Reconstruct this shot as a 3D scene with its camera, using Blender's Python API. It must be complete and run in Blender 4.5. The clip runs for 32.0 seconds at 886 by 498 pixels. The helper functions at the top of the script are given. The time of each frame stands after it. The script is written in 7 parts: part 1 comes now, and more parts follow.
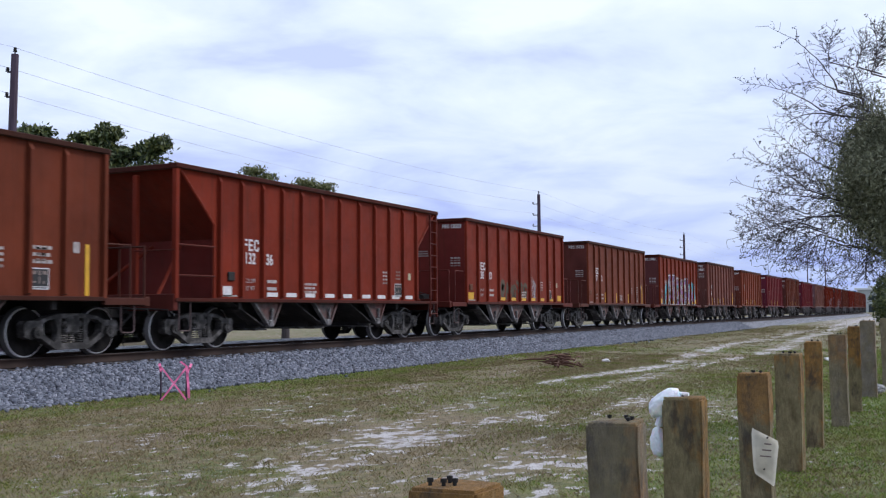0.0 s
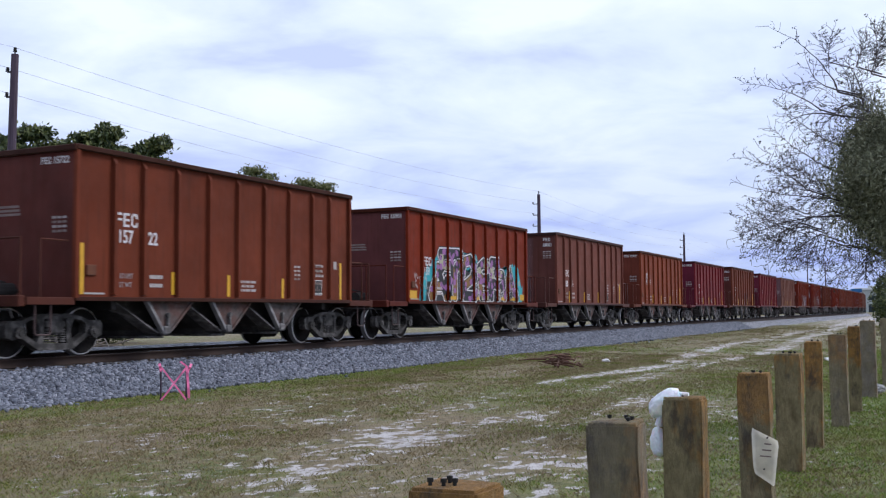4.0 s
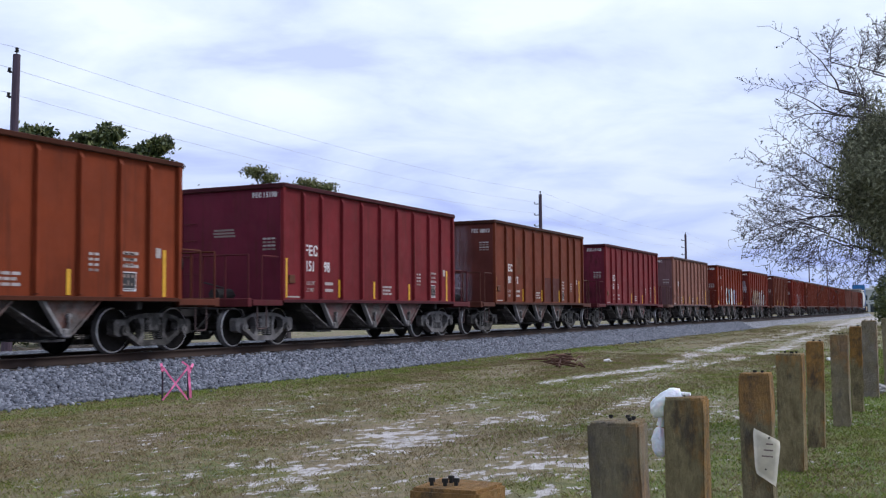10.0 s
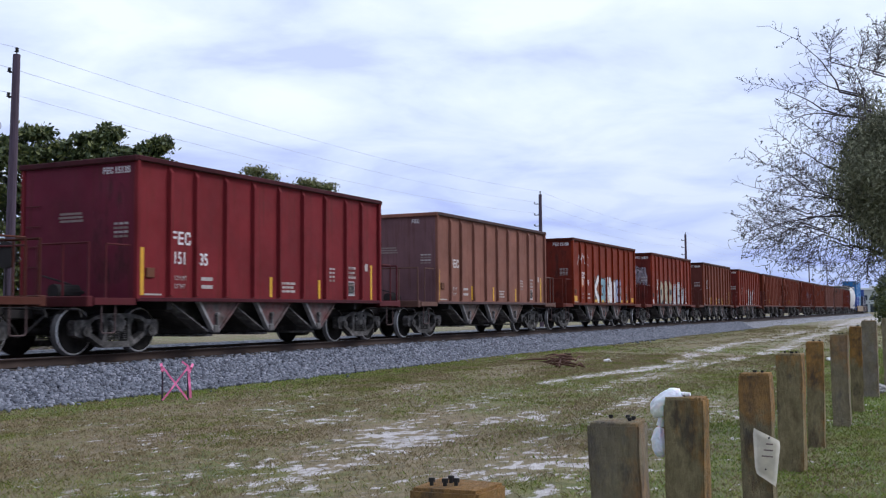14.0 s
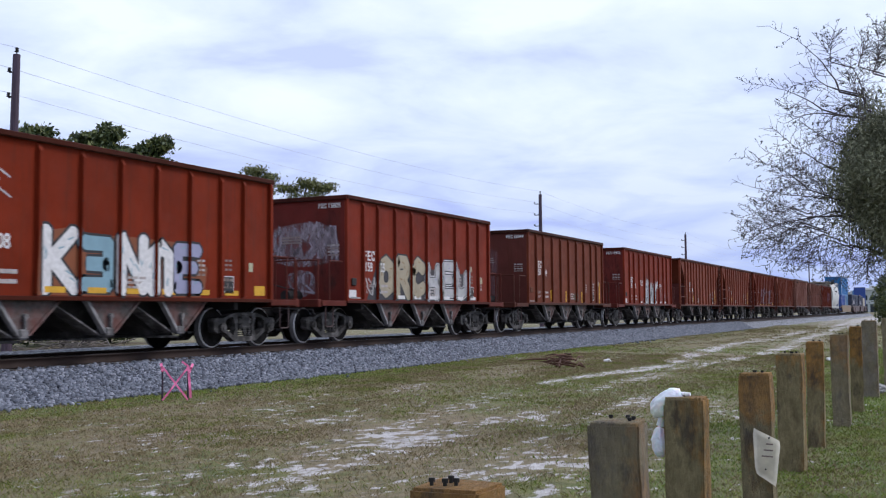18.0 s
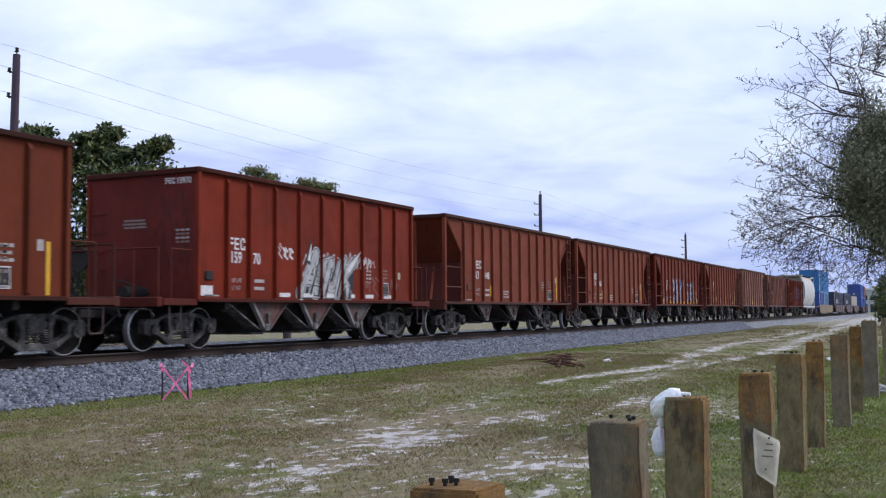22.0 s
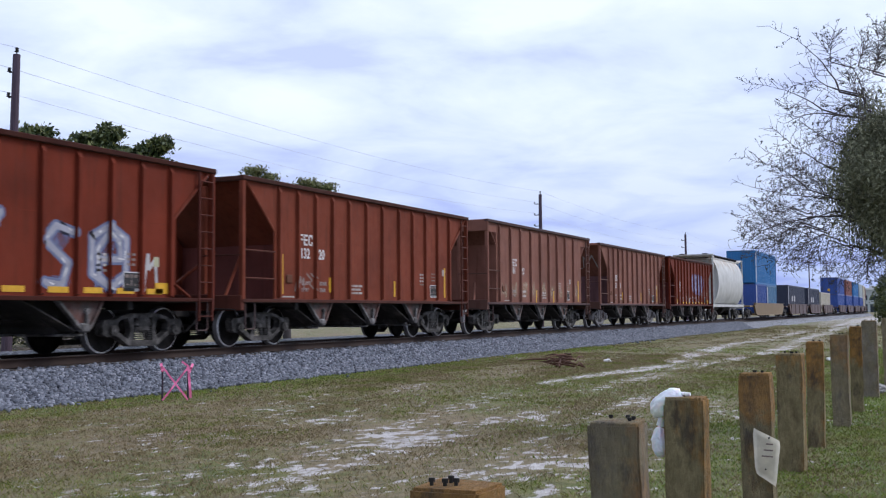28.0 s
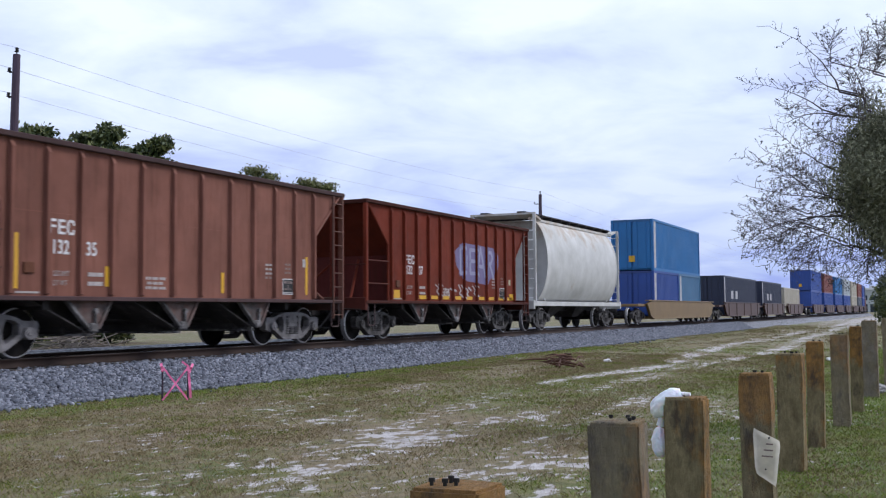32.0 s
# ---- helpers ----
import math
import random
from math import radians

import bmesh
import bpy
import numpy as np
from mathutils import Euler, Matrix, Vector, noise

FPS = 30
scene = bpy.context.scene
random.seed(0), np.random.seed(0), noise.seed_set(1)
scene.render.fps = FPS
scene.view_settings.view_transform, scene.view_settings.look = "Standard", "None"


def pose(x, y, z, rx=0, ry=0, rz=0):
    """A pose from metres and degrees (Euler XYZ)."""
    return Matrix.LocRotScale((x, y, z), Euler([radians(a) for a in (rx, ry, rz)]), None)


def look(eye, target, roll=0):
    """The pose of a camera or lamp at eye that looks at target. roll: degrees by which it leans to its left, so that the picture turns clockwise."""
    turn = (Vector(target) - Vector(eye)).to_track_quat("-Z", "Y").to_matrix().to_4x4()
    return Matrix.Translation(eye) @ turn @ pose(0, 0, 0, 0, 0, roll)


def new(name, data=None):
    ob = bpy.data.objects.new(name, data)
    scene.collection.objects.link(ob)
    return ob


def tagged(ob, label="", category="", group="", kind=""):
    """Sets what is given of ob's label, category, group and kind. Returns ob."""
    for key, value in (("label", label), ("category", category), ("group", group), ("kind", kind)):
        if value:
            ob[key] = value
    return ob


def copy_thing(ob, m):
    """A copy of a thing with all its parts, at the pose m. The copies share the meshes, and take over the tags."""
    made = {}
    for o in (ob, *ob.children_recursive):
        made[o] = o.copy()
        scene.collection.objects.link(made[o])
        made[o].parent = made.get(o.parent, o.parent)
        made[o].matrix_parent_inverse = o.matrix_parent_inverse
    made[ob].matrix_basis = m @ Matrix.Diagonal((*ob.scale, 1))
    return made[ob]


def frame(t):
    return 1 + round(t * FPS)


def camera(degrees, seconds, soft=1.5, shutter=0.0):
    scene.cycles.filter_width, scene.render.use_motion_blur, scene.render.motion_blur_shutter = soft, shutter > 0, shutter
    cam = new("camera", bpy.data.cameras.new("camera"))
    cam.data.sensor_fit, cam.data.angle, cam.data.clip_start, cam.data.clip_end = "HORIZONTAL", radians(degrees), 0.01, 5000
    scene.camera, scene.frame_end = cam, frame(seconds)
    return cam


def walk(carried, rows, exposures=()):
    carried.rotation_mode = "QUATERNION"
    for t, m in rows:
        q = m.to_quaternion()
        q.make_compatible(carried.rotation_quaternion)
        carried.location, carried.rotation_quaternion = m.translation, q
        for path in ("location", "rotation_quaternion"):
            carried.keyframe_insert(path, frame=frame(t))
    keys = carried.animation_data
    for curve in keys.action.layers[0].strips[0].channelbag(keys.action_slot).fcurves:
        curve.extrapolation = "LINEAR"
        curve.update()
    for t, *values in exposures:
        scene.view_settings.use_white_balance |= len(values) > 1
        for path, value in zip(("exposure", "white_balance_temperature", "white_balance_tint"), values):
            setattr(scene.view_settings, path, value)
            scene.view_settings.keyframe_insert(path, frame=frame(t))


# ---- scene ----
# ---------------------------------------------------------------- camera
# x runs along the track away from the camera, y across it, z = 0 is the rail top
EYE = (0.0, 0.0, 0.777)
cam = camera(46.265, 32.0, soft=1.2, shutter=0.25)


def aim(yaw, pitch=3.466, roll=-0.42):
    a, b = radians(yaw), radians(pitch)
    way = Vector((math.cos(b) * math.cos(a), math.cos(b) * math.sin(a), math.sin(b)))
    return look(EYE, Vector(EYE) + way * 10, roll)


YAW = 25.723
walk(cam, [(0, aim(YAW - 0.08)), (3.5, aim(YAW - 0.09)), (5.5, aim(YAW - 0.03)), (9, aim(YAW - 0.03)), (9.6, aim(YAW)),
           (12.4, aim(YAW + 0.01)), (13.2, aim(YAW + 0.05)), (14, aim(YAW)), (32, aim(YAW))],
     [(0, 0.05, 6200, 11.5), (32, 0.05, 6200, 11.5)])

# ---------------------------------------------------------------- light
GROUND = -0.68          # level of the grass
TRACK_Y = 15.76         # centre line of the track
SIDE = 1.584            # half the width of a hopper


def make_world():
    w = bpy.data.worlds.new("sky")
    scene.world = w
    w.use_nodes = True
    nt = w.node_tree
    N, L = nt.nodes, nt.links
    bg = N["Background"]
    sky = N.new("ShaderNodeTexSky")
    sky.sky_type, sky.sun_disc, sky.sun_elevation, sky.sun_rotation = "NISHITA", False, radians(44), radians(144)
    co = N.new("ShaderNodeTexCoord")
    # clouds lie on a flat layer: direction / (height + a bit)
    sep = N.new("ShaderNodeSeparateXYZ")
    L.new(co.outputs["Generated"], sep.inputs[0])
    add = N.new("ShaderNodeMath"); add.operation = "ADD"; add.inputs[1].default_value = 0.16
    mx = N.new("ShaderNodeMath"); mx.operation = "MAXIMUM"; mx.inputs[1].default_value = 0.0
    L.new(sep.outputs["Z"], mx.inputs[0]); L.new(mx.outputs[0], add.inputs[0])
    div = N.new("ShaderNodeVectorMath"); div.operation = "DIVIDE"
    L.new(co.outputs["Generated"], div.inputs[0])
    comb = N.new("ShaderNodeCombineXYZ")
    for i in range(3):
        L.new(add.outputs[0], comb.inputs[i])
    L.new(comb.outputs[0], div.inputs[1])
    n1 = N.new("ShaderNodeTexNoise"); n1.inputs["Scale"].default_value = 1.9; n1.inputs["Detail"].default_value = 6; n1.inputs["Roughness"].default_value = 0.52; n1.inputs["Distortion"].default_value = 0.35
    mp = N.new("ShaderNodeMapping"); mp.inputs["Location"].default_value = (3.4, 1.2, 0.4)
    mp.inputs["Scale"].default_value = (1.0, 1.0, 0.6)
    L.new(div.outputs[0], mp.inputs[0]); L.new(mp.outputs[0], n1.inputs["Vector"])
    ramp = N.new("ShaderNodeValToRGB")
    e = ramp.color_ramp.elements
    e[0].position, e[0].color = 0.34, (0.60, 0.68, 0.98, 1)
    e[1].position, e[1].color = 0.63, (0.94, 1.01, 1.08, 1)
    m = e.new(0.46); m.color = (0.76, 0.85, 1.03, 1)
    L.new(n1.outputs["Fac"], ramp.inputs[0])
    mul = N.new("ShaderNodeVectorMath"); mul.operation = "SCALE"; mul.inputs["Scale"].default_value = 0.1
    L.new(sky.outputs[0], mul.inputs[0])
    mix = N.new("ShaderNodeMix"); mix.data_type = "RGBA"; mix.inputs["Factor"].default_value = 0.9
    L.new(mul.outputs[0], mix.inputs["A"]); L.new(ramp.outputs[0], mix.inputs["B"])
    # the cloud layer is thicker and bluer towards the horizon
    low = N.new("ShaderNodeMapRange"); low.inputs[1].default_value, low.inputs[2].default_value = 0.02, 0.20
    L.new(sep.outputs["Z"], low.inputs[0])
    tint = N.new("ShaderNodeMix"); tint.data_type = "RGBA"
    tint.inputs["A"].default_value, tint.inputs["B"].default_value = (0.60, 0.65, 0.88, 1), (1.06, 1.06, 1.07, 1)
    L.new(low.outputs[0], tint.inputs["Factor"])
    dim = N.new("ShaderNodeMix"); dim.data_type, dim.blend_type = "RGBA", "MULTIPLY"
    dim.inputs["Factor"].default_value = 1.0
    L.new(mix.outputs["Result"], dim.inputs["A"]); L.new(tint.outputs["Result"], dim.inputs["B"])
    L.new(dim.outputs["Result"], bg.inputs["Color"])
    bg.inputs["Strength"].default_value = 1.0


make_world()
sun = new("sun", bpy.data.lights.new("sun", "SUN"))
sun.data.energy, sun.data.angle, sun.data.color = 2.0, radians(22), (1.0, 0.96, 0.92)
sun.matrix_world = look((22, -30, 36), (0, 0, 0))


# ---------------------------------------------------------------- materials
class Mat:
    """A node material with a few short ways to build it."""

    def __init__(self, name, rough=0.7, metal=0.0):
        self.m = bpy.data.materials.new(name)
        self.m.use_nodes = True
        self.t = self.m.node_tree
        self.b = self.t.nodes["Principled BSDF"]
        self.b.inputs["Roughness"].default_value, self.b.inputs["Metallic"].default_value = rough, metal

    def node(self, kind, **sets):
        n = self.t.nodes.new(kind)
        for k, v in sets.items():
            n.inputs[k].default_value = v
        return n

    def link(self, a, b):
        self.t.links.new(a, b)

    def coords(self, scale=(1, 1, 1), spin=True):
        co = self.node("ShaderNodeTexCoord")
        mp = self.node("ShaderNodeMapping", Scale=scale)
        self.link(co.outputs["Object"], mp.inputs[0])
        if spin:
            info = self.node("ShaderNodeObjectInfo")
            mul = self.node("ShaderNodeMath"); mul.operation = "MULTIPLY"; mul.inputs[1].default_value = 37.0
            self.link(info.outputs["Random"], mul.inputs[0])
            self.link(mul.outputs[0], mp.inputs["Location"])
        return mp.outputs[0]

    def noise(self, scale, detail=4, rough=0.55, stretch=(1, 1, 1), spin=True):
        n = self.node("ShaderNodeTexNoise", Scale=scale, Detail=detail, Roughness=rough)
        self.link(self.coords(stretch, spin), n.inputs["Vector"])
        return n.outputs["Fac"]

    def ramp(self, fac, *stops):
        r = self.node("ShaderNodeValToRGB")
        e = r.color_ramp.elements
        while len(e) < len(stops):
            e.new(0.5)
        for el, (p, c) in zip(e, stops):
            el.position = p
            el.color = (c, c, c, 1) if isinstance(c, (int, float)) else (*c, 1)
        self.link(fac, r.inputs[0])
        return r.outputs[0]

    def mix(self, fac, a, b, mode="MIX"):
        n = self.t.nodes.new("ShaderNodeMix")
        n.data_type, n.blend_type = "RGBA", mode
        for sock, v in (("Factor", fac), ("A", a), ("B", b)):
            s = n.inputs[sock]
            if isinstance(v, (int, float)):
                s.default_value = v if sock == "Factor" else (v, v, v, 1)
            elif isinstance(v, tuple):
                s.default_value = (*v, 1)
            else:
                self.link(v, s)
        return n.outputs["Result"]

    def color(self, c):
        if isinstance(c, tuple):
            self.b.inputs["Base Color"].default_value = (*c, 1)
        else:
            self.link(c, self.b.inputs["Base Color"])
        return self

    def bump(self, h, strength=0.3, dist=0.02):
        n = self.node("ShaderNodeBump", Strength=strength, Distance=dist)
        self.link(h, n.inputs["Height"])
        self.link(n.outputs[0], self.b.inputs["Normal"])
        return self

    def rough(self, r):
        self.link(r, self.b.inputs["Roughness"])
        return self


def plain(name, c, rough=0.7, metal=0.0, vary=0.25, scale=6.0, bump=0.15):
    m = Mat(name, rough, metal)
    n = m.noise(scale, 5, 0.6)
    k = m.ramp(n, (0.3, 1 - vary), (0.7, 1.0))
    m.color(m.mix(1.0, k, c, "MULTIPLY"))
    if bump:
        m.bump(m.noise(scale * 6, 4), bump, 0.01)
    return m.m


def island(name, stops, rough=0.85, scale=4.0, bump=0.0):
    """Colour that changes from piece to piece of one joined mesh."""
    m = Mat(name, rough)
    g = m.node("ShaderNodeNewGeometry")
    c = m.ramp(g.outputs["Random Per Island"], *stops)
    k = m.ramp(m.noise(scale, 3, spin=False), (0.3, 0.75), (0.7, 1.0))
    m.color(m.mix(1.0, c, k, "MULTIPLY"))
    if bump:
        m.bump(m.noise(30, 3, spin=False), bump, 0.01)
    return m.m


def car_paint():
    """Faded oxide paint, its colour taken from each car, with rust, streaks and dust."""
    m = Mat("faded_car_paint", 0.55)
    info = m.node("ShaderNodeObjectInfo")
    base = info.outputs["Color"]
    fade = m.ramp(m.noise(0.7, 5, 0.6), (0.3, 0.70), (0.72, 1.20))
    c = m.mix(1.0, base, fade, "MULTIPLY")
    streak = m.ramp(m.noise(5.0, 5, 0.65, (1.6, 1.6, 0.10)), (0.52, 0.0), (0.75, 0.55))
    c = m.mix(streak, c, (0.055, 0.017, 0.009))
    dust = m.ramp(m.noise(2.3, 6, 0.62, (1, 1, 0.6)), (0.56, 0.0), (0.85, 0.14))
    c = m.mix(dust, c, (0.19, 0.07, 0.045))
    spots = m.ramp(m.noise(16, 3, 0.5), (0.70, 0.0), (0.78, 0.65))
    c = m.mix(spots, c, (0.06, 0.022, 0.015))
    m.color(c)
    m.b.inputs["Specular IOR Level"].default_value = 0.10
    # a film of dust that shows at a slant
    m.b.inputs["Sheen Weight"].default_value = 0.14
    m.b.inputs["Sheen Roughness"].default_value = 0.4
    m.b.inputs["Sheen Tint"].default_value = (0.85, 0.62, 0.58, 1)
    m.rough(m.ramp(m.noise(3, 4), (0.3, 0.55), (0.7, 0.8)))
    m.bump(m.noise(2.2, 3, 0.5), 0.25, 0.03)
    return m.m


def ground_mat():
    m = Mat("grass_and_sand", 0.95)
    at = m.node("ShaderNodeAttribute"); at.attribute_name = "sand"
    co = (1, 1, 1)
    fine = m.noise(4.6, 9, 0.64, (0.7, 1.15, 1), False)
    s = m.node("ShaderNodeMath"); s.operation = "ADD"
    k = m.node("ShaderNodeMath"); k.operation = "MULTIPLY_ADD"; k.inputs[1].default_value = 3.6; k.inputs[2].default_value = -1.8
    m.link(fine, k.inputs[0]); m.link(at.outputs["Fac"], s.inputs[0]); m.link(k.outputs[0], s.inputs[1])
    sand = m.ramp(s.outputs[0], (0.46, 0.0), (0.62, 1.0))
    grain = m.ramp(m.noise(40, 4, 0.7, co, False), (0.3, 0.75), (0.7, 1.05))
    dry = m.ramp(m.noise(0.55, 6, 0.65, (0.6, 1, 1), False), (0.34, (0.08, 0.10, 0.022)), (0.45, (0.13, 0.130, 0.038)), (0.54, (0.185, 0.150, 0.080)), (0.68, (0.17, 0.125, 0.078)))
    dirt = m.ramp(m.noise(2.6, 7, 0.72, co, False), (0.46, 0.0), (0.60, 0.85))
    soil = m.mix(dirt, dry, m.ramp(m.noise(9, 5, 0.7, co, False), (0.35, (0.15, 0.115, 0.066)), (0.65, (0.275, 0.215, 0.145))))
    lu = m.node("ShaderNodeAttribute"); lu.attribute_name = "lush"
    soil = m.mix(lu.outputs["Fac"], soil, m.ramp(m.noise(2.0, 6, 0.7, co, False), (0.35, (0.065, 0.11, 0.022)), (0.6, (0.15, 0.19, 0.045))))
    soil = m.mix(1.0, soil, m.ramp(m.noise(8, 7, 0.7, (0.8, 1.2, 1), False), (0.36, 0.50), (0.52, 1.08)), "MULTIPLY")
    soil = m.mix(1.0, soil, grain, "MULTIPLY")
    white = m.ramp(m.noise(5, 6, 0.7, co, False), (0.3, (0.28, 0.25, 0.235)), (0.6, (0.55, 0.52, 0.52)))
    white = m.mix(1.0, white, grain, "MULTIPLY")
    m.color(m.mix(sand, soil, white))
    m.bump(m.noise(22, 6, 0.7, co, False), 0.7, 0.04)
    return m.m


def make_materials():
    M = {}
    M["paint"] = car_paint()
    M["ground"] = ground_mat()
    M["under"] = plain("dusty_black_steel", (0.022, 0.018, 0.018), 0.75, 0.2, 0.5, 4)
    m = Mat("dusty_cast_steel", 0.8)
    c = m.ramp(m.noise(5, 5, 0.65), (0.34, (0.012, 0.011, 0.011)), (0.50, (0.040, 0.036, 0.035)), (0.70, (0.16, 0.148, 0.146)))
    info = m.node("ShaderNodeObjectInfo")
    M["truck"] = m.color(m.mix(info.outputs["Alpha"], m.ramp(m.noise(4, 5, 0.6), (0.35, (0.16, 0.15, 0.155)), (0.65, (0.40, 0.38, 0.40))), c)).bump(m.noise(30, 4), 0.4, 0.01).m
    m = Mat("dusty_bay_steel", 0.85)
    c = m.ramp(m.noise(2.2, 6, 0.65), (0.38, (0.012, 0.010, 0.010)), (0.55, (0.028, 0.024, 0.023)), (0.74, (0.10, 0.09, 0.088)))
    M["bay"] = m.color(c).bump(m.noise(20, 4), 0.3, 0.01).m
    m = Mat("stone_dusted_steel", 0.85)
    M["chute"] = m.color(m.ramp(m.noise(4, 6, 0.65), (0.34, (0.035, 0.031, 0.031)), (0.52, (0.10, 0.093, 0.093)), (0.70, (0.27, 0.257, 0.262)))).m
    M["edge"] = plain("scraped_steel_edge", (0.27, 0.255, 0.26), 0.6, 0.0, 0.5, 5)
    m = Mat("dusty_gusset_paint", 0.8)
    info = m.node("ShaderNodeObjectInfo")
    k = m.ramp(m.noise(2.0, 6, 0.65), (0.38, 0.55), (0.62, 1.0))
    M["gusset"] = m.color(m.mix(k, info.outputs["Color"], m.ramp(m.noise(7, 5, 0.6), (0.3, (0.030, 0.022, 0.020)), (0.7, (0.11, 0.096, 0.094))))).m
    m = Mat("wheel_steel", 0.75)
    m.b.inputs["Specular IOR Level"].default_value = 0.08
    c = m.ramp(m.noise(4, 5), (0.35, (0.008, 0.007, 0.007)), (0.65, (0.026, 0.023, 0.022)))
    M["wheel"] = m.color(c).m
    M["tread"] = plain("bright_wheel_tread", (0.74, 0.72, 0.73), 0.4, 0.0, 0.2, 8, 0)
    M["rolled"] = plain("rolled_wheel_tread", (0.13, 0.125, 0.13), 0.42, 0.4, 0.3, 8, 0)
    M["rail"] = plain("rusty_rail", (0.042, 0.023, 0.017), 0.8, 0.3, 0.4, 3)
    M["railtop"] = plain("polished_rail_head", (0.6, 0.6, 0.62), 0.25, 0.9, 0.2, 3, 0)
    M["bed_strip"] = plain("oily_dark_cinder", (0.040, 0.026, 0.021), 0.95, 0, 0.5, 9, 0.6)
    M["tie"] = plain("tarred_tie_wood", (0.07, 0.055, 0.045), 0.9, 0, 0.4, 5)
    M["stone"] = island("crushed_granite", ((0.0, (0.05, 0.055, 0.074)), (0.45, (0.125, 0.137, 0.175)), (0.85, (0.20, 0.213, 0.262)), (1.0, (0.31, 0.32, 0.37))), 0.85, 6, 0.3)
    m = Mat("ballast_bed", 0.9)
    v = m.node("ShaderNodeTexVoronoi", Scale=17.0)
    m.link(m.coords((1, 1, 1), False), v.inputs["Vector"])
    sepc = m.node("ShaderNodeSeparateColor"); m.link(v.outputs["Color"], sepc.inputs[0])
    c = m.ramp(sepc.outputs[0], (0.0, (0.06, 0.065, 0.08)), (0.5, (0.20, 0.21, 0.24)), (1.0, (0.42, 0.42, 0.46)))
    m.color(c).bump(v.outputs["Distance"], 1.0, 0.06)
    M["ballast"] = m.m
    m = Mat("weathered_timber", 0.92)
    g = m.noise(6, 7, 0.75, (1.6, 1.6, 0.9))
    c = m.ramp(g, (0.3, (0.115, 0.085, 0.038)), (0.5, (0.225, 0.180, 0.090)), (0.7, (0.35, 0.285, 0.155)))
    # rust-orange lichen: most on the side away from the track and at the top, more on some posts than on others
    co = m.node("ShaderNodeTexCoord"); sp = m.node("ShaderNodeSeparateXYZ"); m.link(co.outputs["Object"], sp.inputs[0])
    my = m.node("ShaderNodeMapRange"); my.inputs[1].default_value = -0.02; my.inputs[2].default_value = -0.13; my.inputs[3].default_value = 0.0; my.inputs[4].default_value = 0.13
    m.link(sp.outputs["Y"], my.inputs[0])
    mz = m.node("ShaderNodeMapRange"); mz.inputs[1].default_value = 0.55; mz.inputs[2].default_value = 1.0; mz.inputs[3].default_value = 0.0; mz.inputs[4].default_value = 1.0
    m.link(sp.outputs["Z"], mz.inputs[0])
    info = m.node("ShaderNodeObjectInfo"); sc = m.node("ShaderNodeSeparateColor"); m.link(info.outputs["Color"], sc.inputs[0])
    mul = m.node("ShaderNodeMath"); mul.operation = "MULTIPLY"; m.link(mz.outputs[0], mul.inputs[0]); m.link(sc.outputs[0], mul.inputs[1])
    ad = m.node("ShaderNodeMath"); ad.operation = "ADD"; m.link(mul.outputs[0], ad.inputs[0]); m.link(my.outputs[0], ad.inputs[1])
    a2 = m.node("ShaderNodeMath"); a2.operation = "ADD"; m.link(ad.outputs[0], a2.inputs[0]); m.link(m.noise(3.0, 7, 0.72, (1, 1, 0.45)), a2.inputs[1])
    lich = m.ramp(a2.outputs[0], (0.58, 0.0), (0.72, 0.9))
    c = m.mix(lich, c, m.ramp(m.noise(11, 5, 0.7), (0.35, (0.17, 0.085, 0.022)), (0.65, (0.40, 0.20, 0.045))))
    moss = m.ramp(m.noise(9, 6, 0.75), (0.55, 0.0), (0.70, 0.65))
    c = m.mix(moss, c, (0.20, 0.185, 0.10))
    dark = m.ramp(m.noise(6, 6, 0.7, (1, 1, 0.4)), (0.54, 0.0), (0.66, 0.8))
    c = m.mix(dark, c, (0.05, 0.04, 0.032))
    # some posts have bleached to a cold grey
    grey = m.ramp(m.noise(5, 7, 0.7, (1.2, 1.2, 0.8)), (0.3, (0.12, 0.105, 0.095)), (0.5, (0.22, 0.195, 0.175)), (0.7, (0.325, 0.295, 0.27)))
    gm = m.node("ShaderNodeMath"); gm.operation = "MULTIPLY"; m.link(sc.outputs[1], gm.inputs[0]); m.link(m.ramp(m.noise(4, 6, 0.7), (0.36, 0.35), (0.60, 1.0)), gm.inputs[1])
    c = m.mix(gm.outputs[0], c, grey)
    M["timber"] = m.color(c).bump(m.noise(14, 6, 0.75, (2, 2, 0.6)), 1.0, 0.05).m
    M["iron"] = plain("black_iron", (0.02, 0.018, 0.017), 0.6, 0.5, 0.3, 20)
    M["yellow"] = plain("yellow_reflector", (0.66, 0.36, 0.015), 0.5, 0, 0.25, 8, 0)
    M["white"] = plain("white_lettering", (0.72, 0.70, 0.71), 0.7, 0, 0.3, 12, 0)
    M["faint"] = plain("worn_lettering", (0.25, 0.19, 0.175), 0.8, 0, 0.4, 12, 0)
    M["pale"] = plain("pale_lettering", (0.45, 0.40, 0.39), 0.8, 0, 0.4, 12, 0)
    M["black"] = plain("black_stencil", (0.02, 0.02, 0.022), 0.7, 0, 0.3, 12, 0)
    M["paper"] = plain("weathered_plastic_card", (0.74, 0.70, 0.60), 0.6, 0, 0.25, 9)
    m = Mat("thin_white_plastic", 0.35)
    m.color(m.ramp(m.noise(9, 4), (0.3, (0.70, 0.72, 0.80)), (0.7, (0.86, 0.87, 0.90))))
    m.b.inputs["Subsurface Weight"].default_value = 0.3
    M["bag"] = m.bump(m.noise(14, 4), 0.6, 0.03).m
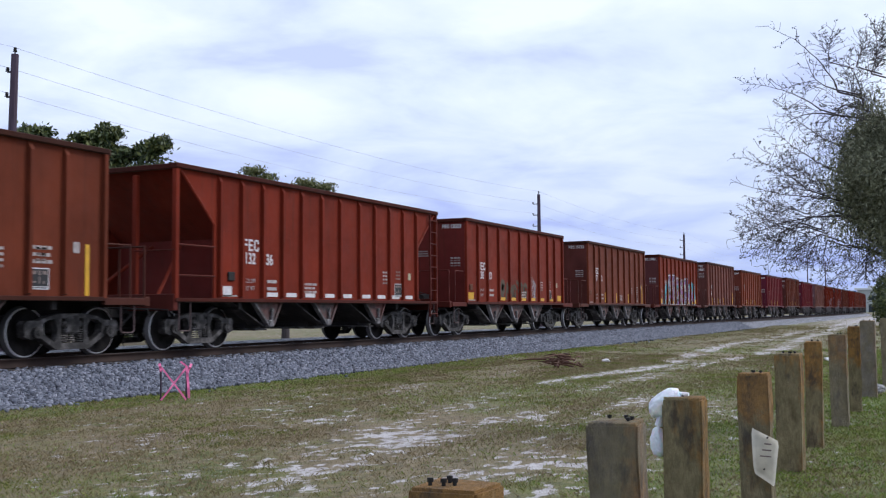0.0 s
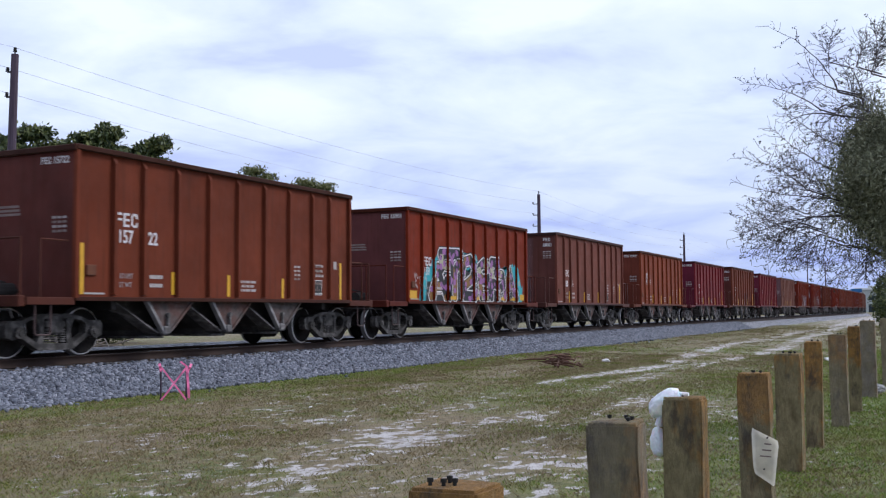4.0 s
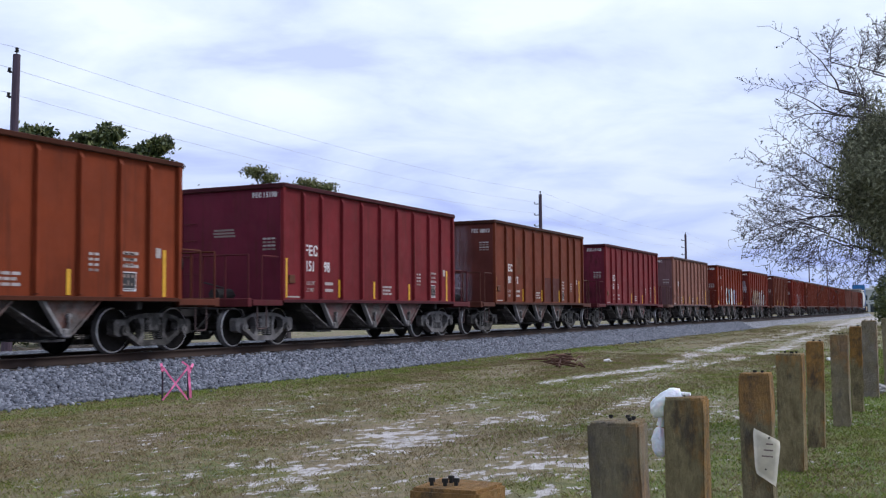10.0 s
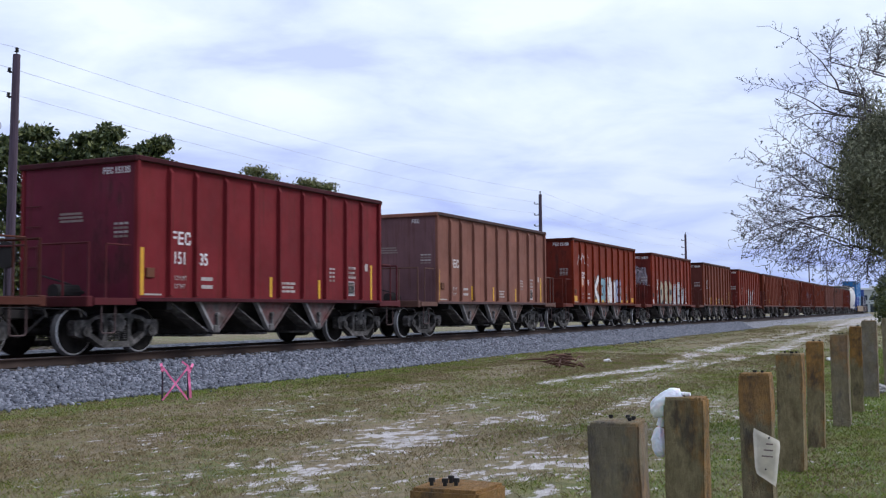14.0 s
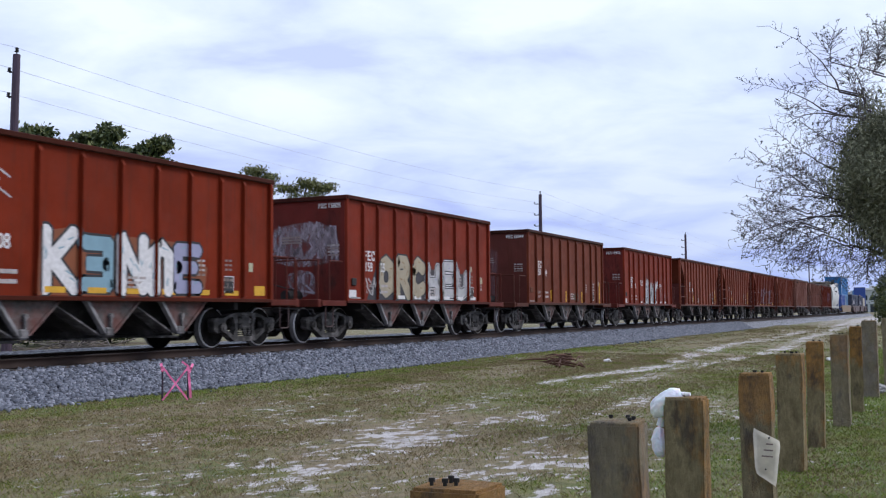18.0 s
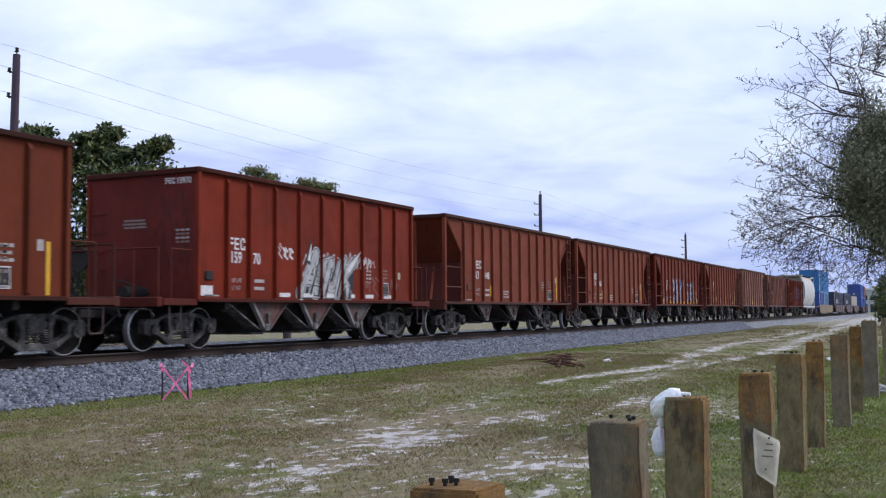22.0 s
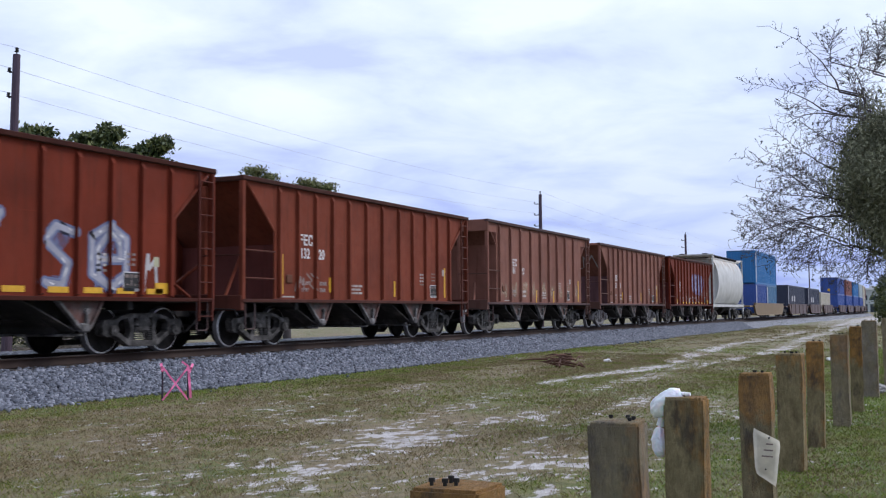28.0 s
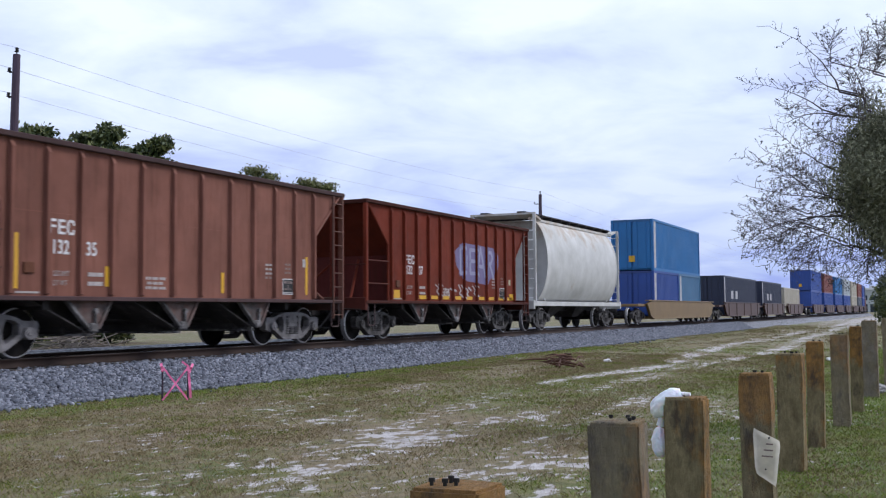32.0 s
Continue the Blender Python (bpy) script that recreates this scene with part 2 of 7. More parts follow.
    M["pink"] = plain("pink_flagging", (0.90, 0.20, 0.42), 0.6, 0, 0.2, 9, 0)
    M["stake"] = plain("dark_stake", (0.05, 0.03, 0.05), 0.8, 0, 0.3, 9)
    m = Mat("creosoted_pole", 0.85)
    g = m.noise(7, 6, 0.65, (3, 3, 0.15))
    M["pole"] = m.color(m.ramp(g, (0.3, (0.035, 0.022, 0.036)), (0.7, (0.085, 0.058, 0.085)))).bump(g, 0.4, 0.02).m
    M["wire"] = plain("grey_wire", (0.42, 0.44, 0.55), 0.5, 0.2, 0.1, 3, 0)
    M["bark"] = plain("grey_bark", (0.066, 0.056, 0.062), 0.9, 0, 0.4, 12)
    M["leaf_dark"] = island("dark_green_leaves", ((0.0, (0.020, 0.036, 0.010)), (0.6, (0.062, 0.088, 0.020)), (1.0, (0.19, 0.205, 0.055))), 0.6)
    M["leaf_olive"] = island("olive_green_leaves", ((0.0, (0.06, 0.075, 0.018)), (0.6, (0.13, 0.145, 0.035)), (1.0, (0.22, 0.21, 0.07))), 0.6)
    M["leaf_grey"] = island("grey_green_leaves", ((0.0, (0.10, 0.105, 0.065)), (0.6, (0.19, 0.20, 0.115)), (1.0, (0.32, 0.32, 0.21))), 0.8)
    M["leaf_bud"] = island("brownish_small_leaves", ((0.0, (0.035, 0.033, 0.036)), (1.0, (0.11, 0.115, 0.09))), 0.8)
    def patchy(name, fresh, dry, scale, lo, hi):
        """Blades that are fresh in some patches and dry in others."""
        m = Mat(name, 0.85)
        r = m.node("ShaderNodeNewGeometry").outputs["Random Per Island"]
        f = m.ramp(m.noise(scale, 6, 0.62, (0.75, 1, 1), False), (lo, 0.0), (hi, 1.0))
        return m.color(m.mix(f, m.ramp(r, *fresh), m.ramp(r, *dry))).m
    M["grass"] = patchy("grass_blades", ((0.0, (0.085, 0.115, 0.016)), (0.5, (0.155, 0.175, 0.030)), (1.0, (0.22, 0.21, 0.055))), ((0.0, (0.145, 0.115, 0.052)), (0.5, (0.21, 0.16, 0.080)), (1.0, (0.31, 0.24, 0.140))), 1.15, 0.38, 0.52)
    M["greengrass"] = patchy("lush_grass_blades", ((0.0, (0.085, 0.15, 0.012)), (0.5, (0.155, 0.23, 0.024)), (1.0, (0.25, 0.28, 0.05))), ((0.0, (0.15, 0.155, 0.034)), (0.6, (0.21, 0.20, 0.055)), (1.0, (0.28, 0.24, 0.10))), 0.9, 0.52, 0.66)
    M["rubble"] = plain("pale_rubble", (0.36, 0.35, 0.34), 0.9, 0, 0.4, 8)
    M["stick"] = plain("reddish_dead_wood", (0.13, 0.062, 0.042), 0.9, 0, 0.4, 12)
    M["dead"] = plain("grey_dead_wood", (0.17, 0.145, 0.13), 0.9, 0, 0.4, 9)
    M["litter"] = plain("white_litter", (0.75, 0.74, 0.74), 0.6, 0, 0.15, 12, 0)
    m = Mat("dirty_white_paint", 0.55)
    c = m.ramp(m.noise(1.1, 5, 0.6), (0.3, (0.40, 0.395, 0.375)), (0.65, (0.55, 0.545, 0.53)))
    st = m.ramp(m.noise(3.5, 5, 0.6, (1.6, 1.6, 0.15)), (0.55, 0.0), (0.8, 0.12))
    c = m.mix(st, c, (0.24, 0.215, 0.185))
    co = m.node("ShaderNodeTexCoord"); sp = m.node("ShaderNodeSeparateXYZ"); m.link(co.outputs["Object"], sp.inputs[0])
    mz = m.node("ShaderNodeMapRange"); mz.inputs[1].default_value, mz.inputs[2].default_value, mz.inputs[4].default_value = 3.3, 4.1, 0.22
    m.link(sp.outputs["Z"], mz.inputs[0])
    ad = m.node("ShaderNodeMath"); ad.operation = "ADD"; m.link(mz.outputs[0], ad.inputs[0]); m.link(m.noise(1.6, 6, 0.7, (1, 1, 0.8)), ad.inputs[1])
    M["hopper_white"] = m.color(m.mix(m.ramp(ad.outputs[0], (0.64, 0.0), (0.80, 0.55)), c, (0.33, 0.22, 0.12))).m
    m = Mat("container_paint", 0.5)
    info = m.node("ShaderNodeObjectInfo")
    k = m.ramp(m.noise(0.9, 5, 0.6), (0.3, 0.8), (0.7, 1.05))
    rs = m.ramp(m.noise(5, 5, 0.6, (1.6, 1.6, 0.3)), (0.66, 0.0), (0.78, 0.5))
    M["container"] = m.color(m.mix(rs, m.mix(1.0, info.outputs["Color"], k, "MULTIPLY"), (0.12, 0.06, 0.04))).m
    M["wall"] = plain("pale_metal_wall", (0.45, 0.48, 0.47), 0.7, 0, 0.15, 0.5, 0)
    M["roof"] = plain("white_metal_roof", (0.70, 0.72, 0.74), 0.5, 0.1, 0.1, 0.5, 0)
    M["glass"] = plain("dark_window", (0.04, 0.05, 0.06), 0.1, 0, 0.1, 1, 0)
    M["teal"] = plain("teal_spray", (0.03, 0.36, 0.42), 0.6, 0, 0.2, 3, 0)
    M["purple"] = plain("purple_spray", (0.10, 0.035, 0.11), 0.6, 0, 0.2, 3, 0)
    M["violet"] = plain("violet_spray", (0.17, 0.14, 0.28), 0.6, 0, 0.3, 3, 0)
    M["lilac"] = plain("lilac_spray", (0.30, 0.12, 0.32), 0.6, 0, 0.2, 3, 0)
    M["lilac_pale"] = plain("pale_lilac_spray", (0.30, 0.30, 0.44), 0.6, 0, 0.2, 3, 0)
    M["gold"] = plain("gold_spray", (0.23, 0.115, 0.03), 0.6, 0, 0.2, 3, 0)
    M["cream"] = plain("cream_spray", (0.42, 0.41, 0.27), 0.6, 0, 0.2, 3, 0)
    M["ink"] = plain("black_spray", (0.014, 0.015, 0.02), 0.6, 0, 0.2, 3, 0)
    M["silver"] = plain("silver_spray", (0.50, 0.485, 0.50), 0.5, 0.0, 0.45, 3.5, 0)
    M["sky_spray"] = plain("light_blue_spray", (0.20, 0.34, 0.42), 0.6, 0, 0.2, 3, 0)
    M["orange"] = plain("orange_spray", (0.65, 0.25, 0.06), 0.6, 0, 0.2, 3, 0)
    M["orange_deep"] = plain("burnt_orange_spray", (0.22, 0.06, 0.018), 0.7, 0, 0.3, 3, 0)
    M["tan_spray"] = plain("tan_spray", (0.37, 0.315, 0.225), 0.6, 0, 0.25, 3, 0)
    M["slate_dark"] = plain("dark_grey_spray", (0.042, 0.036, 0.045), 0.7, 0, 0.3, 3, 0)
    M["silver_blue"] = plain("bluish_silver_spray", (0.33, 0.33, 0.40), 0.6, 0, 0.35, 4, 0)
    M["slate"] = plain("slate_blue_spray", (0.13, 0.15, 0.27), 0.6, 0, 0.3, 3, 0)
    M["sage"] = plain("faded_green_spray", (0.085, 0.062, 0.038), 0.8, 0, 0.3, 3, 0)
    for key, nm, cc, lo in (("spray_fade", "thin_silver_spray", (0.26, 0.21, 0.24), 0.40), ("silver_fade", "worn_silver_spray", (0.40, 0.345, 0.40), 0.38), ("dust_fade", "pale_dust_runs", (0.42, 0.35, 0.41), 0.42), ("haze_fade", "pale_dust_cloud", (0.42, 0.35, 0.42), 0.20), ("soot_fade", "brown_soot_stain", (0.045, 0.025, 0.02), 0.46), ("cream_fade", "thin_cream_smear", (0.60, 0.50, 0.36), 0.36), ("slate_fade", "thin_blue_smear", (0.14, 0.16, 0.30), 0.36)):
        m = Mat(nm, 0.8)
        m.color(cc)
        grain = (4.2, 4.2, 0.10) if key == "dust_fade" else (1.6, 1.6, 0.5)
        cover = m.ramp(m.noise(4.0, 7, 0.7, grain), (lo, 0.0), (lo + (0.45 if key in ("dust_fade", "haze_fade") else 0.2), {"cream_fade": 0.35, "soot_fade": 0.42, "dust_fade": 0.75, "haze_fade": 0.85}.get(key, 0.75)))
        if key in ("dust_fade", "haze_fade"):
            # thins out towards the rim of the stain
            co = m.node("ShaderNodeTexCoord"); sp = m.node("ShaderNodeSeparateXYZ"); m.link(co.outputs["Generated"], sp.inputs[0])
            for axis, knee in (("Y", 0.45), ("Z", 0.12 if key == "dust_fade" else 0.5)):
                cover = m.mix(1.0, cover, m.ramp(sp.outputs[axis], (0.0, 0.0 if axis == "Y" else 1.0), (knee, 1.0), (1.0 - knee, 1.0), (1.0, 0.0)), "MULTIPLY")
        m.link(cover, m.b.inputs["Alpha"])
        M[key] = m.m
    return M


M = make_materials()


# ---------------------------------------------------------------- building helpers
def part(name, bm, material, parent=None, label=""):
    me = bpy.data.meshes.new(name)
    bm.to_mesh(me)
    bm.free()
    return part_mesh(name, me, material, parent, label)


def part_mesh(name, me, material, parent=None, label=""):
    if not me.materials:
        me.materials.append(material)
    ob = new(name, me)
    if parent is not None:
        ob.parent = parent
    if label:
        ob["label"] = label
    return ob


def box(bm, x0, x1, y0, y1, z0, z1, bevel=0.0):
    vs = [bm.verts.new((x, y, z)) for x in (x0, x1) for y in (y0, y1) for z in (z0, z1)]
    fs = [bm.faces.new([vs[i] for i in q]) for q in ((0, 1, 3, 2), (4, 6, 7, 5), (0, 4, 5, 1), (2, 3, 7, 6), (0, 2, 6, 4), (1, 5, 7, 3))]
    if bevel:
        es = list({e for f in fs for e in f.edges})
        bmesh.ops.bevel(bm, geom=es, offset=bevel, segments=1, affect="EDGES")


def boxed(*a, bevel=0.0):
    bm = bmesh.new()
    box(bm, *a, bevel=bevel)
    return bm


def tube(bm, a, b, r0, r1=None, n=8, caps=True):
    a, b = Vector(a), Vector(b)
    r1 = r0 if r1 is None else r1
    q = (b - a).to_track_quat("Z", "Y")
    rings = []
    for p, r in ((a, r0), (b, r1)):
        rings.append([bm.verts.new(p + q @ Vector((r * math.cos(2 * math.pi * i / n), r * math.sin(2 * math.pi * i / n), 0))) for i in range(n)])
    for i in range(n):
        bm.faces.new((rings[0][i], rings[0][(i + 1) % n], rings[1][(i + 1) % n], rings[1][i]))
    if caps:
        bm.faces.new(rings[0][::-1])
        bm.faces.new(rings[1])


def lathe(bm, profile, axis_y=True, n=28):
    """Turn (radius, offset) pairs round the y axis."""
    rings = []
    for r, o in profile:
        rings.append([bm.verts.new((r * math.cos(2 * math.pi * i / n), o, r * math.sin(2 * math.pi * i / n))) for i in range(n)])
    for ra, rb in zip(rings, rings[1:]):
        for i in range(n):
            bm.faces.new((ra[i], ra[(i + 1) % n], rb[(i + 1) % n], rb[i]))
    bm.faces.new(rings[0])
    bm.faces.new(rings[-1][::-1])


def prism(bm, pts, y0, y1):
    """A plate with the outline pts in x and z, from y0 to y1."""
    a = [bm.verts.new((x, y0, z)) for x, z in pts]
    b = [bm.verts.new((x, y1, z)) for x, z in pts]
    bm.faces.new(a)
    bm.faces.new(b[::-1])
    for i in range(len(pts)):
        j = (i + 1) % len(pts)
        bm.faces.new((a[i], b[i], b[j], a[j]))


def smooth(ob):
    for p in ob.data.polygons:
        p.use_smooth = True
    return ob


def from_arrays(name, verts, faces, material, label="", category="", kind="stuff", parent=None):
    me = bpy.data.meshes.new(name)
    verts, faces = np.asarray(verts, dtype=np.float32), np.asarray(faces, dtype=np.int32)
    k = faces.shape[1]
    me.vertices.add(len(verts)); me.vertices.foreach_set("co", verts.ravel())
    me.loops.add(faces.size); me.loops.foreach_set("vertex_index", faces.ravel())
    me.polygons.add(len(faces))
    me.polygons.foreach_set("loop_start", np.arange(0, faces.size, k, dtype=np.int32))
    me.update(calc_edges=True)
    me.materials.append(material)
    ob = new(name, me)
    ob.parent = parent
    return tagged(ob, label, category, "", kind)


# ---------------------------------------------------------------- the line of the track
CURVE_X, CURVE_R = 205.0, 850.0


def on_track(d):
    """The place and heading on the track at d metres along it: straight, then a wide bend away."""
    if d <= CURVE_X:
        return d, TRACK_Y, 0.0
    a = (d - CURVE_X) / CURVE_R
    return CURVE_X + CURVE_R * math.sin(a), TRACK_Y + CURVE_R * (1 - math.cos(a)), a


def travelled(t):
    """How far the train has gone at t seconds; it gathers speed slowly."""
    k = (t - 16) / 16
    return 7.9786 * t + 5.164 * k * k + 1.397 * k ** 3


# ---------------------------------------------------------------- ground
def wave(x, y, seed):
    """Smooth noise of about one metre, for arrays."""
    rs = np.random.RandomState(seed)
    out = np.zeros_like(x)
    for o in range(4):
        for _ in range(5):
            a, ph = rs.uniform(0, 6.283), rs.uniform(0, 6.283)
            k = rs.uniform(0.7, 1.4) * 2.1 ** o
            out += np.sin(x * k * math.cos(a) * 0.55 + y * k * math.sin(a) * 1.3 + ph) * 0.62 ** o
    return out / 5.0


def sandiness(x, y):
    """0 to 1: where the white sand shows between the grass, along two wheel ruts and in bare patches."""
    rut_a = np.interp(x, [0, 8, 12, 19, 22.5, 26.8, 33, 44, 59, 87, 157], [5.2, 5.6, 6.4, 7.35, 7.1, 6.75, 7.3, 8.15, 7.9, 8.4, 8.6])
    rut_b = np.interp(x, [0, 6, 9, 17, 25, 37, 54, 87, 157], [2.6, 3.0, 3.6, 5.75, 5.85, 5.5, 6.3, 7.2, 7.0])
    wide = 0.16 + x * 0.0075
    near = np.clip((x - 15) / 7, 0.2, 1)
    band = near * np.maximum(np.exp(-((y - rut_a) / wide) ** 2), 0.9 * np.exp(-((y - rut_b) / wide) ** 2))
    spots = ((7.0, 5.5, 0.7, 0.3), (8.4, 5.36, 0.6, 0.2), (10.7, 5.35, 1.2, 0.22), (11.3, 5.8, 1.3, 0.26), (13.1, 5.5, 0.6, 0.15), (9.1, 3.45, 0.9, 0.32), (8.0, 3.02, 0.6, 0.2), (14.2, 2.7, 0.7, 0.25), (15.8, 4.9, 0.6, 0.2), (17.1, 10.8, 0.6, 0.3), (7.6, 4.4, 0.6, 0.3), (16.5, 9.6, 1.6, 0.35), (15.5, 4.6, 1.0, 0.3), (14.5, 11.0, 0.6, 0.25), (5.6, 4.6, 0.8, 0.4))
    patch = np.zeros_like(x)
    for px, py, rx, ry in spots:
        patch = np.maximum(patch, np.exp(-((x - px) / (1.5 * rx)) ** 2 - ((y - py) / (1.5 * ry)) ** 2))
    patch = patch + 1.2 * np.exp(-((x - 9.1) / 1.0) ** 2 - ((y - 3.45 + 0.3 * (x - 9.1)) / 0.30) ** 2) + 0.8 * np.exp(-((x - 7.9) / 0.7) ** 2 - ((y - 3.0) / 0.16) ** 2)
    far = np.clip((x - 80) / 60, 0, 1) * np.exp(-((y - 11) / 5.0) ** 2)
    rough = wave(x * 2.6, y * 2.2, 5)
    loose = np.clip(1.2 - np.abs(y - 5.5) / 4.5, 0, 1)
    return np.clip(0.03 + 0.18 * loose * np.clip((20 - x) / 6, 0.7, 1) + 0.38 * band + 0.21 * patch + 0.55 * far + 0.42 * rough * (0.45 + 0.55 * np.clip(np.maximum(band, patch), 0, 1)) + 0.10 * wave(x * 0.8, y * 0.8, 6), 0, 1)


def lushness(x, y):
    """0 to 1: where the grass stays green, towards the posts and at the foot of the stones."""
    return np.clip(0.95 * np.exp(-((y - 0.6) / 2.2) ** 2) + 0.45 * np.exp(-((y - 12.4) / 0.9) ** 2) + 0.35 * wave(x * 0.5, y * 0.6, 33), 0, 0.9)


def ground_level(x, y):
    z = GROUND + 0.03 * wave(x * 0.7, y * 0.7, 3)
    z = z - 0.02 * sandiness(x, y)
    return z


def build_ground():
    xs = np.concatenate([np.arange(-40, 2, 2.0), np.arange(2, 34, 0.16), np.arange(34, 70, 0.5), np.arange(70, 160, 2.0), np.array([180, 220, 300, 450, 700, 1200, 2500, 4500.])])
    ys = np.concatenate([np.array([-3000, -1200, -500, -200, -90, -40, -20, -10.]), np.arange(-6, 13.4, 0.16), np.arange(13.6, 40, 1.2), np.array([45, 60, 90, 160, 300, 700, 1500, 3000.])])
    X, Y = np.meshgrid(xs, ys, indexing="ij")
    Z = ground_level(X, Y)
    Z = np.where((np.abs(Y - TRACK_Y) > 60) | (X > 400) | (X < -30), GROUND - 0.02, Z)
    n, m = X.shape
    idx = np.arange(n * m).reshape(n, m)
    f = np.stack([idx[:-1, :-1], idx[1:, :-1], idx[1:, 1:], idx[:-1, 1:]], -1).reshape(-1, 4)
    ob = from_arrays("ground", np.stack([X, Y, Z], -1).reshape(-1, 3), f, M["ground"], "worn grass and white sand beside the railway", "ground", "structure")
    a = ob.data.attributes.new("sand", "FLOAT", "POINT")
    a.data.foreach_set("value", sandiness(X, Y).astype(np.float32).ravel())
    a = ob.data.attributes.new("lush", "FLOAT", "POINT")
    a.data.foreach_set("value", lushness(X, Y).astype(np.float32).ravel())
    smooth(ob)


def along(name, profile, material, d0, d1, step, parent=None, closed=False):
    """Sweep a profile of (across, up) along the track."""
    ds = list(np.arange(d0, min(d1, CURVE_X), step)) + [CURVE_X] + list(np.arange(CURVE_X + 10, d1 + 10, 10))
    vs, fs, k = [], [], len(profile)
    for d in ds:
        x, y, a = on_track(d)
        for o, z in profile:
            vs.append((x - o * math.sin(a), y + o * math.cos(a), z))
    for i in range(len(ds) - 1):
        for j in range(k if closed else k - 1):
            j2 = (j + 1) % k
            fs.append((i * k + j, (i + 1) * k + j, (i + 1) * k + j2, i * k + j2))
    return from_arrays(name, vs, fs, material, parent=parent, kind="")


def ballast_height(o):
    """Height of the stone bed at o metres from the track's centre."""
    return np.interp(np.abs(o), [0, 1.0, 1.5, 1.7, 2.6, 3.3], [-0.21, -0.20, -0.19, -0.21, -0.69, -0.98])


def build_track():
    track = tagged(new("railway_track"), "straight railway track on a grey stone bed", "railway track", "", "structure")
    prof = [(o, float(ballast_height(o))) for o in (-3.3, -2.6, -1.7, -1.5, -1.0, 0, 1.0, 1.5)] + [(1.9, -0.10), (2.3, -0.02), (3.0, -0.03), (4.4, -0.98)]
    along("ballast_bed", prof, M["ballast"], -60, 560, 5, track)
    # a dark brown strip over the stones, under and beside the rails
    along("cinder_bed", [(-1.72, -0.212), (-1.5, -0.183), (-1.0, -0.185), (0, -0.19), (1.0, -0.185), (1.5, -0.183), (1.72, -0.212)], M["bed_strip"], -60, 560, 5, track)
    rail = [(-0.07, -0.17), (-0.07, -0.155), (-0.012, -0.135), (-0.012, -0.045), (-0.036, -0.03), (-0.036, -0.006), (0.036, -0.006), (0.036, -0.03), (0.012, -0.045), (0.012, -0.135), (0.07, -0.155), (0.07, -0.17)]
    for c in (-0.7535, 0.7535):
        r = along("rail", [(c + o, z) for o, z in rail], M["rail"], -60, 560, 5, track, True)
        h = along("rail_head", [(c - 0.034, -0.006), (c - 0.028, 0.0), (c + 0.028, 0.0), (c + 0.034, -0.006)], M["railtop"], -60, 560, 5, track)
    tie = boxed(-0.115, 0.115, -1.3, 1.3, -0.36, -0.172, bevel=0.012)
    me = bpy.data.meshes.new("tie")
    tie.to_mesh(me); tie.free()
    for i in range(150):
        x = -2 + i * 0.52
        t = part_mesh("tie", me, M["tie"], track)
        t.location = (x, TRACK_Y, 0)
    # loose stones of the bed, near stretch
    rs = np.random.RandomState(4)
    n = 62000
    u = rs.uniform(0, 1, n)
    x = 7 + 75 * u ** 1.5
    o = -rs.uniform(0.0, 1.0, n) ** 0.9 * 1.15 - 1.62
    o = np.where(rs.uniform(0, 1, n) < 0.03, -rs.uniform(0.85, 1.62, n), o)
    spill = rs.uniform(0, 1, n) < 0.02
    o = np.where(spill, -2.65 - rs.exponential(0.12, n), o)
    z = np.maximum(ballast_height(o), GROUND)
    size = rs.uniform(0.016, 0.038, n) * (1 + 0.006 * x)
    base = np.array([[sx, sy, sz] for sx in (-1, 1) for sy in (-1, 1) for sz in (-1, 1)], dtype=float)
    v = base[None] * size[:, None, None] * rs.uniform(0.55, 1.15, (n, 8, 3))
    ang = rs.uniform(0, 6.283, n); ca, sa = np.cos(ang)[:, None], np.sin(ang)[:, None]
    tilt = rs.uniform(-0.7, 0.7, n); ct, st = np.cos(tilt)[:, None], np.sin(tilt)[:, None]
    vx, vy, vz = v[..., 0], v[..., 1], v[..., 2] * 0.8
    vy, vz = vy * ct - vz * st, vy * st + vz * ct
    vx, vy = vx * ca - vy * sa, vx * sa + vy * ca
    P = np.stack([vx + x[:, None], vy + (TRACK_Y + o)[:, None], vz + (z + size * 0.35)[:, None]], -1).reshape(-1, 3)
    q = np.array([(0, 1, 3, 2), (4, 6, 7, 5), (0, 4, 5, 1), (2, 3, 7, 6), (0, 2, 6, 4), (1, 5, 7, 3)])
    F = (q[None] + 8 * np.arange(n)[:, None, None]).reshape(-1, 4)
    from_arrays("ballast_stones", P, F, M["stone"], "loose crushed grey granite on the track bed", "stones")


build_ground()
build_track()


# ---------------------------------------------------------------- rolling stock
CAR_TOP, SILL = 3.91, 1.07


